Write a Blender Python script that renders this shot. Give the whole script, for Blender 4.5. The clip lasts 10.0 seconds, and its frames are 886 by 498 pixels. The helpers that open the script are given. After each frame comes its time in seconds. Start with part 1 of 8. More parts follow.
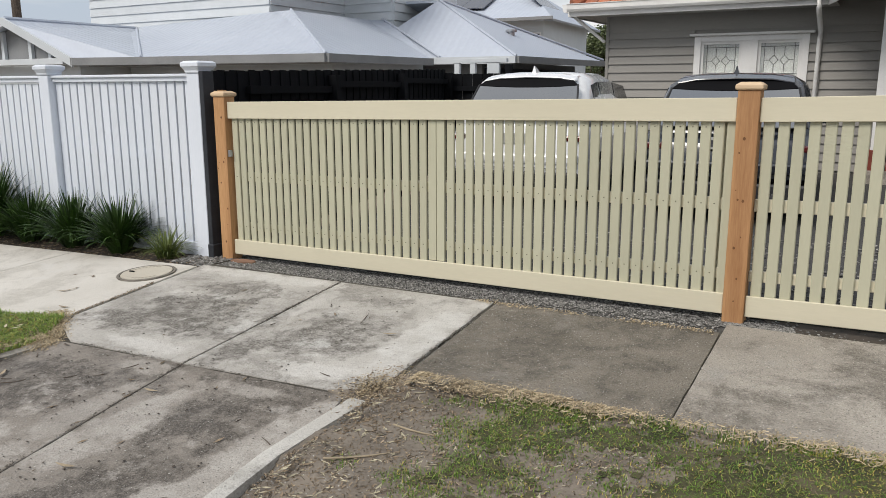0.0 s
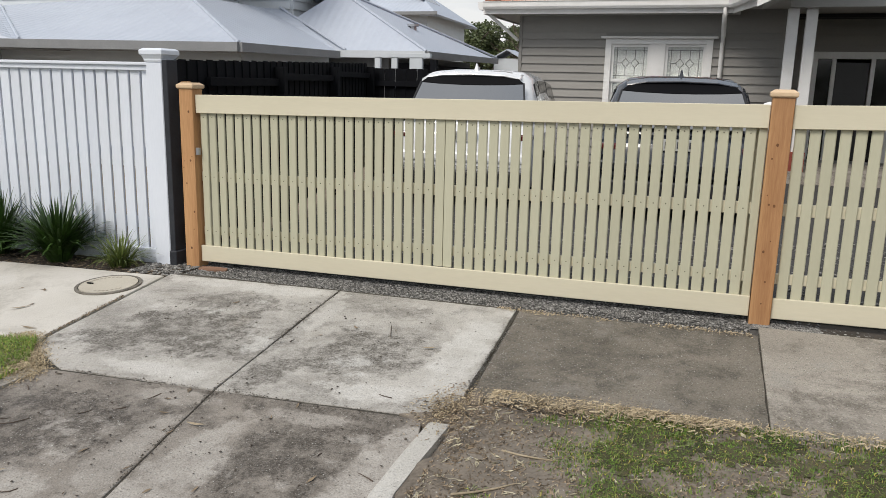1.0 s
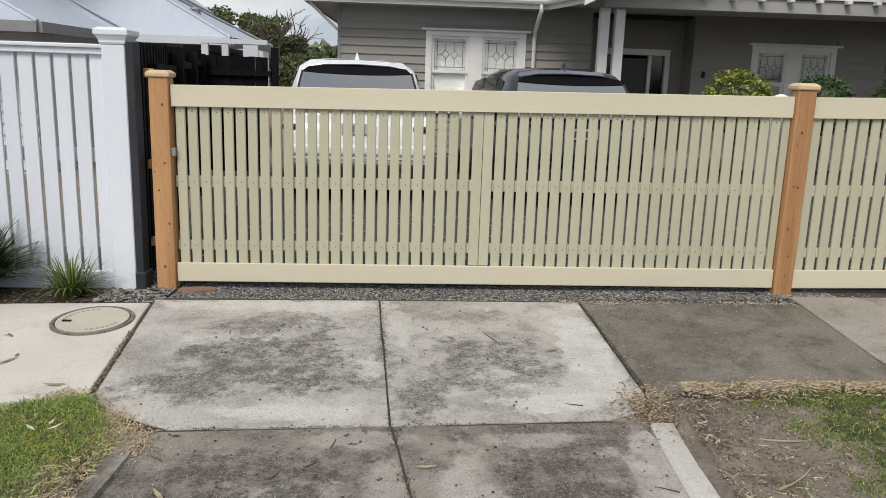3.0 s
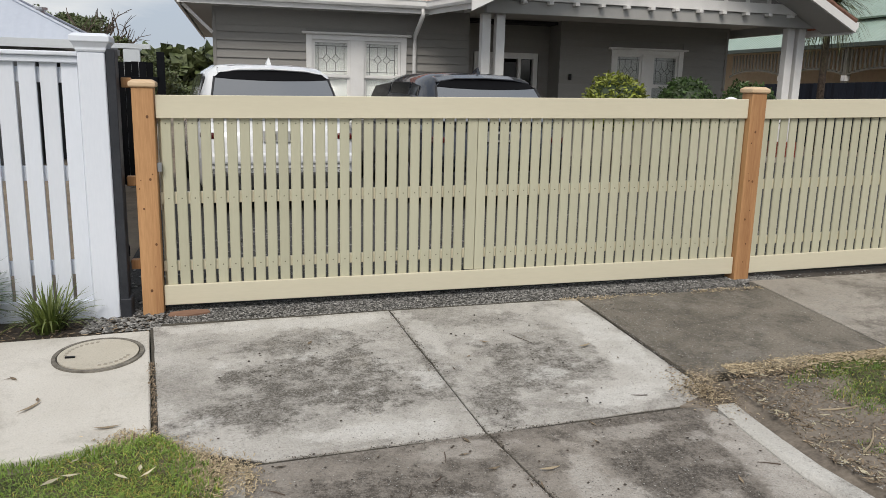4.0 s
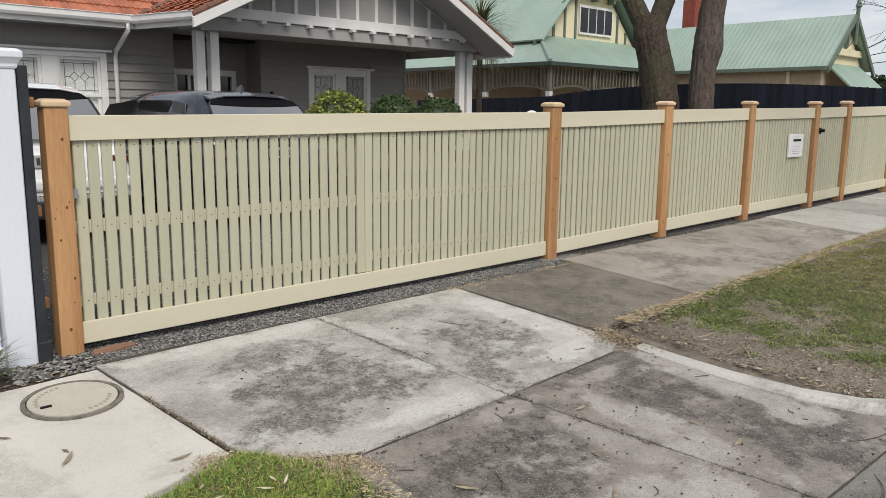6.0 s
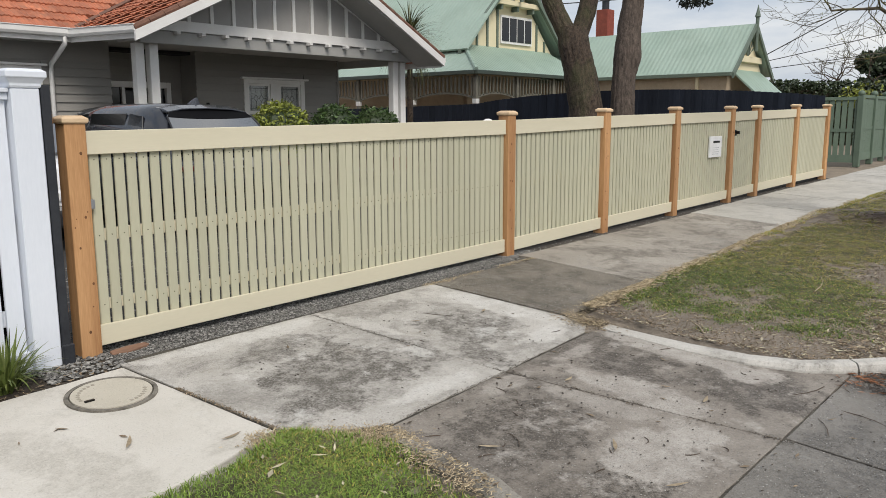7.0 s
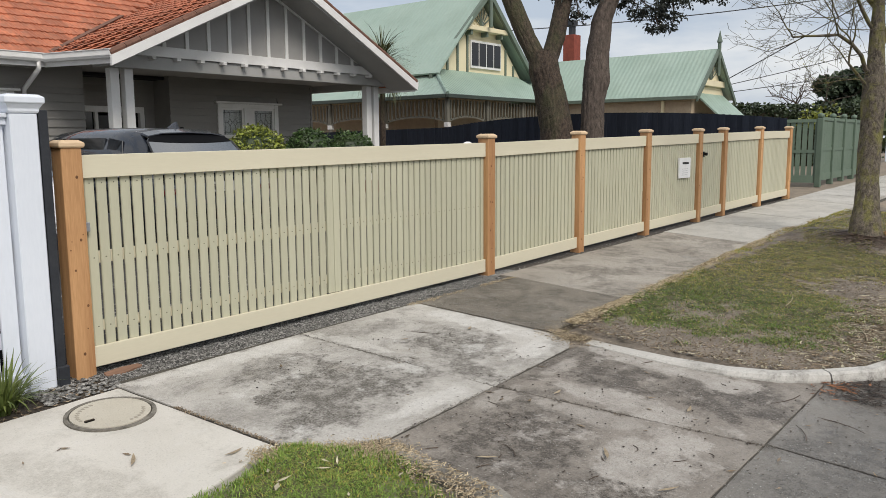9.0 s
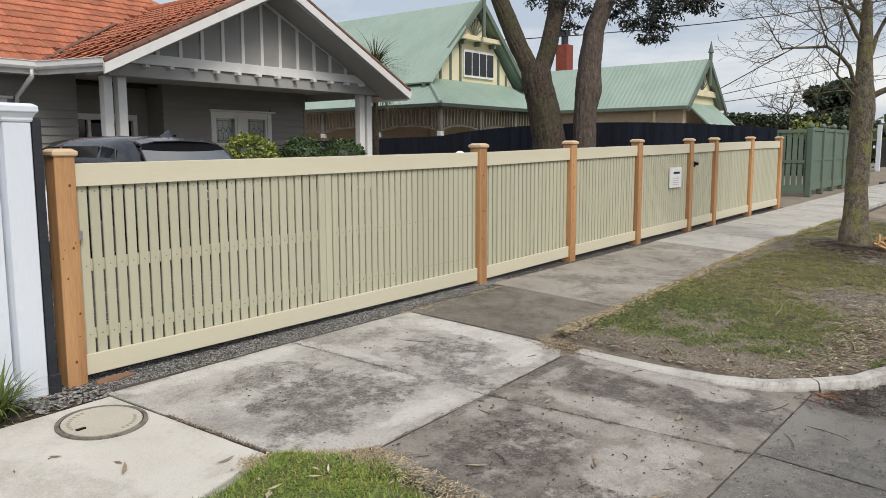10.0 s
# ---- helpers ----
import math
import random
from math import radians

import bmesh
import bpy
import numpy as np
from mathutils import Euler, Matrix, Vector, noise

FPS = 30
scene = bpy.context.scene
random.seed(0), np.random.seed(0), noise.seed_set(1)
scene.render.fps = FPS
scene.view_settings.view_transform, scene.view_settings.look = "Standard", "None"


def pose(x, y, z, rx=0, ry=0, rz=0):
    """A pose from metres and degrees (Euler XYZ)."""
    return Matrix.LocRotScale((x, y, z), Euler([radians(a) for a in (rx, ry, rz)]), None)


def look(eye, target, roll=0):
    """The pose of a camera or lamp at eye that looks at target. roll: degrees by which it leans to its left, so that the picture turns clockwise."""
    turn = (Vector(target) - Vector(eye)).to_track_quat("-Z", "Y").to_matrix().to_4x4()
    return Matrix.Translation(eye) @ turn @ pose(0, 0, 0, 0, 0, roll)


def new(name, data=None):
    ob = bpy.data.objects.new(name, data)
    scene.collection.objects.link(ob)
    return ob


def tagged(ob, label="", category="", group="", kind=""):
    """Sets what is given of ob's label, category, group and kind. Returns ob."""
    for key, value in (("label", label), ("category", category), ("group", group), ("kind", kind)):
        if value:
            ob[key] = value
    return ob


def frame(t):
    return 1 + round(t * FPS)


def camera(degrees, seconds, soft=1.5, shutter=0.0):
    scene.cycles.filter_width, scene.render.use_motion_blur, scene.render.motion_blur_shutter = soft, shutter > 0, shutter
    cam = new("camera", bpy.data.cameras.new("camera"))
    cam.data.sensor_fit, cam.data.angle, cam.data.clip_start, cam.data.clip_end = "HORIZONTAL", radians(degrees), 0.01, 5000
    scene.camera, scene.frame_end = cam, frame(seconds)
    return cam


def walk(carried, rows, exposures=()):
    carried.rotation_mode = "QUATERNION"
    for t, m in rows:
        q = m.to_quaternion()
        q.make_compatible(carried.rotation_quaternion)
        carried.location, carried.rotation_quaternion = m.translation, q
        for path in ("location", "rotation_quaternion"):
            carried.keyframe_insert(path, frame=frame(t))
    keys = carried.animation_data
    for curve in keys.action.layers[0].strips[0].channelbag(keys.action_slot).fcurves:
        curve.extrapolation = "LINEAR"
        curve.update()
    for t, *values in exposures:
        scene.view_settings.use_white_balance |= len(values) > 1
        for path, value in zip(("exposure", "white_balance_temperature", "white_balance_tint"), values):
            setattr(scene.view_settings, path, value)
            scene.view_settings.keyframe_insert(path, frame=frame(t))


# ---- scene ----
cam = camera(59.4, 10.0, soft=0.8)
PATH = [
    (0, (5.013, -4.904, 1.477), (4.029, -3.21, 1.07), -0.1),
    (0.5, (4.481, -4.986, 1.487), (3.642, -3.218, 1.073), 0.8),
    (1, (3.934, -5.128, 1.499), (3.28, -3.285, 1.08), 1.4),
    (1.5, (3.373, -5.142, 1.456), (2.909, -3.243, 1.035), 1.6),
    (2, (2.806, -5.175, 1.443), (2.527, -3.24, 1.022), 1.8),
    (2.5, (2.247, -5.225, 1.444), (2.141, -3.273, 1.021), 1.9),
    (3.8, (0.779, -5.134, 1.435), (1.182, -3.219, 1.02), 1.6),
    (4, (0.55, -5.081, 1.442), (1.051, -3.188, 1.037), 1.4),
    (4.5, (0.001, -5.008, 1.439), (0.743, -3.194, 1.043), 1.3),
    (5, (-0.44, -4.754, 1.406), (0.536, -3.05, 1.023), 1.1),
    (5.5, (-0.912, -4.615, 1.412), (0.267, -3.041, 1.049), 1.2),
    (6, (-1.318, -4.666, 1.405), (0.006, -3.208, 1.058), 0.7),
    (7.5, (-2.166, -4.701, 1.428), (-0.663, -3.421, 1.109), -0.3),
    (8, (-2.196, -4.701, 1.423), (-0.679, -3.434, 1.118), -0.3),
    (8.5, (-2.207, -4.707, 1.429), (-0.681, -3.447, 1.141), -0.3),
    (9, (-2.188, -4.692, 1.42), (-0.656, -3.436, 1.149), -0.4),
    (9.5, (-2.183, -4.695, 1.414), (-0.644, -3.443, 1.155), -0.4),
    (10, (-2.207, -4.719, 1.429), (-0.661, -3.475, 1.179), -0.2),
]
walk(cam, [(t, look(eye, target, lean)) for t, eye, target, lean in PATH], [(0, -0.06), (2.5, -0.07), (4.0, -0.13), (4.6, -0.11), (5.5, -0.06), (6, -0.05), (8, -0.04), (10, -0.04)])

# ---- light ----
world = bpy.data.worlds.new("overcast_sky")
scene.world = world
world.use_nodes = True
wt = world.node_tree
wt.nodes.clear()
w_out = wt.nodes.new("ShaderNodeOutputWorld")
w_bg = wt.nodes.new("ShaderNodeBackground")
w_sky = wt.nodes.new("ShaderNodeTexSky")
w_sky.sky_type = "NISHITA"
w_sky.sun_disc = False
w_sky.sun_elevation = radians(46)
w_sky.sun_rotation = radians(200)
w_sky.air_density, w_sky.dust_density = 1.0, 2.0
w_co = wt.nodes.new("ShaderNodeTexCoord")
w_map = wt.nodes.new("ShaderNodeMapping")
w_map.inputs["Scale"].default_value = (1.2, 1.2, 4.5)
w_noise = wt.nodes.new("ShaderNodeTexNoise")
w_noise.inputs["Scale"].default_value = 2.2
w_noise.inputs["Detail"].default_value = 7
w_noise.inputs["Roughness"].default_value = 0.55
w_ramp = wt.nodes.new("ShaderNodeValToRGB")
w_ramp.color_ramp.elements[0].position, w_ramp.color_ramp.elements[0].color = 0.40, (5.4, 6.1, 7.1, 1)
w_ramp.color_ramp.elements[1].position, w_ramp.color_ramp.elements[1].color = 0.62, (9.5, 9.45, 9.35, 1)
w_mix = wt.nodes.new("ShaderNodeMix")
w_mix.data_type = "RGBA"
w_mix.inputs["Factor"].default_value = 0.86
wt.links.new(w_co.outputs["Generated"], w_map.inputs["Vector"])
wt.links.new(w_map.outputs["Vector"], w_noise.inputs["Vector"])
wt.links.new(w_noise.outputs["Fac"], w_ramp.inputs["Fac"])
wt.links.new(w_sky.outputs["Color"], w_mix.inputs["A"])
wt.links.new(w_ramp.outputs["Color"], w_mix.inputs["B"])
wt.links.new(w_mix.outputs["Result"], w_bg.inputs["Color"])
w_bg.inputs["Strength"].default_value = 0.104
wt.links.new(w_bg.outputs["Background"], w_out.inputs["Surface"])

sun_data = bpy.data.lights.new("sun", "SUN")
sun_data.energy = 2.55
sun_data.angle = radians(24)
sun_data.color = (1.0, 0.94, 0.868)
sun = new("sun", sun_data)
sun.matrix_world = look((0, 0, 0), (0.25, 0.62, -0.70))

# ---- materials ----
def nd(t, kind, **props):
    n = t.nodes.new(kind)
    for k, v in props.items():
        n.inputs[k.replace("_", " ")].default_value = v
    return n


def surf(name, dark, light, scale=6.0, rough=0.6, metal=0.0, bump=0.15, fine=60.0, stretch=(1, 1, 1), stain=None,
         stain_scale=1.2, stain_amount=0.5, vary=0.0, spec=0.5, where="Object", coat=0.0, islands=False):
    """A weathered surface: two tones mixed by coarse noise, fine grain, stains, a little relief."""
    m = bpy.data.materials.new(name)
    m.use_nodes = True
    t = m.node_tree
    bs = t.nodes["Principled BSDF"]
    co = t.nodes.new("ShaderNodeTexCoord")
    mp = nd(t, "ShaderNodeMapping", Scale=stretch)
    t.links.new(co.outputs["Object"] if where == "Object" else t.nodes.new("ShaderNodeNewGeometry").outputs["Position"], mp.inputs["Vector"])
    vec = mp.outputs["Vector"]
    rnd = None
    if vary:
        if islands:
            rnd = t.nodes.new("ShaderNodeNewGeometry").outputs["Random Per Island"]
        else:
            rnd = t.nodes.new("ShaderNodeObjectInfo").outputs["Random"]
        mul = t.nodes.new("ShaderNodeMath")
        mul.operation = "MULTIPLY"
        mul.inputs[1].default_value = 37.0
        t.links.new(rnd, mul.inputs[0])
        add = t.nodes.new("ShaderNodeVectorMath")
        add.operation = "ADD"
        t.links.new(vec, add.inputs[0])
        t.links.new(mul.outputs[0], add.inputs[1])
        vec = add.outputs[0]
    n1 = nd(t, "ShaderNodeTexNoise", Scale=scale, Detail=6.0, Roughness=0.6)
    t.links.new(vec, n1.inputs["Vector"])
    n2 = nd(t, "ShaderNodeTexNoise", Scale=fine, Detail=3.0, Roughness=0.6)
    t.links.new(vec, n2.inputs["Vector"])
    av = nd(t, "ShaderNodeMix", Factor=0.35)
    t.links.new(n1.outputs["Fac"], av.inputs["A"])
    t.links.new(n2.outputs["Fac"], av.inputs["B"])
    rp = t.nodes.new("ShaderNodeValToRGB")
    rp.color_ramp.elements[0].position, rp.color_ramp.elements[0].color = 0.33, (*dark, 1)
    rp.color_ramp.elements[1].position, rp.color_ramp.elements[1].color = 0.67, (*light, 1)
    t.links.new(av.outputs["Result"], rp.inputs["Fac"])
    col = rp.outputs["Color"]
    if stain:
        n3 = nd(t, "ShaderNodeTexNoise", Scale=stain_scale, Detail=8.0, Roughness=0.65)
        t.links.new(vec, n3.inputs["Vector"])
        mr = nd(t, "ShaderNodeMapRange", From_Min=0.47, From_Max=0.66, To_Max=stain_amount)
        t.links.new(n3.outputs["Fac"], mr.inputs["Value"])
        mx = t.nodes.new("ShaderNodeMix")
        mx.data_type = "RGBA"
        t.links.new(mr.outputs["Result"], mx.inputs["Factor"])
        t.links.new(col, mx.inputs["A"])
        mx.inputs["B"].default_value = (*stain, 1)
        col = mx.outputs["Result"]
    if rnd is not None:
        hs = nd(t, "ShaderNodeHueSaturation")
        mr2 = nd(t, "ShaderNodeMapRange", To_Min=1 - vary, To_Max=1 + vary)
        t.links.new(rnd, mr2.inputs["Value"])
        t.links.new(mr2.outputs["Result"], hs.inputs["Value"])
        t.links.new(col, hs.inputs["Color"])
        col = hs.outputs["Color"]
    t.links.new(col, bs.inputs["Base Color"])
    bs.inputs["Metallic"].default_value = metal
    bs.inputs["Specular IOR Level"].default_value = spec
    bs.inputs["Coat Weight"].default_value = coat
    rr = nd(t, "ShaderNodeMapRange", To_Min=max(0.02, rough - 0.1), To_Max=min(1, rough + 0.12))
    t.links.new(n1.outputs["Fac"], rr.inputs["Value"])
    t.links.new(rr.outputs["Result"], bs.inputs["Roughness"])
    if bump:
        bp = nd(t, "ShaderNodeBump", Strength=bump, Distance=0.01)
        t.links.new(av.outputs["Result"], bp.inputs["Height"])
        t.links.new(bp.outputs["Normal"], bs.inputs["Normal"])
    return m


def ribbed(name, dark, light, axis, pitch, rough=0.45, stain=None):
    """Corrugated painted sheet: ribs across one axis."""
    m = surf(name, dark, light, scale=0.8, rough=rough, bump=0, stain=stain, stain_scale=0.7, stain_amount=0.35, where="World", fine=12)
    t = m.node_tree
    bs = t.nodes["Principled BSDF"]
    sx = t.nodes.new("ShaderNodeSeparateXYZ")
    t.links.new(t.nodes.new("ShaderNodeNewGeometry").outputs["Position"], sx.inputs[0])
    mu = t.nodes.new("ShaderNodeMath")
    mu.operation = "MULTIPLY"
    mu.inputs[1].default_value = 2 * math.pi / pitch
    t.links.new(sx.outputs[axis], mu.inputs[0])
    sn = t.nodes.new("ShaderNodeMath")
    sn.operation = "SINE"
    t.links.new(mu.outputs[0], sn.inputs[0])
    bp = nd(t, "ShaderNodeBump", Strength=0.28, Distance=0.02)
    t.links.new(sn.outputs[0], bp.inputs["Height"])
    t.links.new(bp.outputs["Normal"], bs.inputs["Normal"])
    return m


def concrete(name, tones, stain, patch, speck, amount=0.7, spots=(), rough=0.85, moss=None, grains=1.0, damp=0.08):
    """Cast concrete: cloudy tones, dark mould blotches, worn patches, exposed grains, in world metres."""
    m = bpy.data.materials.new(name)
    m.use_nodes = True
    t = m.node_tree
    bs = t.nodes["Principled BSDF"]
    pos = t.nodes.new("ShaderNodeNewGeometry").outputs["Position"]

    def noise_at(scale, detail=7.0, roughness=0.62, distort=0.0):
        n = nd(t, "ShaderNodeTexNoise", Scale=scale, Detail=detail, Roughness=roughness, Distortion=distort)
        t.links.new(pos, n.inputs["Vector"])
        return n.outputs["Fac"]

    def ranged(v, a, b, lo=0.0, hi=1.0):
        r = nd(t, "ShaderNodeMapRange", From_Min=a, From_Max=b, To_Min=lo, To_Max=hi)
        t.links.new(v, r.inputs["Value"])
        return r.outputs["Result"]

    def blend(f, a, b, mode="MIX"):
        x = t.nodes.new("ShaderNodeMix")
        x.data_type = "RGBA"
        x.blend_type = mode
        t.links.new(f, x.inputs["Factor"])
        for s, v in (("A", a), ("B", b)):
            if isinstance(v, tuple):
                x.inputs[s].default_value = (*v, 1)
            else:
                t.links.new(v, x.inputs[s])
        return x.outputs["Result"]

    def calc(op, a, b):
        x = t.nodes.new("ShaderNodeMath")
        x.operation = op
        for i, v in enumerate((a, b)):
            if isinstance(v, (int, float)):
                x.inputs[i].default_value = v
            else:
                t.links.new(v, x.inputs[i])
        return x.outputs[0]

    col = blend(ranged(noise_at(1.1), 0.35, 0.65), tones[0], tones[1])
    f = ranged(noise_at(1.7, 12.0, 0.72, 0.4), 0.465, 0.57, 0, amount)
    pale = None
    for cx, cy, rx, ry, a in spots:
        mp = nd(t, "ShaderNodeMapping", Location=(-cx / rx, -cy / ry, 0), Scale=(1 / rx, 1 / ry, 0))
        t.links.new(pos, mp.inputs["Vector"])
        ln = t.nodes.new("ShaderNodeVectorMath")
        ln.operation = "LENGTH"
        t.links.new(mp.outputs["Vector"], ln.inputs[0])
        wob = calc("ADD", ln.outputs["Value"], ranged(noise_at(4.0, 12.0, 0.72), 0.25, 0.75, -0.85, 0.85))
        g = ranged(wob, 0.55, 0.92, abs(a), 0)
        f = calc("MAXIMUM", f, g) if a > 0 else calc("SUBTRACT", f, g)
        if a < 0:
            pale = calc("MAXIMUM", pale, g) if pale else g
    f = calc("MULTIPLY", calc("MAXIMUM", f, 0.0), ranged(noise_at(9.0, 12.0, 0.8), 0.41, 0.54, 0.35, 1.2))
    f = calc("MULTIPLY", f, ranged(noise_at(75.0, 4.0, 0.75), 0.42, 0.58, 0.55, 1.1))
    if pale:
        col = blend(calc("MULTIPLY", pale, ranged(noise_at(7.0, 9.0, 0.75), 0.35, 0.6, 0.25, 0.85)), col, patch)
    col = blend(f, col, stain)
    col = blend(ranged(noise_at(2.6, 9.0, 0.72), 0.565, 0.64, 0, 0.65), col, patch)
    if moss:
        col = blend(ranged(noise_at(3.3, 6.0), 0.58, 0.72, 0, 0.2), col, moss)
    vo = nd(t, "ShaderNodeTexVoronoi", Scale=95.0)
    t.links.new(pos, vo.inputs["Vector"])
    col = blend(calc("MULTIPLY", ranged(vo.outputs["Distance"], 0.12, 0.3, 0.55, 0.0), f if speck[3] else 0.6), col, speck[:3])
    wear = ranged(f, 0.0, 0.9, 0.3, 1.0)
    col = blend(calc("MULTIPLY", ranged(noise_at(15.0, 10.0, 0.8), 0.49, 0.60, 0, 0.5 * grains), wear), col, stain)
    col = blend(calc("MULTIPLY", ranged(noise_at(48.0, 6.0, 0.8), 0.50, 0.62, 0, 0.6 * grains), wear), col, tuple(c * 0.8 for c in stain))
    col = blend(ranged(noise_at(41.0, 5.0, 0.8), 0.53, 0.62, 0, 0.22 * grains), col, patch)
    sep = t.nodes.new("ShaderNodeSeparateColor")
    v2 = nd(t, "ShaderNodeTexVoronoi", Scale=105.0)
    t.links.new(pos, v2.inputs["Vector"])
    t.links.new(v2.outputs["Color"], sep.inputs["Color"])
    core = ranged(v2.outputs["Distance"], 0.25, 0.45, 1.0, 0.0)
    col = blend(calc("MULTIPLY", core, ranged(sep.outputs["Red"], 0.90, 0.94, 0, 0.5 * grains)), col, tuple(min(0.72, c * 1.5) for c in tones[1]))
    col = blend(calc("MULTIPLY", core, ranged(sep.outputs["Green"], 0.80, 0.86, 0, 0.7 * grains)), col, tuple(c * 0.45 for c in stain))
    col = blend(ranged(noise_at(120.0, 3.0, 0.8), 0.38, 0.62, 0, 0.45 * grains), col, tuple(c * 0.5 for c in tones[0]))
    t.links.new(col, bs.inputs["Base Color"])
    t.links.new(ranged(noise_at(1.3, 6.0, 0.6), 0.40, 0.62, max(0.05, rough - damp), rough), bs.inputs["Roughness"])
    bs.inputs["Specular IOR Level"].default_value = 0.35
    h = calc("ADD", noise_at(38.0, 6.0, 0.7), calc("MULTIPLY", vo.outputs["Distance"], 0.7))
    bp = nd(t, "ShaderNodeBump", Strength=0.08 + 0.5 * grains, Distance=0.01)
    t.links.new(h, bp.inputs["Height"])
    t.links.new(bp.outputs["Normal"], bs.inputs["Normal"])
    return m


def glass_mat(name, tint, rough=0.03):
    m = bpy.data.materials.new(name)
    m.use_nodes = True
    bs = m.node_tree.nodes["Principled BSDF"]
    bs.inputs["Base Color"].default_value = (*tint, 1)
    bs.inputs["Roughness"].default_value = rough
    bs.inputs["Transmission Weight"].default_value = 0.85
    bs.inputs["IOR"].default_value = 1.45
    return m


def plain(name, c, rough=0.5, metal=0.0, coat=0.0, spec=0.5):
    return surf(name, tuple(v * 0.9 for v in c), tuple(min(1, v * 1.08) for v in c), rough=rough, metal=metal, bump=0.03, coat=coat, spec=spec)


# One paint with the rails below; the pickets' dimmer light is in this tone.
cream = surf("cream_paint_dim", (0.462, 0.448, 0.328), (0.512, 0.498, 0.37), scale=2.5, rough=0.5, bump=0.06, fine=90, stretch=(1, 1, 0.15), vary=0.045)
cream_rail = surf("cream_paint_bright", (0.62, 0.575, 0.435), (0.68, 0.63, 0.48), scale=2.0, rough=0.48, bump=0.06, fine=90, stretch=(0.15, 1, 1), stain=(0.42, 0.37, 0.26), stain_scale=1.5, stain_amount=0.18)
cypress = surf("cypress_timber", (0.34, 0.165, 0.066), (0.60, 0.345, 0.16), scale=9, rough=0.65, bump=0.2, fine=120, stretch=(1, 1, 0.07), vary=0.12, stain=(0.22, 0.09, 0.035), stain_scale=3, stain_amount=0.45)
cap_wood = surf("pale_cap_timber", (0.58, 0.40, 0.24), (0.74, 0.56, 0.37), scale=9, rough=0.65, bump=0.15, fine=100, stretch=(0.2, 1, 1), vary=0.1)
knot = surf("timber_knot", (0.10, 0.04, 0.015), (0.2, 0.085, 0.03), rough=0.7)
nail_metal = plain("dark_nail_head", (0.09, 0.08, 0.06), 0.5, 0.6)
white_paint = surf("white_fence_paint", (0.65, 0.69, 0.76), (0.73, 0.765, 0.83), scale=1.5, rough=0.45, bump=0.05, fine=70, stretch=(1, 1, 0.2), stain=(0.6, 0.61, 0.62), stain_scale=1.6, stain_amount=0.25, vary=0.03)
white_trim = surf("white_house_trim", (0.70, 0.69, 0.67), (0.8, 0.79, 0.77), scale=2, rough=0.5, bump=0.05, stain=(0.52, 0.5, 0.46), stain_scale=2.2, stain_amount=0.25)
grey_board = surf("grey_weatherboard_paint", (0.235, 0.225, 0.208), (0.285, 0.272, 0.25), scale=3, rough=0.6, bump=0.06, fine=70, stretch=(0.2, 1, 1), vary=0.05)
grey_panel = surf("grey_gable_sheet", (0.30, 0.29, 0.275), (0.35, 0.34, 0.325), scale=3, rough=0.65, bump=0.05)
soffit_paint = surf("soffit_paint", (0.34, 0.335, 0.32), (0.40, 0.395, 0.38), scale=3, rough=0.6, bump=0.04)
gutter_dark = surf("dark_gutter_paint", (0.035, 0.05, 0.042), (0.06, 0.08, 0.065), scale=3, rough=0.5, bump=0.03)
fret_paint = surf("grey_green_fret_paint", (0.12, 0.115, 0.09), (0.19, 0.18, 0.145), scale=3, rough=0.6, bump=0.05)
verge_mat = surf("verge_mortar", (0.10, 0.05, 0.035), (0.22, 0.11, 0.075), scale=9, rough=0.9, bump=0.4)
black_timber = surf("black_stained_timber", (0.003, 0.0033, 0.0042), (0.008, 0.0088, 0.011), scale=5, rough=0.8, spec=0.1, bump=0.2, fine=90, stretch=(1, 1, 0.1), vary=0.25)
navy_timber = surf("dark_navy_paling", (0.012, 0.015, 0.024), (0.028, 0.034, 0.048), scale=4, rough=0.8, spec=0.2, bump=0.15, stretch=(1, 1, 0.1), vary=0.2)
steel_dark = surf("dark_grey_post_coating", (0.022, 0.024, 0.029), (0.04, 0.043, 0.05), scale=6, rough=0.5, spec=0.3, bump=0.05)
terracotta = surf("terracotta_tile", (0.29, 0.088, 0.045), (0.50, 0.178, 0.092), scale=5, rough=0.75, bump=0.2, fine=60, vary=0.22, stain=(0.22, 0.115, 0.075), stain_scale=3.5, stain_amount=0.55)
terracotta_far = surf("terracotta_tiles_joined", (0.31, 0.092, 0.046), (0.52, 0.185, 0.095), scale=5, rough=0.75, bump=0.2, fine=60, vary=0.22, islands=True, stain=(0.22, 0.115, 0.075), stain_scale=3.5, stain_amount=0.55)
white_roof_x = ribbed("pale_sheet_roof_front", (0.43, 0.47, 0.545), (0.50, 0.54, 0.61), 0, 0.20)
white_roof_y = ribbed("pale_sheet_roof_side", (0.41, 0.45, 0.525), (0.48, 0.52, 0.59), 1, 0.20)
white_board = surf("white_weatherboard", (0.54, 0.575, 0.60), (0.62, 0.65, 0.675), scale=2, rough=0.55, bump=0.05, vary=0.03)
grey_far = surf("grey_far_wall", (0.20, 0.205, 0.21), (0.28, 0.285, 0.29), scale=2, rough=0.7, bump=0.05)
green_roof_x = ribbed("green_sheet_roof_front", (0.26, 0.36, 0.295), (0.33, 0.43, 0.36), 0, 0.16, stain=(0.16, 0.22, 0.17))
green_roof_y = ribbed("green_sheet_roof_side", (0.29, 0.39, 0.325), (0.36, 0.455, 0.385), 1, 0.16, stain=(0.20, 0.27, 0.21))
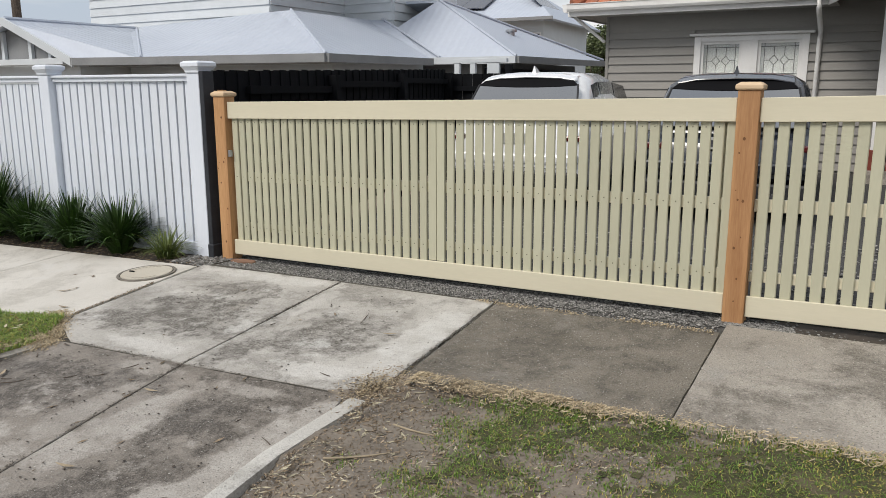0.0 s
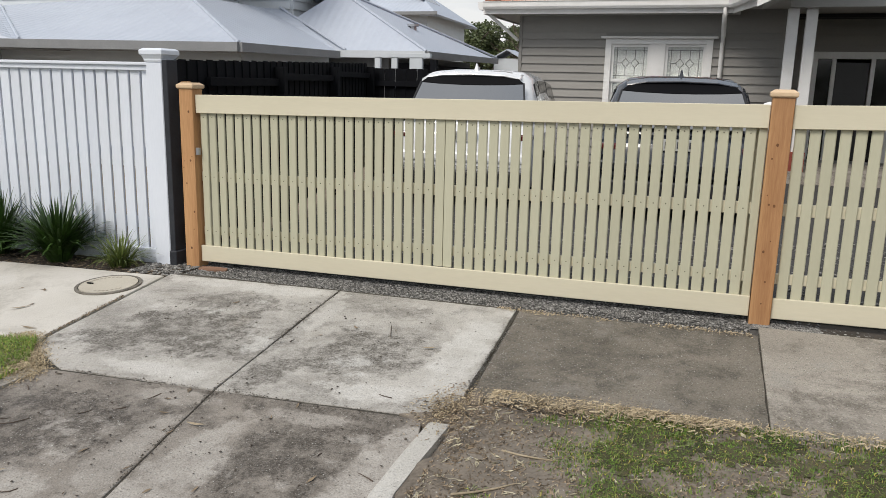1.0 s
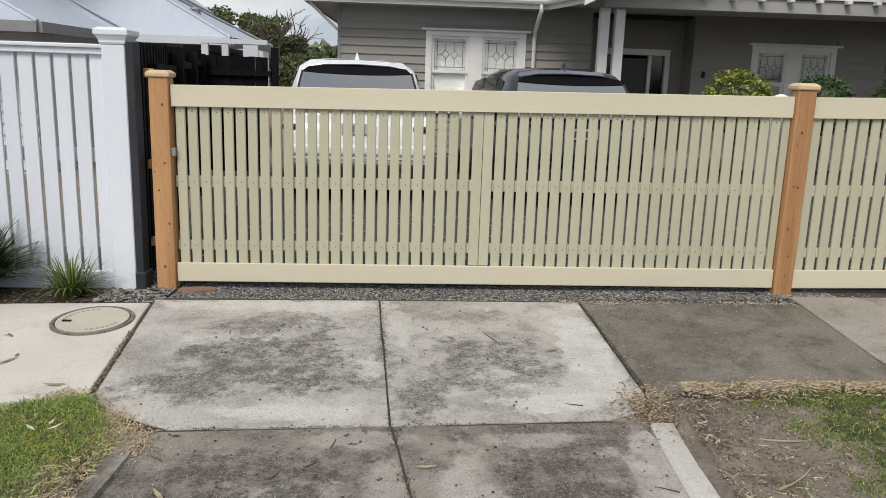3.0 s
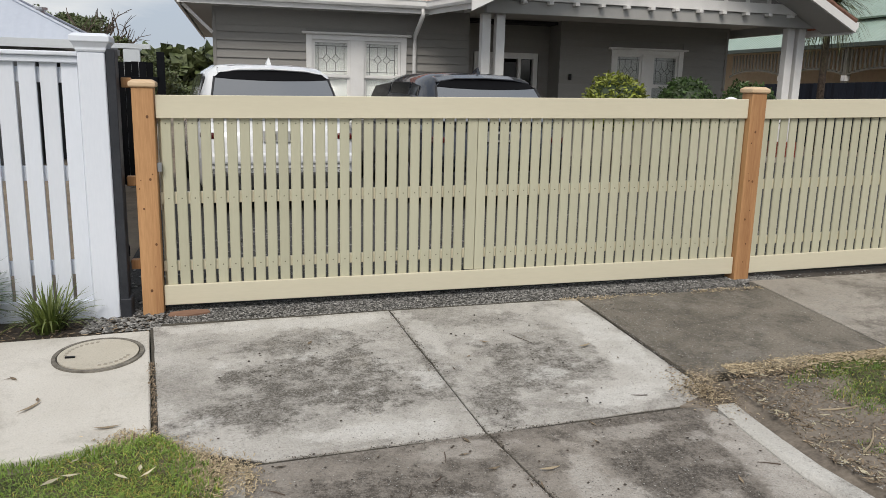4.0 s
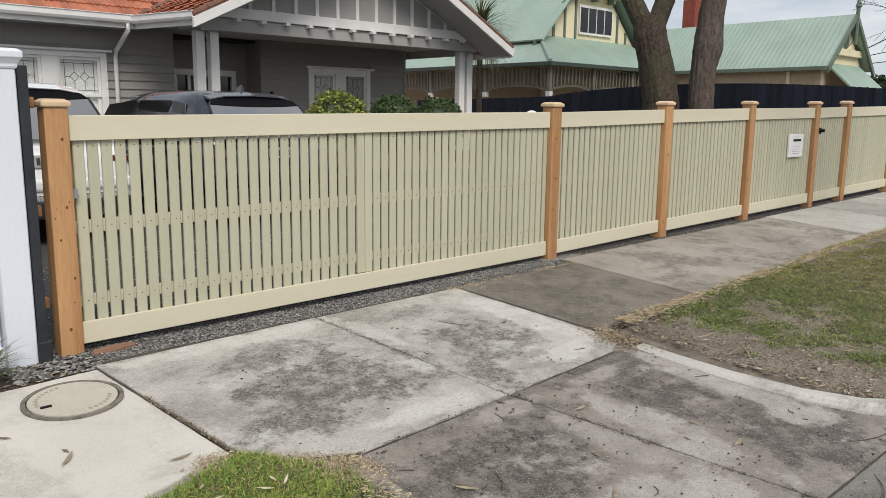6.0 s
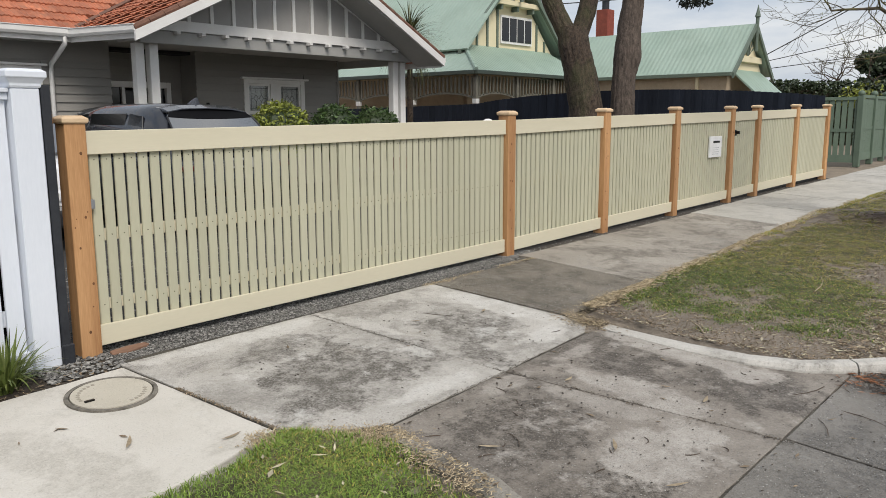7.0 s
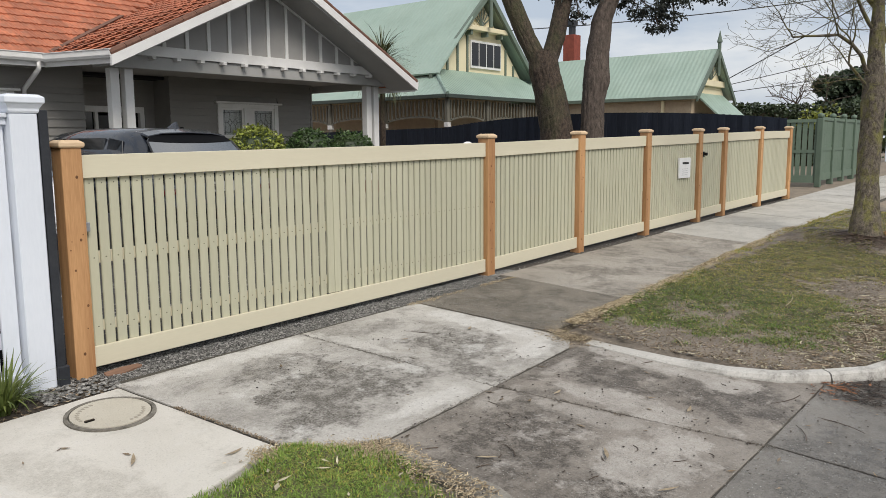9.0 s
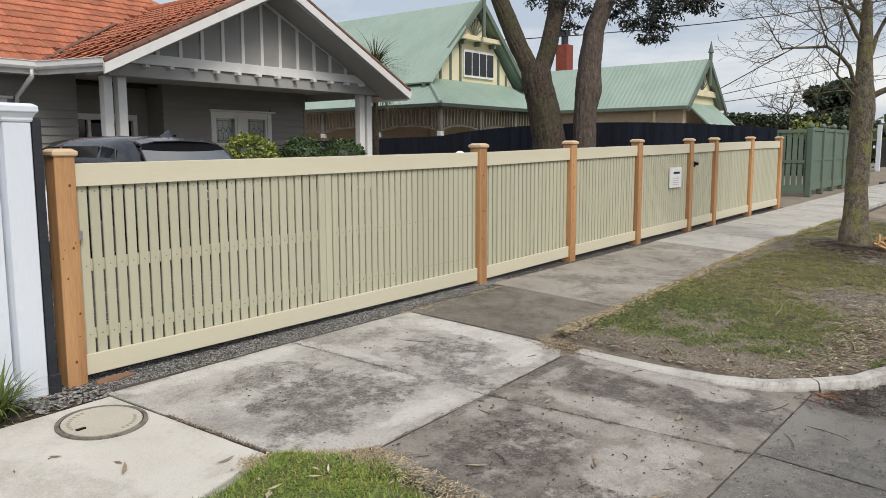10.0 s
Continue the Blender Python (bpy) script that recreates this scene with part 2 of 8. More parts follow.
green_trim = surf("dull_green_trim", (0.10, 0.135, 0.105), (0.15, 0.19, 0.15), scale=3, rough=0.55, bump=0.05)
cream_wall = surf("yellow_cream_wall", (0.70, 0.62, 0.41), (0.78, 0.70, 0.49), scale=2, rough=0.75, bump=0.05)
cream_brick = surf("cream_brick", (0.37, 0.295, 0.21), (0.47, 0.385, 0.28), scale=6, rough=0.9, bump=0.2, vary=0.12)
red_brick = surf("red_brick", (0.15, 0.032, 0.022), (0.26, 0.065, 0.042), scale=6, rough=0.9, bump=0.2, vary=0.2)
green_fence = surf("grey_green_fence_paint", (0.10, 0.145, 0.105), (0.14, 0.19, 0.14), scale=3, rough=0.6, bump=0.06, vary=0.06)
bark = surf("furrowed_bark", (0.009, 0.006, 0.0045), (0.115, 0.083, 0.06), scale=18, rough=0.95, bump=1.0, fine=45, stretch=(1, 1, 0.6), stain=(0.06, 0.075, 0.025), stain_scale=1.6, stain_amount=0.5)
bark_smooth = surf("grey_brown_bark", (0.02, 0.0145, 0.011), (0.165, 0.128, 0.104), scale=16, rough=0.9, bump=0.8, fine=50, stretch=(1, 1, 0.4), stain=(0.065, 0.05, 0.04), stain_scale=2.2, stain_amount=0.5)
bark_lichen = surf("lichen_bark", (0.018, 0.013, 0.010), (0.22, 0.185, 0.14), scale=20, rough=0.95, bump=1.0, fine=60, stretch=(1, 1, 0.6), stain=(0.20, 0.19, 0.05), stain_scale=7, stain_amount=0.85)
twig_mat = surf("twig", (0.05, 0.035, 0.025), (0.12, 0.09, 0.07), rough=0.9)


for rough_bark in (bark, bark_smooth, bark_lichen):
    for n_ in rough_bark.node_tree.nodes:
        if n_.type == "BUMP":
            n_.inputs["Distance"].default_value = 0.05


def leaf_mat(name, dark, light, rough=0.5, vary=0.25):
    m = surf(name, dark, light, scale=3, rough=rough, bump=0, vary=vary, islands=True, where="World")
    bs = m.node_tree.nodes["Principled BSDF"]
    bs.inputs["Subsurface Weight"].default_value = 0.0
    return m


leaf_dark = leaf_mat("dark_gum_leaf", (0.012, 0.016, 0.012), (0.035, 0.042, 0.03))
leaf_yellow = leaf_mat("yellow_green_leaf", (0.10, 0.13, 0.015), (0.30, 0.33, 0.06), vary=0.45)
leaf_green = leaf_mat("deep_green_leaf", (0.025, 0.055, 0.014), (0.07, 0.12, 0.03), vary=0.35)
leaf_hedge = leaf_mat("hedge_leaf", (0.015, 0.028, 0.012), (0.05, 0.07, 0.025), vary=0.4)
leaf_far = leaf_mat("far_leaf", (0.05, 0.072, 0.025), (0.135, 0.16, 0.065), vary=0.3)
leaf_conifer = leaf_mat("conifer_spray", (0.03, 0.05, 0.03), (0.085, 0.115, 0.06), vary=0.3)
leaf_spring = leaf_mat("young_leaf", (0.16, 0.17, 0.04), (0.28, 0.27, 0.08), vary=0.3)
strap_leaf = leaf_mat("strappy_leaf", (0.008, 0.028, 0.003), (0.05, 0.105, 0.014), rough=0.5, vary=0.4)
strap_pale = leaf_mat("pale_strappy_leaf", (0.04, 0.075, 0.012), (0.17, 0.20, 0.05), vary=0.3)
palm_leaf = leaf_mat("sword_leaf", (0.06, 0.075, 0.03), (0.16, 0.17, 0.07), vary=0.3)
grass_mat = leaf_mat("lawn_blade", (0.045, 0.115, 0.010), (0.19, 0.275, 0.04), rough=0.6, vary=0.4)
grass_left_mat = leaf_mat("fresh_lawn_blade", (0.055, 0.135, 0.012), (0.30, 0.40, 0.07), rough=0.6, vary=0.4)
grass_dry = leaf_mat("dull_lawn_blade", (0.25, 0.215, 0.038), (0.57, 0.47, 0.14), rough=0.7, vary=0.4)
straw_mat = leaf_mat("dry_clippings", (0.27, 0.205, 0.12), (0.56, 0.47, 0.32), rough=0.85, vary=0.35)
litter_mat = leaf_mat("dead_leaf", (0.07, 0.048, 0.03), (0.33, 0.255, 0.17), rough=0.75, vary=0.6)
litter_pale = leaf_mat("pale_dead_leaf", (0.34, 0.30, 0.2), (0.52, 0.47, 0.34), rough=0.7, vary=0.3)
chip_mat = leaf_mat("stone_chip", (0.16, 0.155, 0.145), (0.44, 0.43, 0.40), rough=0.85, vary=0.55)
stone_dark = leaf_mat("dark_stone_chip", (0.012, 0.012, 0.011), (0.33, 0.32, 0.30), rough=0.8, vary=0.75)

conc_drive = concrete("old_drive_concrete", ((0.40, 0.378, 0.342), (0.555, 0.53, 0.49)), (0.085, 0.075, 0.062), (0.66, 0.645, 0.61), (0.34, 0.32, 0.28, 1), 0.42,
                      spots=((0.95, -1.30, 0.66, 0.50, 0.95), (0.62, -1.60, 0.42, 0.26, 0.9), (0.85, -0.80, 0.50, 0.26, 0.7), (2.12, -1.28, 0.46, 0.48, 0.85), (1.72, -1.70, 0.22, 0.30, 0.8), (1.55, -1.30, 0.14, 0.55, 0.7), (2.0, -0.62, 0.40, 0.16, 0.5),
                             (0.85, -0.45, 0.85, 0.12, -0.9), (2.66, -1.1, 0.17, 0.80, -1.0), (1.15, -1.88, 0.50, 0.10, -0.8), (2.38, -1.76, 0.34, 0.12, -1.0), (1.60, -0.9, 0.1, 0.4, -0.4)), moss=(0.22, 0.18, 0.115), grains=0.6)
conc_cross = concrete("crossover_concrete", ((0.212, 0.187, 0.16), (0.325, 0.292, 0.254)), (0.062, 0.052, 0.043), (0.50, 0.47, 0.43), (0.36, 0.34, 0.3, 1), 0.75,
                      spots=((1.0, -2.5, 0.60, 0.50, 0.95), (0.8, -3.2, 0.5, 0.35, 0.85), (2.25, -2.45, 0.46, 0.36, 0.92), (2.45, -3.25, 0.5, 0.42, 0.95), (2.70, -2.62, 0.15, 0.72, -1.0), (2.66, -3.05, 0.2, 0.22, -1.0), (1.30, -3.15, 0.45, 0.28, -0.9), (1.93, -2.75, 0.17, 0.65, -0.9), (1.60, -2.7, 0.12, 0.5, -0.6), (1.45, -2.12, 0.30, 0.1, -0.6), (2.2, -2.1, 0.3, 0.08, -0.6)), damp=0.35, grains=0.65)
conc_path = concrete("dark_path_concrete", ((0.195, 0.172, 0.14), (0.295, 0.262, 0.215)), (0.085, 0.076, 0.062), (0.28, 0.26, 0.228), (0.46, 0.44, 0.40, 0), 0.75, grains=1.1, moss=(0.15, 0.125, 0.075))
conc_path_b = concrete("mid_path_concrete", ((0.36, 0.325, 0.278), (0.49, 0.448, 0.392)), (0.15, 0.133, 0.11), (0.38, 0.36, 0.325), (0.46, 0.44, 0.40, 0), 0.85, grains=1.0)
conc_pale = concrete("pale_path_concrete", ((0.53, 0.505, 0.455), (0.62, 0.595, 0.545)), (0.30, 0.285, 0.255), (0.5, 0.485, 0.45), (0.3, 0.28, 0.25, 1), 0.5)
conc_new = concrete("new_cream_concrete", ((0.57, 0.54, 0.485), (0.65, 0.62, 0.565)), (0.37, 0.345, 0.30), (0.62, 0.60, 0.56), (0.42, 0.39, 0.34, 1), 0.55, rough=0.75, grains=0.3)
conc_kerb = concrete("kerb_concrete", ((0.45, 0.43, 0.39), (0.62, 0.60, 0.56)), (0.15, 0.137, 0.12), (0.56, 0.545, 0.51), (0.3, 0.28, 0.25, 1), 0.7, grains=0.55)
conc_kerb_old = concrete("stained_kerb_concrete", ((0.27, 0.25, 0.215), (0.42, 0.395, 0.35)), (0.11, 0.098, 0.08), (0.46, 0.44, 0.40), (0.3, 0.28, 0.25, 1), 0.75, grains=0.6, moss=(0.12, 0.115, 0.05))
conc_gutter = concrete("gutter_concrete", ((0.165, 0.152, 0.135), (0.255, 0.236, 0.21)), (0.075, 0.068, 0.06), (0.33, 0.32, 0.3), (0.3, 0.28, 0.25, 1), 0.75, rough=0.6, grains=0.6, damp=0.38)
# Gravel darkened past its own grey to carry the shade behind the gate.
yard_gravel = surf("shaded_yard_gravel", (0.018, 0.017, 0.016), (0.10, 0.097, 0.093), scale=60, rough=0.9, bump=1.0, fine=120, where="World")
asphalt = surf("asphalt", (0.04, 0.04, 0.042), (0.075, 0.074, 0.073), scale=3, rough=0.85, bump=0.5, fine=120, where="World")
soil = surf("trodden_soil", (0.15, 0.118, 0.088), (0.29, 0.24, 0.185), scale=4, rough=0.95, bump=0.8, fine=55, where="World", stain=(0.33, 0.27, 0.19), stain_scale=1.5, stain_amount=0.5)
bed_soil = surf("dark_bed_soil", (0.03, 0.024, 0.018), (0.08, 0.065, 0.05), scale=8, rough=0.95, bump=0.9, fine=50, where="World")
mulch = surf("bark_mulch", (0.06, 0.04, 0.03), (0.16, 0.115, 0.085), scale=9, rough=0.95, bump=1.0, fine=40, where="World")
joint_dark = surf("joint_filler", (0.03, 0.027, 0.023), (0.10, 0.09, 0.07), scale=9, rough=0.95, bump=0.3, where="World")
turf = surf("thin_turf_soil", (0.07, 0.057, 0.045), (0.27, 0.228, 0.182), scale=5, rough=0.95, bump=1.0, fine=60, where="World", stain=(0.22, 0.195, 0.16), stain_scale=1.7, stain_amount=0.4)
grey_gravel = surf("grey_gravel", (0.02, 0.019, 0.018), (0.13, 0.126, 0.12), scale=70, rough=0.9, bump=1.0, fine=120, where="World")

glass = glass_mat("window_glass", (0.9, 0.93, 0.93))
car_glass = plain("tinted_car_glass", (0.008, 0.009, 0.010), 0.03, 0.0, 0.0, 0.5)
rear_glass = plain("reflective_rear_glass", (0.010, 0.011, 0.012), 0.03, 0.0, 0.0, 0.5)
rear_glass.node_tree.nodes["Principled BSDF"].inputs["IOR"].default_value = 4.0
reflection_black = plain("dark_glass_reflection", (0.003, 0.003, 0.004), 0.6, 0.0, 0.0, 0.1)
leadline = plain("lead_came", (0.10, 0.10, 0.10), 0.5, 0.7)
blind = surf("pale_blind", (0.60, 0.60, 0.57), (0.72, 0.72, 0.69), scale=2, rough=0.8, bump=0.05, stretch=(1, 1, 8))
dark_room = plain("dark_interior", (0.02, 0.02, 0.02), 0.9)
door_paint = plain("dark_door_paint", (0.03, 0.028, 0.028), 0.4)
car_white = plain("white_car_paint", (0.78, 0.79, 0.80), 0.25, 0.0, 1.0)
car_dark = plain("dark_blue_grey_car_paint", (0.010, 0.013, 0.021), 0.25, 0.0, 1.0)
car_black = plain("black_trim_plastic", (0.02, 0.02, 0.022), 0.45)
tyre_mat = plain("tyre_rubber", (0.02, 0.02, 0.02), 0.8)
alloy = plain("alloy_wheel", (0.5, 0.5, 0.52), 0.3, 0.9)
chrome = plain("chrome", (0.7, 0.7, 0.72), 0.12, 1.0)
red_lens = plain("red_lamp_lens", (0.09, 0.008, 0.01), 0.12, 0.0, 1.0)
plate_mat = plain("number_plate", (0.42, 0.42, 0.40), 0.5)
bar_mat = plain("printed_bar", (0.05, 0.05, 0.055), 0.6)
white_metal = plain("white_powder_coat", (0.82, 0.82, 0.82), 0.35)
black_metal = plain("black_metal", (0.015, 0.015, 0.016), 0.4, 0.6)
solar_mat = plain("solar_cell", (0.025, 0.03, 0.05), 0.15)
galv = plain("galvanised_steel", (0.42, 0.43, 0.45), 0.4, 0.8)
cable_mat = plain("black_cable", (0.02, 0.02, 0.022), 0.6)
pit_lid = concrete("pit_lid_concrete", ((0.50, 0.46, 0.38), (0.56, 0.52, 0.44)), (0.40, 0.36, 0.29), (0.58, 0.55, 0.48), (0.42, 0.39, 0.34, 1), 0.5, rough=0.8, grains=0.4)
red_wood = surf("split_timber", (0.13, 0.07, 0.045), (0.28, 0.16, 0.105), scale=8, rough=0.85, bump=0.4, stretch=(0.2, 1, 1))
cut_wood = surf("cut_sapwood", (0.45, 0.27, 0.12), (0.65, 0.45, 0.24), scale=8, rough=0.85, bump=0.4)
# Matted stems and soil; shade between the blades is put into the dark tones.
thatch = surf("lawn_thatch", (0.016, 0.019, 0.007), (0.10, 0.09, 0.04), scale=6, rough=0.95, bump=1.0, fine=70, where="World", stain=(0.12, 0.095, 0.065), stain_scale=3.0, stain_amount=0.7)

# ---- building tools ----
class Shape:
    """Collects corners and faces of one mesh."""

    def __init__(self):
        self.v, self.f = [], []

    def add(self, verts, faces):
        n = len(self.v)
        self.v += [tuple(p) for p in verts]
        self.f += [tuple(i + n for i in q) for q in faces]
        return self

    def box(self, x0, x1, y0, y1, z0, z1, rise=0.0):
        """rise: how far the box climbs from x0 to x1."""
        return self.add([(x0, y0, z0), (x1, y0, z0 + rise), (x1, y1, z0 + rise), (x0, y1, z0), (x0, y0, z1), (x1, y0, z1 + rise), (x1, y1, z1 + rise), (x0, y1, z1)],
                        [(0, 3, 2, 1), (4, 5, 6, 7), (0, 1, 5, 4), (1, 2, 6, 5), (2, 3, 7, 6), (3, 0, 4, 7)])

    def prism(self, pts, low, high):
        """A slab over a plan outline (anticlockwise); low and high are heights or functions of x, y."""
        n = len(pts)
        lo = low if callable(low) else (lambda x, y: low)
        hi = high if callable(high) else (lambda x, y: high)
        return self.add([(x, y, lo(x, y)) for x, y in pts] + [(x, y, hi(x, y)) for x, y in pts],
                        [tuple(range(n - 1, -1, -1)), tuple(range(n, 2 * n))] + [(i, (i + 1) % n, n + (i + 1) % n, n + i) for i in range(n)])

    def plate(self, pts, thick, way=None):
        """A flat plate of that thickness below a planar outline in space."""
        p = [Vector(q) for q in pts]
        nrm = Vector(way) if way else (p[1] - p[0]).cross(p[2] - p[0]).normalized()
        n = len(p)
        return self.add([q - nrm * thick for q in p] + p, [tuple(range(n - 1, -1, -1)), tuple(range(n, 2 * n))] + [(i, (i + 1) % n, n + (i + 1) % n, n + i) for i in range(n)])

    def tube(self, path, radii, n=8, caps=True):
        rings = []
        p = [Vector(q) for q in path]
        for i, q in enumerate(p):
            d = (p[min(i + 1, len(p) - 1)] - p[max(i - 1, 0)]).normalized()
            a = d.cross(Vector((0.0, 0.0, 1.0)) if abs(d.z) < 0.9 else Vector((1.0, 0.0, 0.0))).normalized()
            b = d.cross(a)
            r = radii[i] if isinstance(radii, (list, tuple)) else radii
            rings.append([q + (a * math.cos(2 * math.pi * k / n) + b * math.sin(2 * math.pi * k / n)) * r for k in range(n)])
        f = [(i * n + k, i * n + (k + 1) % n, (i + 1) * n + (k + 1) % n, (i + 1) * n + k) for i in range(len(p) - 1) for k in range(n)]
        if caps:
            f += [tuple(range(n - 1, -1, -1)), tuple((len(p) - 1) * n + k for k in range(n))]
        return self.add([v for r in rings for v in r], f)

    def disc(self, c, r, z0, z1, n=32):
        return self.prism([(c[0] + r * math.cos(2 * math.pi * k / n), c[1] + r * math.sin(2 * math.pi * k / n)) for k in range(n)], z0, z1)


def mesh_of(name, s, material, bevel=0.0, smooth=False, seg=1):
    me = bpy.data.meshes.new(name)
    me.from_pydata(s.v, [], s.f)
    if bevel:
        bm = bmesh.new()
        bm.from_mesh(me)
        bmesh.ops.recalc_face_normals(bm, faces=bm.faces)
        edges = [e for e in bm.edges if len(e.link_faces) == 2 and e.calc_face_angle(0) > 0.5]
        bmesh.ops.bevel(bm, geom=edges, offset=bevel, segments=seg, profile=0.5, affect="EDGES", clamp_overlap=True)
        bm.to_mesh(me)
        bm.free()
    if smooth:
        me.polygons.foreach_set("use_smooth", [True] * len(me.polygons))
    me.materials.append(material)
    me.update()
    return me


def thing(name, label, category, at=(0, 0, 0), group="", kind=""):
    ob = new(name)
    ob.location = at
    ob.empty_display_size = 0.1
    return tagged(ob, label, category, group, kind)


def base_of(parent):
    """Where the top of the family stands."""
    while parent.parent:
        parent = parent.parent
    return parent.location


def hang(ob, parent):
    ob.parent = parent
    ob.matrix_parent_inverse = Matrix.Identity(4)
    return ob


def part(name, s, material, parent, label="", bevel=0.0, smooth=False, kind="", seg=1):
    """One mesh under a thing or a part; the shape is given in the world's metres."""
    o = base_of(parent)
    if o.length:
        s.v = [(x - o.x, y - o.y, z - o.z) for x, y, z in s.v]
    ob = new(name, mesh_of(name, s, material, bevel, smooth, seg))
    hang(ob, parent)
    return tagged(ob, label, kind=kind)


def pieces(name, me, places, parent):
    """Alike pieces that share one mesh; places are matrices relative to the thing's base."""
    for m in places:
        ob = new(name, me)
        hang(ob, parent)
        ob.matrix_basis = m
    return parent


def single(name, s, material, label, category, bevel=0.0, smooth=False, kind="", group="", seg=1):
    return tagged(new(name, mesh_of(name, s, material, bevel, smooth, seg)), label, category, group, kind)


def ground_z(x, y):
    """The lie of the land: it climbs gently along the street and falls towards the road."""
    return 0.01 + 0.0155 * min(max(x, -12.0), 22.0) + 0.062 * min(0.0, max(y, -4.4) + 0.3)


def scatter(name, n, where, make, material, label, category, seed=1, kind="stuff"):
    """Loose stuff as one mesh. where(rng) gives a place or None, make(rng) a list of corners and faces."""
    rng = random.Random(seed)
    s = Shape()
    for _ in range(n):
        p = where(rng)
        if p is None:
            continue
        vs, fs = make(rng)
        a = rng.uniform(0, 2 * math.pi)
        c, d = math.cos(a), math.sin(a)
        s.add([(p[0] + x * c - y * d, p[1] + x * d + y * c, p[2] + z) for x, y, z in vs], fs)
    return single(name, s, material, label, category, kind=kind)


def inside(x, y, poly):
    c = False
    j = len(poly) - 1
    for i in range(len(poly)):
        if (poly[i][1] > y) != (poly[j][1] > y) and x < (poly[j][0] - poly[i][0]) * (y - poly[i][1]) / (poly[j][1] - poly[i][1]) + poly[i][0]:
            c = not c
        j = i
    return c

# ---- ground ----
KERB_R = [(2.83, -1.98), (2.82, -2.3), (2.82, -2.6), (2.87, -2.98), (2.99, -3.27), (3.21, -3.50), (3.47, -3.72), (3.95, -3.89), (5.0, -3.98), (45.0, -4.0)]
KERB_L = [(0.50, -2.10), (0.49, -2.45), (0.47, -2.78), (0.32, -3.12), (0.05, -3.42), (-0.4, -3.68), (-1.2, -3.84), (-3.0, -3.90), (-30.0, -3.90)]


def build_ground():
    xs = [-900, -200, -60, -25] + [-14 + i * 0.5 for i in range(84)] + [32, 45, 80, 250, 900]
    ys = [-900, -200, -60, -20, -11, -4.4, -3.6, -2.6, -1.6, -0.31, 0.0] + [0.5 + i for i in range(30)] + [45, 80, 250, 900]
    s = Shape()
    nx = len(xs)
    s.v = [(x, y, ground_z(x, y) - 0.06) for y in ys for x in xs]
    s.f = [(j * nx + i, j * nx + i + 1, (j + 1) * nx + i + 1, (j + 1) * nx + i) for j in range(len(ys) - 1) for i in range(nx - 1)]
    single("ground", s, soil, "bare brown trodden soil under everything", "ground", kind="structure")


build_ground()

road_s = Shape()
for xa, xb in ((-200, -60), (-60, -10), (-10, 22), (22, 60), (60, 200)):
    road_s.prism([(xa, -60), (xb, -60), (xb, -4.62), (xa, -4.62)], -0.6, lambda x, y: max(ground_z(x, -4.4), ground_z(x, y)) - 0.02)
single("road", road_s, asphalt, "dark grey asphalt suburban road", "road", kind="structure")

yard = Shape().prism([(-0.33, 0.10), (14.7, 0.10), (14.7, 8.6), (-0.33, 13)], lambda x, y: ground_z(x, y) - 0.1, lambda x, y: ground_z(x, y) - 0.005)
single("gravel_yard", yard, yard_gravel, "grey gravel front yard and parking area", "gravel", kind="structure")


def ragged(pts, seed, amount=0.004, step=0.11):
    """An outline with worn, uneven edges."""
    out = []
    for (ax, ay), (bx, by) in zip(pts, pts[1:] + pts[:1]):
        d = math.hypot(bx - ax, by - ay)
        k = max(1, int(d / step)) if d < 6 else 1
        for i in range(k):
            x, y = ax + (bx - ax) * i / k, ay + (by - ay) * i / k
            w = amount * (noise.noise((x * 7, y * 7, seed)) + 0.8 * noise.noise((x * 19, y * 19, seed + 5)))
            out.append((x - (by - ay) / d * w, y + (bx - ax) / d * w))
    return out


def slab(parent, name, pts, material, lift=0.0, bevel=0.004, label=""):
    pts = ragged(pts, pts[0][0] * 3.1)
    s = Shape().prism(pts, lambda x, y: ground_z(x, y) - 0.12, lambda x, y: ground_z(x, y) + lift)
    part(name, s, material, parent, label, bevel=bevel, seg=2)


filler = Shape().prism([(0.0, -0.30), (2.78, -0.30), (2.82, -1.9), (2.7, -2.0), (3.1, -3.5), (0.0, -3.62), (0.46, -2.1), (0.16, -1.70)], lambda x, y: ground_z(x, y) - 0.1, lambda x, y: ground_z(x, y) - 0.007)
single("joint_bed", filler, joint_dark, "dark gritty filler between driveway slabs", "joint filler", kind="structure")
filler2 = Shape().prism([(2.84, -1.6), (27.0, -1.42), (27.0, -0.18), (4.25, -0.18), (4.23, -0.34), (2.78, -0.34)], lambda x, y: ground_z(x, y) - 0.1, lambda x, y: ground_z(x, y) - 0.007)
single("joint_bed", filler2, joint_dark, "dark gritty filler between footpath slabs", "joint filler", kind="structure")

drive = thing("driveway", "stained old concrete driveway of four slabs", "driveway", (1.5, -2, 0), kind="structure")
slab(drive, "slab", [(0.025, -0.36), (0.17, -1.68), (0.30, -1.87), (0.62, -2.03), (1.588, -1.990), (1.452, -0.335)], conc_drive, 0.002)
slab(drive, "slab", [(1.462, -0.335), (1.598, -1.990), (2.62, -1.925), (2.78, -1.84), (2.83, -1.66), (2.755, -0.335)], conc_drive, 0.0)
slab(drive, "slab", [(0.505, -2.06), (0.49, -2.75), (0.36, -3.1), (0.06, -3.4), (-0.25, -3.515), (1.868, -3.515), (1.592, -2.0)], conc_cross, 0.0)
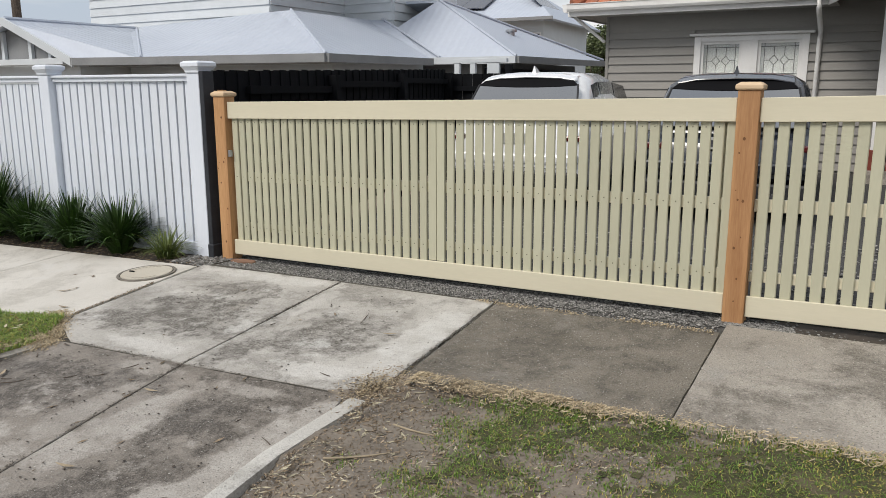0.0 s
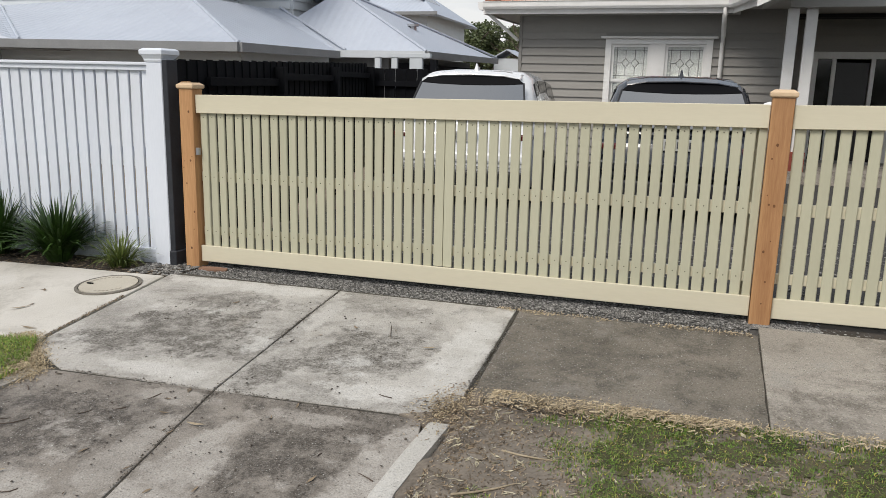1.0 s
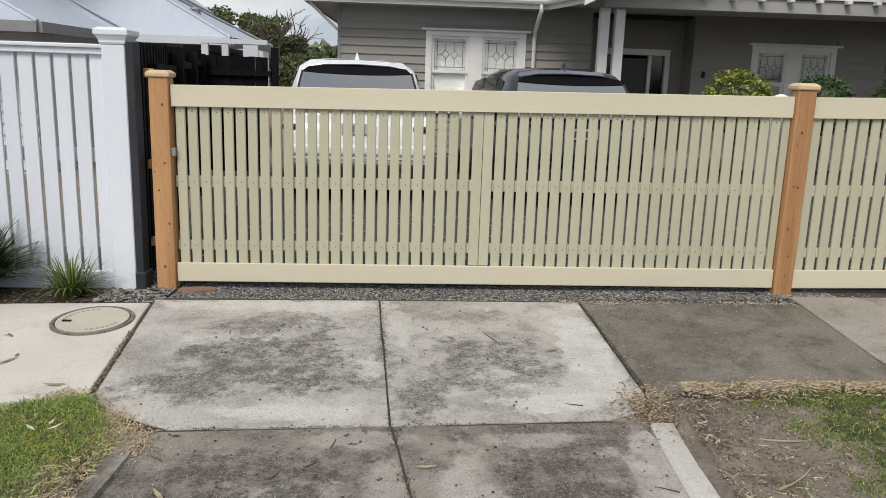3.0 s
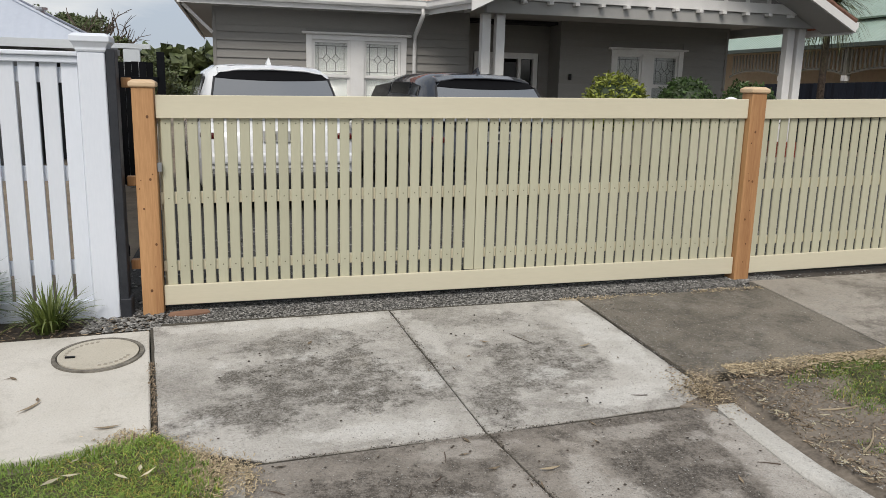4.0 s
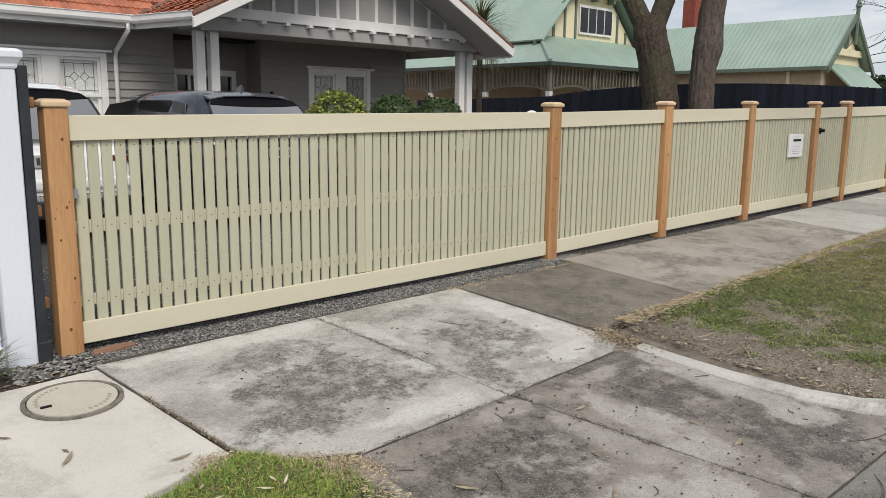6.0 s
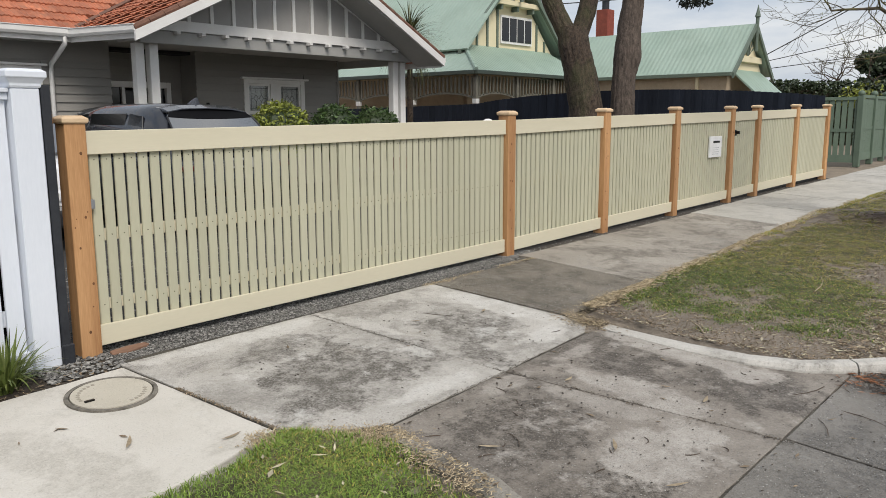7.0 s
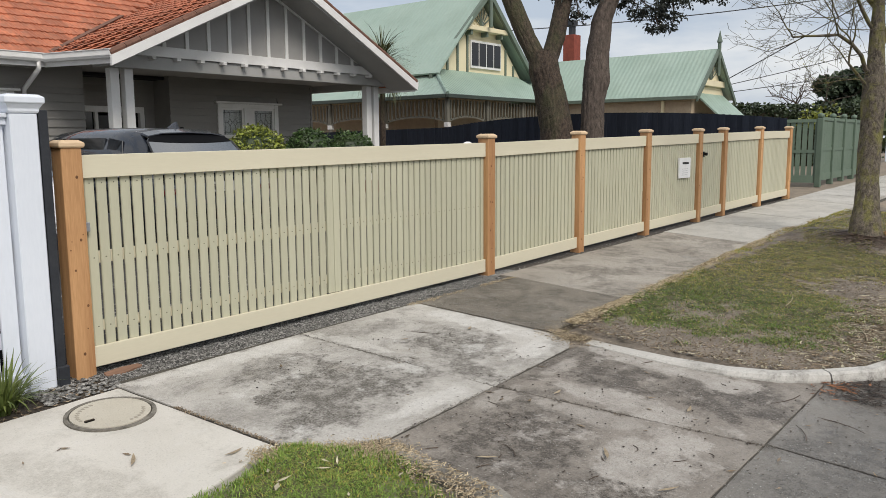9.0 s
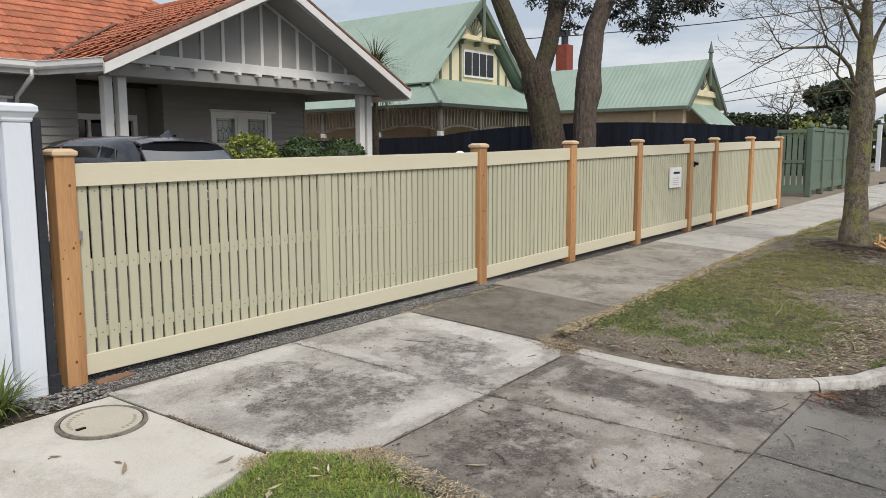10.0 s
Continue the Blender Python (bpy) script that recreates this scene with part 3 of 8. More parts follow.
slab(drive, "slab", [(1.602, -2.0), (1.877, -3.515), (3.16, -3.515), (3.02, -3.36), (2.88, -3.04), (2.82, -2.66), (2.81, -2.25), (2.72, -1.95)], conc_cross, 0.0)

apron = thing("gutter_apron", "dark damp concrete gutter along the road", "gutter", (1.9, -4, 0), kind="structure")
for x0, x1 in ((-30, -4.5), (-4.48, -1.2), (-1.18, 1.9), (1.92, 5.1), (5.12, 8.4), (8.42, 40)):
    slab(apron, "slab", [(x0, -4.6), (x1, -4.6), (x1, -3.525), (x0, -3.525)], conc_gutter, -0.004)

path = thing("footpath", "concrete footpath of dark old slabs and paler newer ones", "footpath", (8, -1, 0), kind="structure")
edges = [2.775, 4.235, 5.90, 8.28]
for i in range(3):
    a, b = edges[i] + 0.004, edges[i + 1] - 0.004
    slab(path, "slab", [(a + (0.08 if i == 0 else 0.02), -1.63 + 0.03 * i), (b + 0.02, -1.60 + 0.03 * i), (b, -0.335 if i == 0 else -0.17), (a, -0.335 if i == 0 else -0.17)], (conc_path, conc_path_b, conc_path_b)[i], 0.003 * (i == 1))
x = 8.29
for i in range(12):
    w = 1.55
    slab(path, "slab", [(x + 0.006, -1.42), (x + w - 0.006, -1.40), (x + w - 0.006, -0.15), (x + 0.006, -0.15)], conc_pale, 0.004 + 0.004 * (i % 3))
    x += w
newpath = thing("new_footpath", "clean cream new concrete footpath beside the white fence", "footpath", (-2, -1, 0), kind="structure")
xl = 0.0
for i in range(6):
    w = 1.55
    e0, e1 = -0.41 - 0.085 * i, -0.41 - 0.085 * (i + 1)
    e0, e1 = max(e0, -0.62), max(e1, -0.62)
    if i == 0:
        pts = [(-1.545, -1.88), (-0.62, -1.85), (-0.30, -1.815), (0.14, -1.70), (0.012, -0.42), (-1.545, e1)]
    else:
        pts = [(xl - w + 0.005, -1.88), (xl - 0.005, -1.88), (xl - 0.005, e0), (xl - w + 0.005, e1)]
    slab(newpath, "slab", pts, conc_new, 0.006, 0.01)
    xl -= w


def kerb(name, pts, cuts, start_flat, label, material):
    """A rounded kerb swept along a plan line, cut into lengths; it grows out of the ground at its start."""
    t = thing(name, label, "kerb", (pts[0][0], pts[0][1], 0), kind="structure")
    dense = []
    for (ax, ay), (bx, by) in zip(pts, pts[1:]):
        k = 6 if math.hypot(bx - ax, by - ay) < 3 else 12
        dense += [(ax + (bx - ax) * i / k, ay + (by - ay) * i / k) for i in range(k)]
    dense.append(pts[-1])
    run = 0.0
    sections, marks = [], []
    for i, (px, py) in enumerate(dense):
        a, b = dense[max(0, i - 1)], dense[min(len(dense) - 1, i + 1)]
        d = Vector((b[0] - a[0], b[1] - a[1], 0)).normalized()
        side = Vector((-d.y, d.x, 0))
        if i:
            run += math.hypot(px - dense[i - 1][0], py - dense[i - 1][1])
        up = 0.012 + 0.066 * min(1, max(0, (run - 0.15) / start_flat))
        g = ground_z(px, py)
        sections.append([Vector((px, py, 0)) + side * u + Vector((0, 0, g + z)) for u, z in ((-0.072, -0.1), (-0.064, up * 0.25), (-0.05, up * 0.8), (-0.03, up), (0.04, up), (0.05, -0.1))])
        marks.append(run)
    bounds = [0] + [min(range(len(marks)), key=lambda i: abs(marks[i] - c)) for c in cuts] + [len(marks) - 1]
    for a, b in zip(bounds, bounds[1:]):
        if b <= a:
            continue
        s = Shape()
        rows = sections[a:b + 1]
        if a:
            dv = (rows[1][0] - rows[0][0]).normalized() * 0.012
            rows = [[p + dv for p in rows[0]]] + rows[1:]
        s.v = [tuple(p) for r in rows for p in r]
        s.f = [(i * 6 + k, i * 6 + (k + 1) % 6, (i + 1) * 6 + (k + 1) % 6, (i + 1) * 6 + k) for i in range(len(rows) - 1) for k in range(6)]
        s.f += [(5, 4, 3, 2, 1, 0), tuple((len(rows) - 1) * 6 + k for k in range(6))]
        part("kerb_stone", s, material, t)


kerb("kerb", KERB_R, [1.62, 3.9, 6.5, 9.5, 12.5], 2.0, "worn pale concrete kerb curving out to the road", conc_kerb)
kerb("kerb", KERB_L[::1], [1.9, 3.9, 6.5], 1.3, "stained concrete kerb beside the lawn strip", conc_kerb_old)

STRIP_R = KERB_R[:-1] + [(30.0, -3.88), (30.0, -1.40), (8.3, -1.44), (5.9, -1.55), (4.25, -1.62), (2.88, -1.66)]
STRIP_L = [(0.16, -1.75), (-0.25, -1.88), (-9.0, -1.93), (-9.0, -3.88), (-3.0, -3.88), (-1.2, -3.82), (-0.4, -3.66), (0.05, -3.40), (0.32, -3.10), (0.44, -2.78), (0.46, -2.1)]


def strip_surface(name, poly, material, label, step=0.12, crown=0.045):
    """Soft uneven earth inside an outline."""
    x0, x1 = min(p[0] for p in poly), min(14.0, max(p[0] for p in poly))
    y0, y1 = min(p[1] for p in poly) - 0.05, max(p[1] for p in poly) + 0.05
    nx, ny = int((x1 - x0) / step) + 1, int((y1 - y0) / step) + 1
    s = Shape()
    for j in range(ny + 1):
        for i in range(nx + 1):
            px, py = x0 + i * step, y0 + j * step
            e = 1.0 if inside(px, py, poly) else 0.0
            near = all(inside(px + dx, py + dy, poly) for dx, dy in ((0.12, 0), (-0.12, 0), (0, 0.12), (0, -0.12)))
            h = noise.noise((px * 1.7, py * 1.7, 3.0)) * 0.018 + noise.noise((px * 6, py * 6, 7.0)) * 0.008
            z = ground_z(px, py) + (crown if near else 0.012 if e else -0.05) + (h if e else 0)
            m = math.hypot(px - 9.3, py + 2.54)
            z += 0.13 * math.exp(-(m / 0.75) ** 2)
            s.v.append((px, py, z))
    s.f = [(j * (nx + 1) + i, j * (nx + 1) + i + 1, (j + 1) * (nx + 1) + i + 1, (j + 1) * (nx + 1) + i) for j in range(ny) for i in range(nx)
           if inside(x0 + (i + 0.5) * step, y0 + (j + 0.5) * step, poly)]
    single(name, s, material, label, "nature strip", smooth=True, kind="structure")


strip_surface("nature_strip", STRIP_R, turf, "worn nature strip of thin grass and bare soil")
strip_surface("nature_strip", STRIP_L, turf, "grassy nature strip beside the driveway", crown=0.026)
bed = Shape().prism([(-9.0, -0.72), (-1.55, -0.60), (0.03, -0.40), (0.1, 0.1), (-9, 0.1)], lambda x, y: ground_z(x, y) - 0.1, lambda x, y: ground_z(x, y) - 0.012)
single("garden_bed", bed, bed_soil, "dark soil garden bed along the white fence", "garden bed", kind="structure")
edge_strip = Shape().prism([(0.05, -0.36), (4.6, -0.36), (4.4, 0.12), (0.05, 0.12)], lambda x, y: ground_z(x, y) - 0.1, lambda x, y: ground_z(x, y) - 0.02)
single("gravel_strip", edge_strip, grey_gravel, "strip of grey gravel under the fence line", "gravel", kind="structure")
dirt_strip = Shape().prism([(4.6, -0.36), (15.0, -0.36), (15.0, 0.12), (4.4, 0.12)], lambda x, y: ground_z(x, y) - 0.1, lambda x, y: ground_z(x, y) - 0.014)
single("dirt_strip", dirt_strip, bed_soil, "strip of dark crumbly soil under the fence panels", "soil", kind="structure")
corner_soil = Shape().prism([(2.60, -1.935), (2.72, -1.98), (2.84, -2.05), (2.95, -1.9), (2.92, -1.6), (2.845, -1.63), (2.80, -1.84)], lambda x, y: ground_z(x, y) - 0.1, lambda x, y: ground_z(x, y) + 0.003)
single("soil_patch", corner_soil, turf, "dry soil filling the corner between slab and kerb", "soil", kind="structure")

# ---- cream picket fence ----
POSTS = [0.0, 4.247, 6.113, 7.975, 9.862, 10.965, 12.865, 14.72]
HEIGHTS = [0.0, 0.055, 0.098, 0.134, 0.165, 0.19, 0.228, 0.252]


def build_post(x, z, label):
    t = thing("fence_post", label, "fence post", (x, 0, z - 0.04), group="timber posts of the cream fence")
    part("post", Shape().box(x - 0.0625, x + 0.0625, -0.0625, 0.0625, z - 0.06, z + 1.405), cypress, t, bevel=0.006, seg=2)
    c = Shape()
    a, b = 0.077, 0.052
    vs = []
    for r, h in ((0.068, 1.405), (a, 1.413), (a, 1.435), (b, 1.452)):
        vs += [(x - r, -r, z + h), (x + r, -r, z + h), (x + r, r, z + h), (x - r, r, z + h)]
    c.add(vs, [(3, 2, 1, 0), (12, 13, 14, 15)] + [(i * 4 + k, i * 4 + (k + 1) % 4, i * 4 + 4 + (k + 1) % 4, i * 4 + 4 + k) for i in range(3) for k in range(4)])
    part("post_cap", c, cap_wood, t, "pale bevelled timber cap", bevel=0.003)
    rng = random.Random(int(x * 100) + 5)
    for _ in range(9 if x < 7 else 4):
        kz, ku = z + rng.uniform(0.12, 1.3), rng.uniform(-0.045, 0.045)
        r = rng.uniform(0.004, 0.011)
        k = Shape()
        k.add([(x + ku + r * math.cos(a) * 0.8, -0.0633, kz + r * math.sin(a)) for a in [i * math.pi / 4 for i in range(8)]] + [(x + ku + r * math.cos(a) * 0.8, -0.055, kz + r * math.sin(a)) for a in [i * math.pi / 4 for i in range(8)]],
              [tuple(range(8))] + [(i, (i + 1) % 8, 8 + (i + 1) % 8, 8 + i) for i in range(8)])
        part("knot", k, knot, t)


for i, px in enumerate(POSTS):
    build_post(px, HEIGHTS[i], "squared orange-brown cypress gate post with a pale cap" if i in (0, 1) else "squared orange-brown cypress fence post with a pale cap")

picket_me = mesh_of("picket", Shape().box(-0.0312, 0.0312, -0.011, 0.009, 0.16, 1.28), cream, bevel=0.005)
nail_s = Shape()
for dx in (-0.0,):
    nail_s.add([(0.004 * math.cos(a), -0.0125, 0.004 * math.sin(a)) for a in [i * math.pi / 3 for i in range(6)]] + [(0.004 * math.cos(a), -0.008, 0.004 * math.sin(a)) for a in [i * math.pi / 3 for i in range(6)]],
               [tuple(range(6))] + [(i, (i + 1) % 6, 6 + (i + 1) % 6, 6 + i) for i in range(6)])
nail_me = mesh_of("nail", nail_s, nail_metal)


def picket_panel(name, x0, x1, z0_, z1_, label, category, group="", stiles=(), pitch=0.0805):
    zb, rise = z0_, z1_ - z0_
    slope = rise / (x1 - x0)
    t = thing(name, label, category, (x0, 0, zb), group=group)
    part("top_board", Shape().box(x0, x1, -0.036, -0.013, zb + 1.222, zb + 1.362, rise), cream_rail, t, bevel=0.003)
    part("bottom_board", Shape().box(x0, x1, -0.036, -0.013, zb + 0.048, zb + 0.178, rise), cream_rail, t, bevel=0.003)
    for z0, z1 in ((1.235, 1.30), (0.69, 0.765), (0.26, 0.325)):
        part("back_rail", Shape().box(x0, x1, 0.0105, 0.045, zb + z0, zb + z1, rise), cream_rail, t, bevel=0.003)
    n = int(round((x1 - x0 - 0.02) / pitch))
    step = (x1 - x0 - 0.02) / n
    places, nails = [], []
    centres = [0.01 + step * (i + 0.5) for i in range(n)]
    if stiles:
        centres = [0.051 + 0.0783 * i for i in range(25)] + [2.164 + 0.0772 * i for i in range(25)]
    for c in centres:
        z = slope * c
        places.append(pose(c, 0, z, 0, 0, 0))
        for h in (0.295, 0.728, 1.19):
            nails.append(pose(c, 0, z + h))
    pieces("picket", picket_me, places, t)
    if name == "sliding_gate":
        pieces("nail", nail_me, nails[:300], t)
    for sx in stiles:
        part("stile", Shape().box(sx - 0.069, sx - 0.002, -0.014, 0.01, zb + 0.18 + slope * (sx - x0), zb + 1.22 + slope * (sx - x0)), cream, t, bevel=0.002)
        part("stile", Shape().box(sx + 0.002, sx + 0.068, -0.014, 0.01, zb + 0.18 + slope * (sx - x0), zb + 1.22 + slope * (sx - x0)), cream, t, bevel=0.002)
    return t


gate = picket_panel("sliding_gate", 0.068, 4.18, 0.0, 0.055, "long cream-painted timber picket driveway gate, closed between two posts", "gate", stiles=(2.116,))
part("stile", Shape().box(4.13, 4.178, -0.011, 0.009, 0.22, 1.31), cream, gate, bevel=0.002)
part("gate_frame", Shape().box(0.07, 4.17, 0.05, 0.09, 0.035, 0.09, 0.054), steel_dark, gate, "dark steel bottom rail", bevel=0.004)
part("side_frame", Shape().box(0.07, 0.11, 0.05, 0.09, 0.1, 1.3), cream_rail, gate, "cream end upright")
part("side_frame", Shape().box(4.1, 4.14, 0.05, 0.09, 0.17, 1.37), cream_rail, gate, "pale end upright")
part("latch_plate", Shape().box(0.064, 0.09, -0.05, -0.02, 0.9, 0.955), galv, gate, "small metal latch plate", bevel=0.002)
for i in range(1, 7):
    a, b = POSTS[i] + 0.064, POSTS[i + 1] - 0.064
    if i == 4:
        g = picket_panel("pedestrian_gate", a, b, HEIGHTS[i], HEIGHTS[i + 1], "narrow cream picket pedestrian gate with a black latch, closed", "gate")
        zg = HEIGHTS[i]
        part("latch", Shape().box(a + 0.03, a + 0.09, -0.06, -0.036, zg + 1.0, zg + 1.09), black_metal, g, "black gate latch", bevel=0.008)
        part("latch_knob", Shape().tube([(a + 0.06, -0.06, zg + 1.05), (a + 0.06, -0.11, zg + 1.05)], 0.025, 10), black_metal, g, "black round knob")
    else:
        picket_panel("picket_fence", a, b, HEIGHTS[i], HEIGHTS[i + 1], "cream-painted timber picket fence panel between cypress posts", "fence", group="cream picket fence panels")

box = thing("letterbox", "white metal letterbox front set in the cream fence", "letterbox", (9.27, -0.04, 0.87))
part("plate", Shape().box(9.06, 9.48, -0.047, -0.02, 0.865, 1.17), white_metal, box, bevel=0.004)
part("slot", Shape().box(9.17, 9.40, -0.0495, -0.046, 1.075, 1.105), black_metal, box, "dark letter slot")
for i in range(4):
    part("printed_bar", Shape().box(9.15, 9.38 - 0.02 * (i % 2), -0.0485, -0.046, 1.0 - i * 0.03, 1.006 - i * 0.03), plain("grey_print", (0.4, 0.4, 0.42)), box)

guide = thing("guide_post", "white capped guide post behind the gate", "post", (4.19, 0.2, 0.06))
part("post", Shape().box(4.15, 4.23, 0.16, 0.24, 0.03, 1.375), white_metal, guide, bevel=0.006)
dome = Shape()
dome.tube([(4.19, 0.2, 1.375), (4.19, 0.2, 1.40), (4.19, 0.2, 1.42), (4.19, 0.2, 1.43)], [0.055, 0.055, 0.04, 0.012], 14)
part("cap", dome, white_metal, guide, "rounded white cap", smooth=True)

# ---- white fence ----
def white_post(x):
    z = ground_z(x, -0.1) - 0.03
    t = thing("white_post", "white-painted square fence post with a moulded cap", "fence post", (x, 0, z), group="white fence posts")
    part("post", Shape().box(x - 0.075, x + 0.075, -0.09, 0.06, z - 0.03, 1.60), white_paint, t, bevel=0.006)
    c = Shape()
    vs, prof = [], ((0.078, 1.60), (0.084, 1.612), (0.084, 1.625), (0.10, 1.652), (0.108, 1.658), (0.108, 1.69), (0.085, 1.705))
    for r, h in prof:
        vs += [(x - r, -0.015 - r, h), (x + r, -0.015 - r, h), (x + r, -0.015 + r, h), (x - r, -0.015 + r, h)]
    c.add(vs, [(3, 2, 1, 0), tuple(range(len(vs) - 4, len(vs)))] + [(i * 4 + k, i * 4 + (k + 1) % 4, i * 4 + 4 + (k + 1) % 4, i * 4 + 4 + k) for i in range(len(prof) - 1) for k in range(4)])
    part("post_cap", c, white_paint, t, bevel=0.003)


WPOSTS = [-0.265, -2.36, -4.44, -6.5]
for px in WPOSTS:
    white_post(px)
wpicket = mesh_of("picket", Shape().box(-0.0465, 0.0465, -0.012, 0.01, 0.0, 1.46), white_paint, bevel=0.003)
for i in range(3):
    b, a = WPOSTS[i] - 0.0765, WPOSTS[i + 1] + 0.0765
    z = ground_z((a + b) / 2, -0.1)
    t = thing("white_picket_fence", "white-painted close picket fence panel with a capping rail", "fence panel", ((a + b) / 2, 0, z), group="white fence panels")
    part("capping_rail", Shape().box(a, b, -0.065, 0.045, 1.575, 1.60), white_paint, t, bevel=0.006, seg=2)
    part("top_rail", Shape().box(a, b, -0.045, -0.018, 1.535, 1.575), white_paint, t, bevel=0.004)
    part("plinth_board", Shape().box(a, b, -0.045, 0.0, z - 0.05, z + 0.115), white_paint, t, bevel=0.004)
    for z0 in (0.26, 0.84, 1.42):
        part("back_rail", Shape().box(a, b, 0.0125, 0.05, z0, z0 + 0.09), white_paint, t, bevel=0.003)
    n = 17
    step = (b - a) / n
    pieces("picket", wpicket, [pose(a + step * (k + 0.5) - (a + b) / 2, -0.006, 0.1) for k in range(n)], t)

# ---- black boundary fence beside the driveway ----
chan = thing("channel_post", "dark grey steel channel post at the fence junction", "post", (-0.16, -0.05, -0.03))
part("post", Shape().box(-0.185, -0.135, -0.095, 0.03, -0.05, 1.62), steel_dark, chan, bevel=0.004)
part("sleeve", Shape().box(-0.188, -0.120, -0.11, 0.04, -0.05, 0.12), steel_dark, chan, "weathered base sleeve", bevel=0.006)
bf = thing("boundary_fence", "black-stained timber paling boundary fence with exposed rails", "fence", (-0.145, 0.04, 0), kind="structure")
bf.rotation_euler = (0, 0, radians(12.3))
pal = mesh_of("paling", Shape().box(-0.008, 0.008, -0.052, 0.052, -0.02, 1.625), black_timber)
pieces("paling", pal, [pose(-0.02 - 0.012 * (k % 2), 0.06 + k * 0.098, 0.022 * 0.098 * k + 0.006 * math.sin(k * 2.3)) for k in range(68)], bf)
for y0 in [0.09 + 2.17 * k for k in range(4)]:
    if y0 > 1:
        part("fence_post", Shape().box(-0.145, -0.035, y0, y0 + 0.12, -0.05, 1.57 + 0.022 * y0), black_timber, bf, bevel=0.004)
    for z0 in (0.25, 0.85, 1.42) if y0 < 6 else ():
        part("rail", Shape().box(-0.143, -0.09, y0 + (0.121 if y0 > 1 else 0.45), y0 + 2.169, z0 + 0.027 * y0, z0 + 0.075 + 0.027 * y0), black_timber, bf, bevel=0.003)
cf = thing("cross_fence", "black-stained paling fence closing the end of the driveway", "fence", (-1.0, 6.66, 0), kind="structure")
pieces("paling", mesh_of("paling", Shape().box(-0.045, 0.045, -0.008, 0.008, 0.0, 1.70), black_timber), [pose(-0.56 + k * 0.094, 0.012 * (k % 2), 0.004 * math.sin(k * 1.7)) for k in range(11)], cf)
part("rail", Shape().box(-1.58, -0.5, 6.60, 6.645, 1.42, 1.5), black_timber, cf, bevel=0.003)
part("fence_post", Shape().box(-0.52, -0.42, 6.60, 6.70, -0.05, 1.84), black_timber, cf, bevel=0.004)
for z0, yy in ((1.40, 0.02), (0.80, 0.03), (0.27, 0.02)):
    s = Shape().box(-0.130, -0.075, yy + 0.03, yy + 0.09, z0, z0 + 0.06)
    single("rail_end", s, cypress, "sawn raw timber rail end at the black fence", "timber offcut", bevel=0.004)

# ---- grey weatherboard house ----
house = thing("house", "grey weatherboard bungalow with a terracotta tile roof and gabled porch", "house", (5, 9, 0.1))
BOARD = 0.148
board_meshes = {}


def boards(parent, length, z0, z1, at, turn, gaps=(), material=None, pitch=BOARD, name="weatherboard"):
    """Lapped boards up a wall, each a piece; gaps are (u0, u1, low, high) openings along the wall."""
    mat = material or grey_board
    o = base_of(parent)
    k = 0
    z = z0
    while z < z1 - 0.02:
        runs = [(0.0, length)]
        for u0, u1, lo, hi in gaps:
            if z + pitch * 0.6 > lo and z + pitch * 0.4 < hi:
                runs = [q for a, b in runs for q in ((a, min(b, u0)), (max(a, u1), b)) if q[1] - q[0] > 0.03]
        for a, b in runs:
            key = (round(b - a, 3), mat.name, pitch)
            if key not in board_meshes:
                L = b - a
                s = Shape()
                s.add([(0, -0.036, 0), (L, -0.036, 0), (L, 0.0, 0), (0, 0.0, 0), (0, -0.006, pitch), (L, -0.006, pitch), (L, 0.0, pitch), (0, 0.0, pitch)],
                      [(0, 3, 2, 1), (4, 5, 6, 7), (0, 1, 5, 4), (1, 2, 6, 5), (2, 3, 7, 6), (3, 0, 4, 7)])
                board_meshes[key] = mesh_of(name, s, mat)
            m = Matrix.Translation((at[0] - o.x, at[1] - o.y, z - o.z)) @ pose(0, 0, 0, 0, 0, turn) @ Matrix.Translation((a, 0, 0))
            pieces(name, board_meshes[key], [m], parent)
        z += pitch
        k += 1


W1 = (1.65, 3.33, 0.95, 2.375)
W2 = (7.98, 9.49, 0.95, 2.35)


def wall_with_hole(x0, x1, y, thick, z0, z1, hole):
    s = Shape()
    if hole:
        a, b, lo, hi = hole
        s.box(x0, a, y, y + thick, z0, z1).box(b, x1, y, y + thick, z0, z1).box(a, b, y, y + thick, z0, lo).box(a, b, y, y + thick, hi, z1)
    else:
        s.box(x0, x1, y, y + thick, z0, z1)
    return s


wall = part("wall", wall_with_hole(0.0, 4.62, 9.05, 0.14, -0.05, 2.92, W1), grey_board, house)
boards(wall, 4.62, 0.15, 2.45, (0.0, 9.05), 0, [(1.57, 3.41, 0.85, 2.45)])
part("frieze_board", Shape().box(0, 4.62, 9.03, 9.049, 2.485, 2.92), grey_board, house)
side = part("wall", Shape().box(0.0, 0.14, 9.19, 19, -0.05, 2.92), grey_board, house)
boards(side, 9.9, 0.15, 2.85, (0.0, 19.0), -90)
part("corner_stop", Shape().box(-0.04, 0.02, 9.01, 9.07, 0.1, 2.9), grey_board, house, bevel=0.004)
rec = part("wall", Shape().box(4.48, 4.62, 9.19, 10.30, -0.05, 2.92), grey_board, house)
dw = part("wall", wall_with_hole(4.62, 6.75, 10.30, 0.14, -0.05, 2.92, (5.18, 6.42, 0.3, 2.14)), grey_board, house)
boards(dw, 2.13, 0.3, 2.85, (4.62, 10.30), 0, [(0.46, 1.9, 0.2, 2.24)])
bay = part("wall", wall_with_hole(6.75, 10.6, 9.70, 0.14, -0.05, 2.92, W2), grey_board, house)
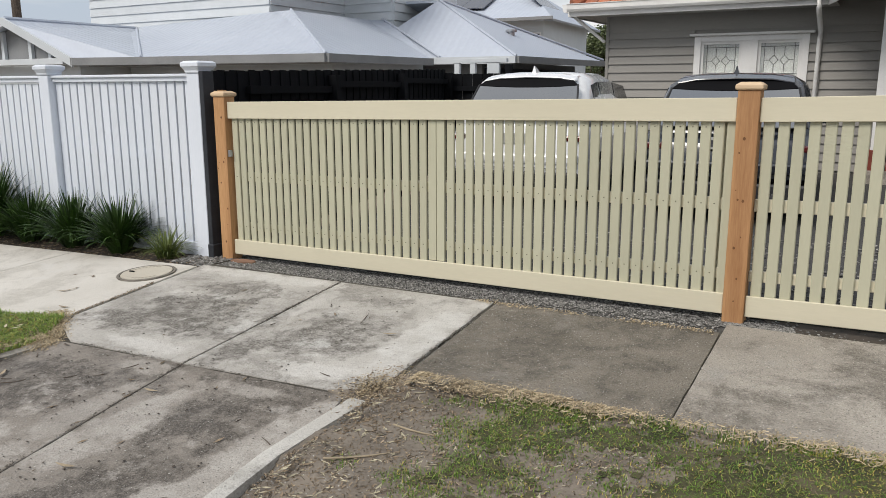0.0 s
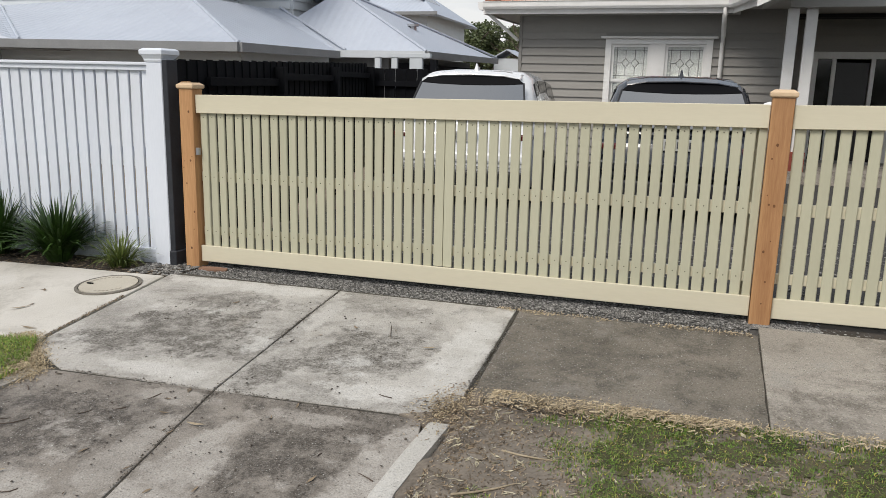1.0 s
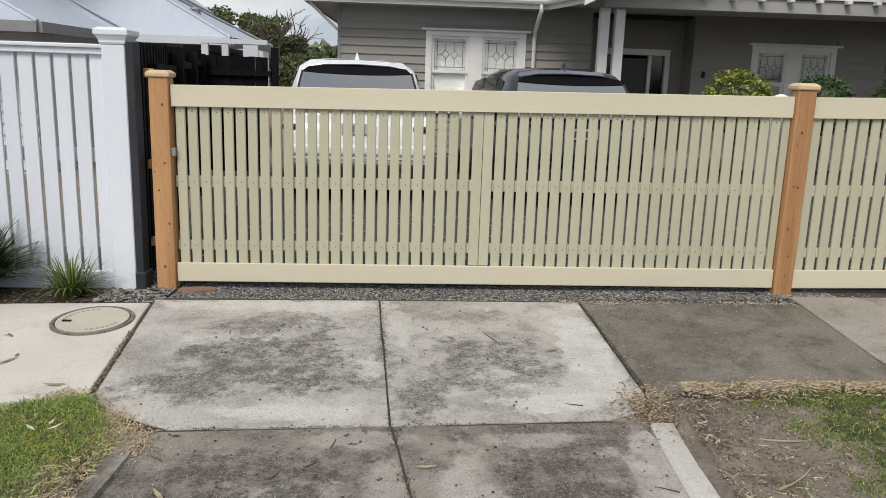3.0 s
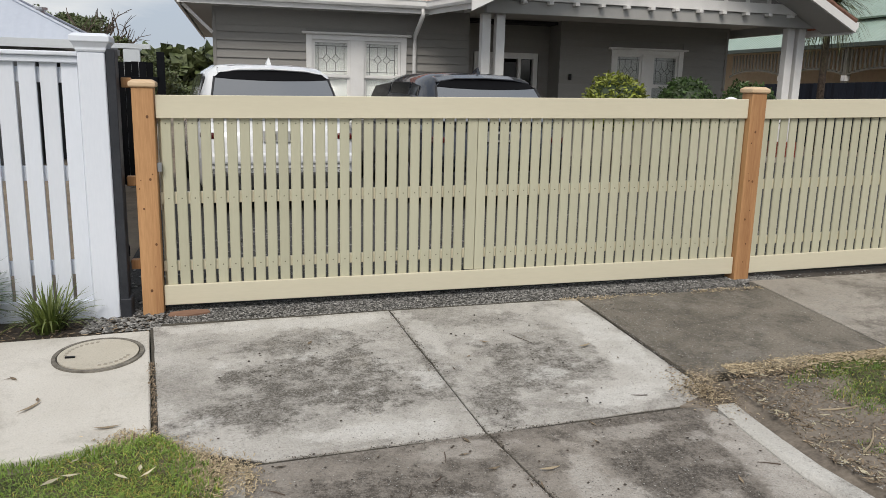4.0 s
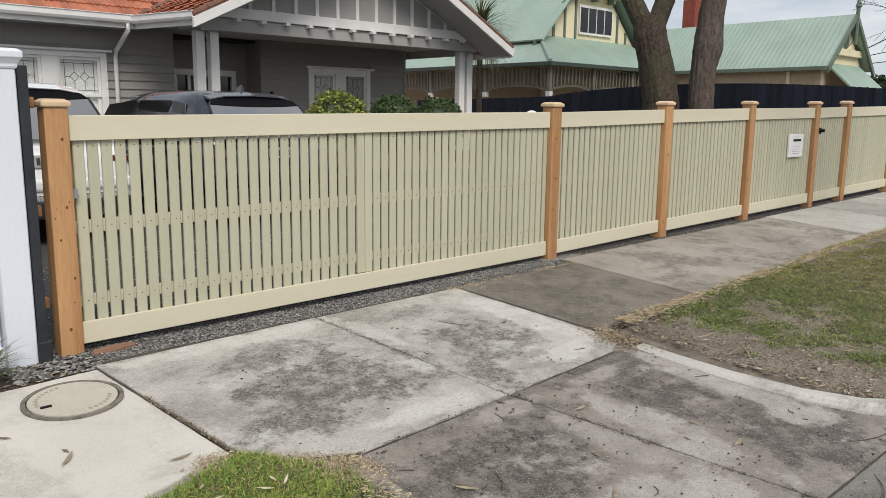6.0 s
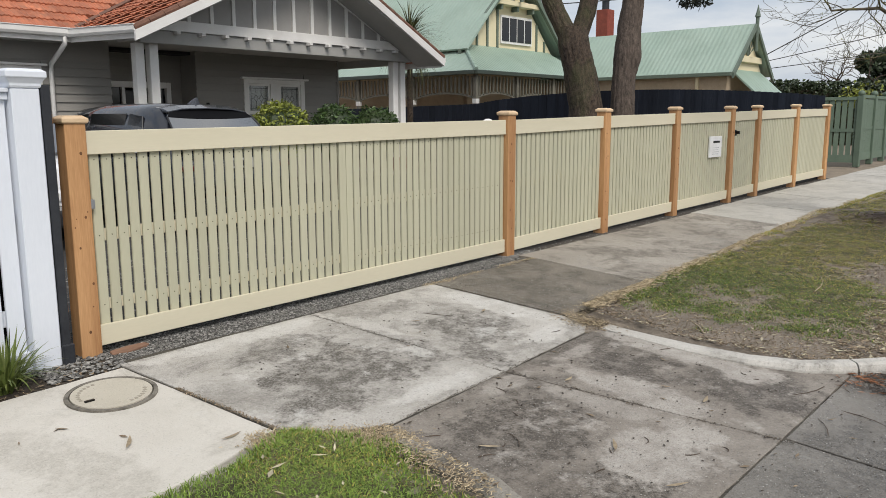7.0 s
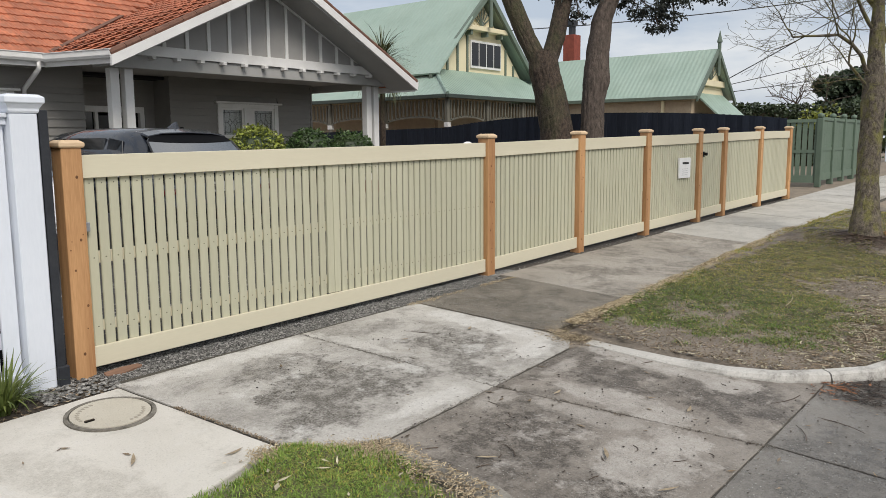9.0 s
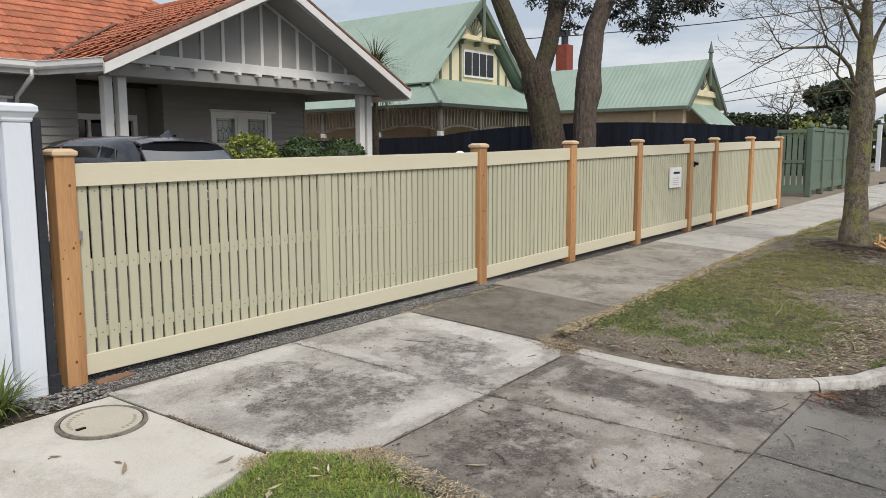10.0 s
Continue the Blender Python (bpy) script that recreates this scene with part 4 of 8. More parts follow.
boards(bay, 3.85, 0.3, 2.85, (6.75, 9.70), 0, [(1.15, 2.82, 0.85, 2.44)])
part("wall", Shape().box(6.75, 6.89, 9.84, 10.30, -0.05, 2.92), grey_board, house)
rw = part("wall", Shape().box(10.46, 10.6, 9.84, 19, -0.05, 2.92), grey_board, house)
part("corner_stop", Shape().box(10.58, 10.63, 9.66, 9.72, 0.1, 2.9), grey_board, house, bevel=0.004)
part("wall", Shape().box(0.14, 10.46, 18.86, 19, -0.05, 2.92), grey_board, house)
part("inner_ceiling", Shape().box(0.14, 10.46, 9.86, 18.86, 2.80, 2.86), dark_room, house)
part("porch_floor", Shape().box(4.3, 11.0, 7.6, 9.69, 0.05, 0.3), conc_path_b, house)
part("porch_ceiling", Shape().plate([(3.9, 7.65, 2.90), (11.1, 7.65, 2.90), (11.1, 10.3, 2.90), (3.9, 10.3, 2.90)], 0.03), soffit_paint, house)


def window_unit(hole, y, label, glow):
    """A pair of double-hung sashes with leaded upper panes in a wide white surround."""
    x0, x1, z0, z1 = hole
    mid = (x0 + x1) / 2
    w = part("window", Shape().box(x0 - 0.08, x0 + 0.03, y - 0.045, y + 0.10, z0, z1), white_trim, house, label, bevel=0.004)
    part("casing", Shape().box(x1 - 0.03, x1 + 0.08, y - 0.045, y + 0.10, z0, z1), white_trim, w, bevel=0.004)
    part("mullion", Shape().box(mid - 0.13, mid + 0.13, y - 0.04, y + 0.10, z0, z1 - 0.09), white_trim, w, bevel=0.004)
    part("head", Shape().box(x0 + 0.03, x1 - 0.03, y - 0.042, y + 0.10, z1 - 0.09, z1), white_trim, w, bevel=0.004)
    part("hood_mould", Shape().box(x0 - 0.16, x1 + 0.16, y - 0.11, y + 0.0, z1 + 0.003, z1 + 0.045), white_trim, w, bevel=0.01)
    part("sill", Shape().box(x0 - 0.14, x1 + 0.14, y - 0.11, y + 0.08, z0 - 0.06, z0 - 0.002), white_trim, w, bevel=0.008)
    for a, b in ((x0 + 0.03, mid - 0.13), (mid + 0.13, x1 - 0.03)):
        rail = z0 + (z1 - z0) * 0.475
        for lo, hi, yy in ((rail, z1 - 0.09, y - 0.005), (z0, rail + 0.02, y + 0.03)):
            sash = Shape().box(a, a + 0.045, yy, yy + 0.035, lo, hi).box(b - 0.045, b, yy, yy + 0.035, lo, hi)
            sash.box(a + 0.045, b - 0.045, yy, yy + 0.035, lo, lo + 0.05).box(a + 0.045, b - 0.045, yy, yy + 0.035, hi - 0.045, hi)
            sh = part("sash", sash, white_trim, w)
            pane = part("pane", Shape().box(a + 0.046, b - 0.046, yy + 0.015, yy + 0.019, lo + 0.051, hi - 0.046), glass, w)
            pane.visible_shadow = False
        lead = Shape()
        u0, u1, v0, v1 = a + 0.046, b - 0.046, rail + 0.05, z1 - 0.136
        yl = y + 0.008
        wd, ht = u1 - u0, v1 - v0

        def line(p, q, th=0.0045):
            pu, pv = u0 + p[0] * wd, v0 + p[1] * ht
            qu, qv = u0 + q[0] * wd, v0 + q[1] * ht
            d = Vector((qu - pu, 0, qv - pv)).normalized()
            n = Vector((-d.z, 0, d.x)) * th
            lead.add([(pu - n.x, yl - 0.004, pv - n.z), (qu - n.x, yl - 0.004, qv - n.z), (qu + n.x, yl - 0.004, qv + n.z), (pu + n.x, yl - 0.004, pv + n.z),
                      (pu - n.x, yl, pv - n.z), (qu - n.x, yl, qv - n.z), (qu + n.x, yl, qv + n.z), (pu + n.x, yl, pv + n.z)],
                     [(0, 1, 2, 3), (7, 6, 5, 4), (0, 4, 5, 1), (1, 5, 6, 2), (2, 6, 7, 3), (3, 7, 4, 0)])
        for q in (0.1, 0.9):
            line((q, 0), (q, 1))
            line((0, q), (1, q))
        for cx in (0.36, 0.64):
            line((cx, 0.1), (cx, 0.36))
            line((cx, 0.64), (cx, 0.9))
            line((cx - 0.12, 0.5), (cx, 0.36))
            line((cx, 0.36), (cx + 0.12, 0.5))
            line((cx + 0.12, 0.5), (cx, 0.64))
            line((cx, 0.64), (cx - 0.12, 0.5))
        line((0.1, 0.5), (0.24, 0.5))
        line((0.76, 0.5), (0.9, 0.5))
        part("lead_came", lead, leadline, w, "thin leaded diamond pattern")
    part("blind", Shape().box(x0, x1, y + 0.11, y + 0.125, z0, z1), blind, w, glow)
    return w


window_unit(W1, 9.05, "white double-hung window with leaded diamond top panes", "pale drawn blind")
window_unit(W2, 9.70, "white porch window with leaded top panes", "pale drawn blind")

# front door with sidelights
door = part("door", Shape().box(5.52, 6.06, 10.36, 10.40, 0.3, 2.06), door_paint, house, "dark glazed front door", bevel=0.006)
fr = Shape().box(5.10, 5.20, 10.26, 10.42, 0.3, 2.24).box(6.40, 6.50, 10.26, 10.42, 0.3, 2.24).box(5.20, 6.40, 10.26, 10.42, 2.12, 2.24)
fr.box(5.44, 5.51, 10.30, 10.42, 0.3, 2.12).box(6.07, 6.14, 10.30, 10.42, 0.3, 2.12)
part("door_casing", fr, white_trim, door, "white door casing with sidelights", bevel=0.004)
for a, b in ((5.20, 5.44), (6.14, 6.40)):
    part("sidelight", Shape().box(a, b, 10.36, 10.366, 0.3, 2.12), car_glass, door, "dark narrow sidelight")
single("porch_lamp", Shape().box(7.15, 7.2, 10.06, 10.13, 1.67, 1.79), black_metal, "small black wall lamp on the porch wall", "wall lamp", bevel=0.01)

# roof planes: the main hip and the porch gable
EAVE_Z = 2.93
RISE = 0.56
main_front = [(-0.55, 8.42, EAVE_Z), (11.2, 8.42, EAVE_Z), (6.6, 14.2, EAVE_Z + 5.78 * RISE), (4.9, 14.2, EAVE_Z + 5.78 * RISE)]
part("roof", Shape().plate(main_front, 0.06), terracotta_far, house)
part("roof", Shape().plate([(-0.55, 20.0, EAVE_Z), (-0.55, 8.42, EAVE_Z), (4.9, 14.2, EAVE_Z + 5.78 * RISE)], 0.06), terracotta_far, house)
part("roof", Shape().plate([(11.2, 8.42, EAVE_Z), (11.2, 20.0, EAVE_Z), (6.6, 14.2, EAVE_Z + 5.78 * RISE)], 0.06), terracotta_far, house)
part("roof", Shape().plate([(11.2, 20.0, EAVE_Z), (-0.55, 20.0, EAVE_Z), (4.9, 14.2, EAVE_Z + 5.78 * RISE), (6.6, 14.2, EAVE_Z + 5.78 * RISE)], 0.06), terracotta_far, house)
APEX = (7.72, 4.66)
GY = 6.85


def porch_eave_x(y):
    """The porch's eave runs a little askew of the ridge."""
    return 4.12 - (y - GY) * 0.26


def back_of(x):
    """How far back the porch roof runs before it dies into the main roof, for a height on its slope."""
    return 8.42 + max(0.0, (x - 3.7)) / (APEX[0] - 3.7) * (APEX[1] - EAVE_Z) / RISE


part("porch_roof", Shape().plate([(porch_eave_x(GY), GY, 2.88), (APEX[0], GY, APEX[1]), (APEX[0], 11.6, APEX[1]), (porch_eave_x(8.42), 8.42, 2.9)], 0.05), terracotta_far, house)
part("porch_roof", Shape().plate([(APEX[0], GY, APEX[1]), (11.30, GY, 2.80), (11.30, 8.6, 2.80), (APEX[0], 11.6, APEX[1])], 0.05), terracotta_far, house)

# roof tiles
TW, TL = 0.235, 0.33


def tile_shape():
    s = Shape()
    prof = ((0.0, 0.012), (0.045, 0.034), (0.095, 0.012), (0.13, 0.03), (0.18, 0.012), (0.232, 0.03))
    n = len(prof)
    for v, dz in ((0.0, 0.026), (TL + 0.05, 0.0)):
        s.v += [(u, v, h + dz) for u, h in prof]
    s.v += [(u, 0.0, 0.0) for u, h in prof]
    s.f = [(i, i + 1, n + i + 1, n + i) for i in range(n - 1)] + [(2 * n + i, 2 * n + i + 1, i + 1, i) for i in range(n - 1)]
    return s


def tile_places(origin, along, up, width, height, keep):
    a, u = Vector(along).normalized(), Vector(up).normalized()
    nrm = a.cross(u)
    out = []
    r = random.Random(3)
    for j in range(int(height / TL)):
        for i in range(int(width / TW)):
            p = Vector(origin) + a * (i * TW) + u * (j * TL)
            c = p + a * TW / 2 + u * TL / 2
            if keep(c):
                w = r.uniform(-0.012, 0.012)
                m = Matrix(((a.x, u.x, nrm.x, p.x), (a.y, u.y, nrm.y, p.y), (a.z, u.z, nrm.z + w, p.z + 0.004 + abs(w) * 0.4), (0, 0, 0, 1)))
                out.append(m)
    return out


def valley_y(x):
    return 8.42 + (x - 3.75) * ((APEX[1] - 2.9) / (APEX[0] - 3.7)) / RISE


TILE_ME = mesh_of("roof_tile", tile_shape(), terracotta)
slope_len = math.hypot(APEX[0] - 4.12, APEX[1] - 2.88)
pl = []
rt = random.Random(9)
for row in range(13):
    ty = 6.87
    while ty < 12.2:
        ex = porch_eave_x(min(ty + TW, 8.42))
        base = Vector((ex - 0.03, ty + TW, 2.895))
        up = (Vector((APEX[0], ty + TW, APEX[1])) - base)
        p = base + up.normalized() * (row * TL)
        if row * TL < up.length - 0.12 and ty + TW / 2 < valley_y(p.x) - 0.05:
            a, u = Vector((0, -1, 0)), up.normalized()
            nn = a.cross(u)
            w = rt.uniform(-0.014, 0.014)
            pl.append(Matrix(((a.x, u.x, nn.x, p.x), (a.y, u.y, nn.y, p.y), (a.z, u.z, nn.z + w, p.z + 0.006 + abs(w) * 0.4), (0, 0, 0, 1))))
        ty += TW
porch_tiles = part("porch_tiling", Shape().plate([(4.45, GY + 0.1, 3.0), (7.6, GY + 0.1, 4.55), (7.6, GY + 0.2, 4.55), (4.45, GY + 0.2, 3.0)], 0.02), terracotta_far, house)
o = house.location
pieces("roof_tile", TILE_ME, [Matrix.Translation(-o) @ m for m in pl[:300]], porch_tiles)
rest = pl[300:]
rest += tile_places((-0.5, 8.40, EAVE_Z), (1, 0, 0), (0, 1, RISE), 11.7, 6.4,
                    lambda c: c.x > -0.45 + (c.y - 8.42) * 0.94 and (c.y > valley_y(c.x) or c.x < 3.85) and c.x < 8.0)
rest += tile_places((11.29, GY, 2.80), (0, 1, 0), (APEX[0] - 11.30, 0, APEX[1] - 2.80), 2.0, 4.0, lambda c: c.y < 8.8)
js = Shape()
ts = tile_shape()
for m in rest:
    js.add([tuple(m @ Vector(v)) for v in ts.v], ts.f)
part("roof_tiling", js, terracotta_far, house, "weathered terracotta tiles", kind="stuff")
# valley and ridge
vs = Shape().plate([(3.70, 8.44, 3.0), (3.79, 8.42, 3.0), (6.2, valley_y(6.2) - 0.04, 2.98 + (valley_y(6.2) - 8.42) * RISE + 0.04), (6.12, valley_y(6.12) + 0.06, 2.98 + (valley_y(6.12) - 8.36) * RISE + 0.04)], 0.02)
part("valley_gutter", vs, verge_mat, house, "dark dirty valley gutter")
part("ridge_capping", Shape().tube([(APEX[0], GY + 0.02, APEX[1] + 0.02), (APEX[0], 11.6, APEX[1] + 0.02)], 0.1, 10), terracotta, house)
part("ridge_capping", Shape().tube([(-0.5, 8.45, EAVE_Z + 0.04), (4.9, 14.2, EAVE_Z + 5.8 * RISE)], 0.1, 10), terracotta, house)

# eaves: fascia, gutter, soffits
def gutter(p, q, z):
    """A square-fronted gutter on its fascia between two plan points."""
    d = Vector((q[0] - p[0], q[1] - p[1], 0))
    n = Vector((d.y, -d.x, 0)).normalized()
    s = Shape()
    prof = ((0.0, -0.17), (0.02, -0.17), (0.02, -0.09), (0.10, -0.09), (0.125, -0.05), (0.125, 0.03), (0.14, 0.035), (0.14, 0.045), (0.0, 0.045))
    for e in (p, q):
        s.v += [(e[0] + n.x * u, e[1] + n.y * u, z + h) for u, h in prof]
    k = len(prof)
    s.f = [(i, (i + 1) % k, k + (i + 1) % k, k + i) for i in range(k)] + [tuple(range(k - 1, -1, -1)), tuple(range(k, 2 * k))]
    part("gutter", s, white_trim, house, "white gutter on a fascia board")


gutter((-0.55, 8.42), (3.70, 8.42), 2.93)
gutter((3.70, 8.42), (4.11, GY + 0.02), 2.92)
gutter((-0.55, 20.0), (-0.55, 8.42), 2.93)
gutter((11.30, GY + 0.02), (11.30, 8.4), 2.80)
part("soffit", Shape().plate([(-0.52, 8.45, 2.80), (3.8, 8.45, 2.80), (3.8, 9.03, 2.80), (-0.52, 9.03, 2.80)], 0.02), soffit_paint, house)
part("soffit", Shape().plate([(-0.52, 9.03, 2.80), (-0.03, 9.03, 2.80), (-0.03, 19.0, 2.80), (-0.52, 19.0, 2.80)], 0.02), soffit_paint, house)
brk = Shape().plate([(-0.48, 8.55, 2.78), (-0.02, 8.9, 2.35), (-0.02, 8.98, 2.35), (-0.48, 8.63, 2.78)], 0.05, (0.6, 0, 0.8))
part("eave_bracket", brk, white_trim, house)
dp = Shape()
dp.tube([(3.56, 8.36, 2.84), (3.56, 8.36, 2.72), (3.56, 8.55, 2.62), (3.56, 8.97, 2.42), (3.56, 8.99, 2.3), (3.56, 8.99, 0.1)], 0.04, 12)
part("downpipe", dp, white_trim, house, "pale round downpipe", smooth=True)

# porch gable
def barge(p, q, y0, y1, drop, material, name, lift=0.0):
    s = Shape().add([(p[0], y0, p[1] - drop), (q[0], y0, q[1] - drop), (q[0], y0, q[1] + lift), (p[0], y0, p[1] + lift),
                     (p[0], y1, p[1] - drop), (q[0], y1, q[1] - drop), (q[0], y1, q[1] + lift), (p[0], y1, p[1] + lift)],
                    [(0, 1, 2, 3), (7, 6, 5, 4), (0, 4, 5, 1), (1, 5, 6, 2), (2, 6, 7, 3), (3, 7, 4, 0)])
    return part(name, s, material, house)


barge((4.00, 2.84), APEX, GY - 0.05, GY, 0.14, white_trim, "barge_board", 0.02)
barge(APEX, (11.32, 2.79), GY - 0.05, GY, 0.14, white_trim, "barge_board", 0.02)
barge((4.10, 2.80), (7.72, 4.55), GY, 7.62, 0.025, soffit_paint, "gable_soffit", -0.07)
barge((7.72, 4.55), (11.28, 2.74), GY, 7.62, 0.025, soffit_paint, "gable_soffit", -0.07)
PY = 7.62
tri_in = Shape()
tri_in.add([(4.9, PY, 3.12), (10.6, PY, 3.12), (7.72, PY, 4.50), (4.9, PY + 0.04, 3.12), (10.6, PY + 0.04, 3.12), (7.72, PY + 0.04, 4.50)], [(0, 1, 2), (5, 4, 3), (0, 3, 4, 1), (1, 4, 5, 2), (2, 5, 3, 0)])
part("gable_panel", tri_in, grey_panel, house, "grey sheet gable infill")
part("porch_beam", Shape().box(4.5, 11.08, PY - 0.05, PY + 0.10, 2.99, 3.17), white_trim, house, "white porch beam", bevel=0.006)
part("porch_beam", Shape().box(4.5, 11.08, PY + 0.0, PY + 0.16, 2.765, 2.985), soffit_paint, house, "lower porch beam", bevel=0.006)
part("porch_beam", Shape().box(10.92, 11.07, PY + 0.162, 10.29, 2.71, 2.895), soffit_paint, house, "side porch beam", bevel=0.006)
for i in range(12):
    bx = 5.10 + i * 0.485
    part("beam_end", Shape().box(bx, bx + 0.085, PY - 0.14, PY - 0.001, 2.93, 2.985), white_trim, house, bevel=0.006)
for i in range(11):
    bx = 5.42 + i * 0.46
    top = 3.17 + (1.33) * (1 - abs(bx - 7.72) / 2.85)
    if top > 3.25:
        part("batten", Shape().box(bx - 0.035, bx + 0.035, PY - 0.03, PY - 0.002, 3.171, top), white_trim, house)
barge((5.0, 3.16), (7.72, 4.50), PY - 0.035, PY - 0.003, 0.09, white_trim, "gable_rail", 0.0)
barge((7.72, 4.50), (10.55, 3.14), PY - 0.035, PY - 0.003, 0.09, white_trim, "gable_rail", 0.0)
for cx in (4.56, 4.82, 10.72, 10.96):
    part("porch_column", Shape().box(cx - 0.08, cx + 0.08, 7.78, 7.94, 0.28, 2.765), white_trim, house, "white square timber porch column", bevel=0.006)
    part("porch_pier", Shape().box(cx - 0.12, cx + 0.12, 7.74, 7.98, 0.04, 0.6), red_brick, house, "brick pier under the column", bevel=0.004)
for p, q in (((4.0, 2.90), (APEX[0], APEX[1] + 0.06)), ((APEX[0], APEX[1] + 0.06), (11.34, 2.85))):
    n = 14
    for k in range(n):
        a, b = Vector((p[0], GY + 0.02, p[1])).lerp(Vector((q[0], GY + 0.02, q[1])), (k + 0.02) / n), Vector((p[0], GY + 0.02, p[1])).lerp(Vector((q[0], GY + 0.02, q[1])), (k + 0.98) / n)
        part("verge_tile", Shape().tube([tuple(a), tuple(b)], [0.055, 0.06], 7), verge_mat, house)

house.location = (5.2, 9.46, 0.065)

# ---- cars ----
def loft(rings, closed_ends=True):
    s = Shape()
    n = len(rings[0])
    for r in rings:
        s.v += [tuple(p) for p in r]
    s.f = [(i * n + k, i * n + (k + 1) % n, (i + 1) * n + (k + 1) % n, (i + 1) * n + k) for i in range(len(rings) - 1) for k in range(n)]
    if closed_ends:
        s.f += [tuple(range(n - 1, -1, -1)), tuple((len(rings) - 1) * n + k for k in range(n))]
    return s


def suv(cx, rear, z0, paint, high, wide, name_label, length=4.7, taper=0.80, turned=6.0):
    """A parked sport utility car, its tail to the street; y runs from the tail."""
    t = thing("car", name_label, "car", (cx, rear + length / 2, z0), group="parked cars")
    hw = wide / 2

    def ring(y, half, low, belt, round_=0.09):
        pts = [(-half + 0.06, low), (half - 0.06, low), (half, low + 0.12), (half + 0.0, belt - 0.28), (half - 0.015, belt - round_), (half - 0.06, belt), (-half + 0.06, belt), (-half + 0.015, belt - round_), (-half, belt - 0.28), (-half, low + 0.12)]
        return [Vector((cx + x, rear + y, z0 + z)) for x, z in pts]
    belt = high * 0.615
    body = loft([ring(0.0, hw * 0.86, 0.40, belt - 0.26), ring(0.06, hw * 0.95, 0.30, belt - 0.12), ring(0.22, hw, 0.26, belt - 0.02), ring(0.8, hw, 0.24, belt), ring(2.6, hw, 0.24, belt - 0.02),
                 ring(3.5, hw, 0.24, belt - 0.07), ring(4.3, hw * 0.97, 0.26, belt - 0.15), ring(4.6, hw * 0.9, 0.3, belt - 0.27), ring(length, hw * 0.78, 0.38, belt - 0.42)])
    b = part("body", body, paint, t, smooth=True)
    md = b.modifiers.new("soft", "BEVEL")
    md.width, md.segments, md.limit_method = 0.03, 2, "ANGLE"

    def cab(y, half_low, half_top, top, low=None):
        low = belt - 0.06 if low is None else low
        mid = (half_low + half_top) / 2 + 0.02
        pts = [(-half_low, low), (half_low, low), (mid, (low + top) / 2), (half_top, top - 0.10), (half_top - 0.13, top - 0.022), (half_top * 0.45, top), (-half_top * 0.45, top), (-half_top + 0.13, top - 0.022), (-half_top, top - 0.10), (-mid, (low + top) / 2)]
        return [Vector((cx + x, rear + y, z0 + z)) for x, z in pts]
    top = high
    ht = hw * taper
    cabin = loft([cab(0.21, hw * 0.93, ht * 0.93, belt + 0.05), cab(0.45, hw * 0.95, ht * 0.965, belt + 0.28), cab(0.66, hw * 0.955, ht * 0.985, top - 0.13), cab(0.74, hw * 0.955, ht * 0.985, top - 0.035),
                  cab(1.15, hw * 0.96, ht, top - 0.005), cab(1.9, hw * 0.96, ht, top), cab(2.5, hw * 0.955, ht * 0.985, top - 0.05), cab(3.0, hw * 0.95, ht * 0.95, top - 0.30), cab(3.5, hw * 0.93, ht * 0.9, belt)])
    part("roof", cabin, paint, t, smooth=True)
    # rear glass, leaning forward
    def quad(pts, material, name, label="", thick=0.012, parent=t):
        return part(name, Shape().plate([(cx + x, rear + y, z0 + z) for x, y, z in pts], thick), material, parent, label, bevel=0.004)
    zl, zh = belt + 0.045, top - 0.10
    lean = 0.45 / (zh - zl)
    quad([(x, 0.165 + (z - zl) * lean, z) for x, z in ((-hw * 0.85, zl), (hw * 0.85, zl), (ht * 0.93, zh - 0.07), (ht * 0.82, zh - 0.015), (ht * 0.45, zh + 0.015), (-ht * 0.45, zh + 0.015), (-ht * 0.82, zh - 0.015), (-ht * 0.93, zh - 0.07))], rear_glass, "rear_window", "tinted rear window")
    # Black plate puts the overhanging spoiler's dark reflection onto the glass.
    band = [(x * ht, zh - d) for x, d in ((-0.93, 0.075), (-0.6, 0.09), (-0.2, 0.098), (0.2, 0.098), (0.6, 0.09), (0.93, 0.075), (0.82, 0.012), (0.45, -0.018), (-0.45, -0.018), (-0.82, 0.012))]
    quad([(x, 0.157 + (z - zl) * lean, z) for x, z in band], reflection_black, "reflection_band", "black band drawn as the spoiler's reflection in the glass", 0.006)
    for sgn in (-1, 1):
        part("glass_edge", Shape().tube([(cx + sgn * hw * 0.845, rear + 0.162, z0 + zl), (cx + sgn * ht * 0.925, rear + 0.162 + (zh - 0.07 - zl) * lean, z0 + zh - 0.07)], 0.012, 6), car_black, t)
    sp = loft([[Vector((cx + x, rear + y, z0 + z)) for y, z in ((0.60, top - 0.085 - dz), (0.85, top - 0.07 - dz), (0.85, top - 0.012 - dz), (0.72, top - 0.025 - dz), (0.59, top - 0.065 - dz))] for x, dz in ((-ht * 0.86, 0.05), (-ht * 0.55, 0.012), (0, 0.0), (ht * 0.55, 0.012), (ht * 0.86, 0.05))])
    part("spoiler", sp, paint, t, bevel=0.008)
    for sgn in (-1, 1):
        for y0, y1, k0, k1 in ((0.78, 1.18, 0.0, 0.0), (1.24, 2.02, 0.0, 0.0), (2.08, 2.85, 0.0, 0.28)):
            lo_z, hi_z = belt + 0.02, top - 0.13
            a, c2 = hw * 0.967, ht + 0.03
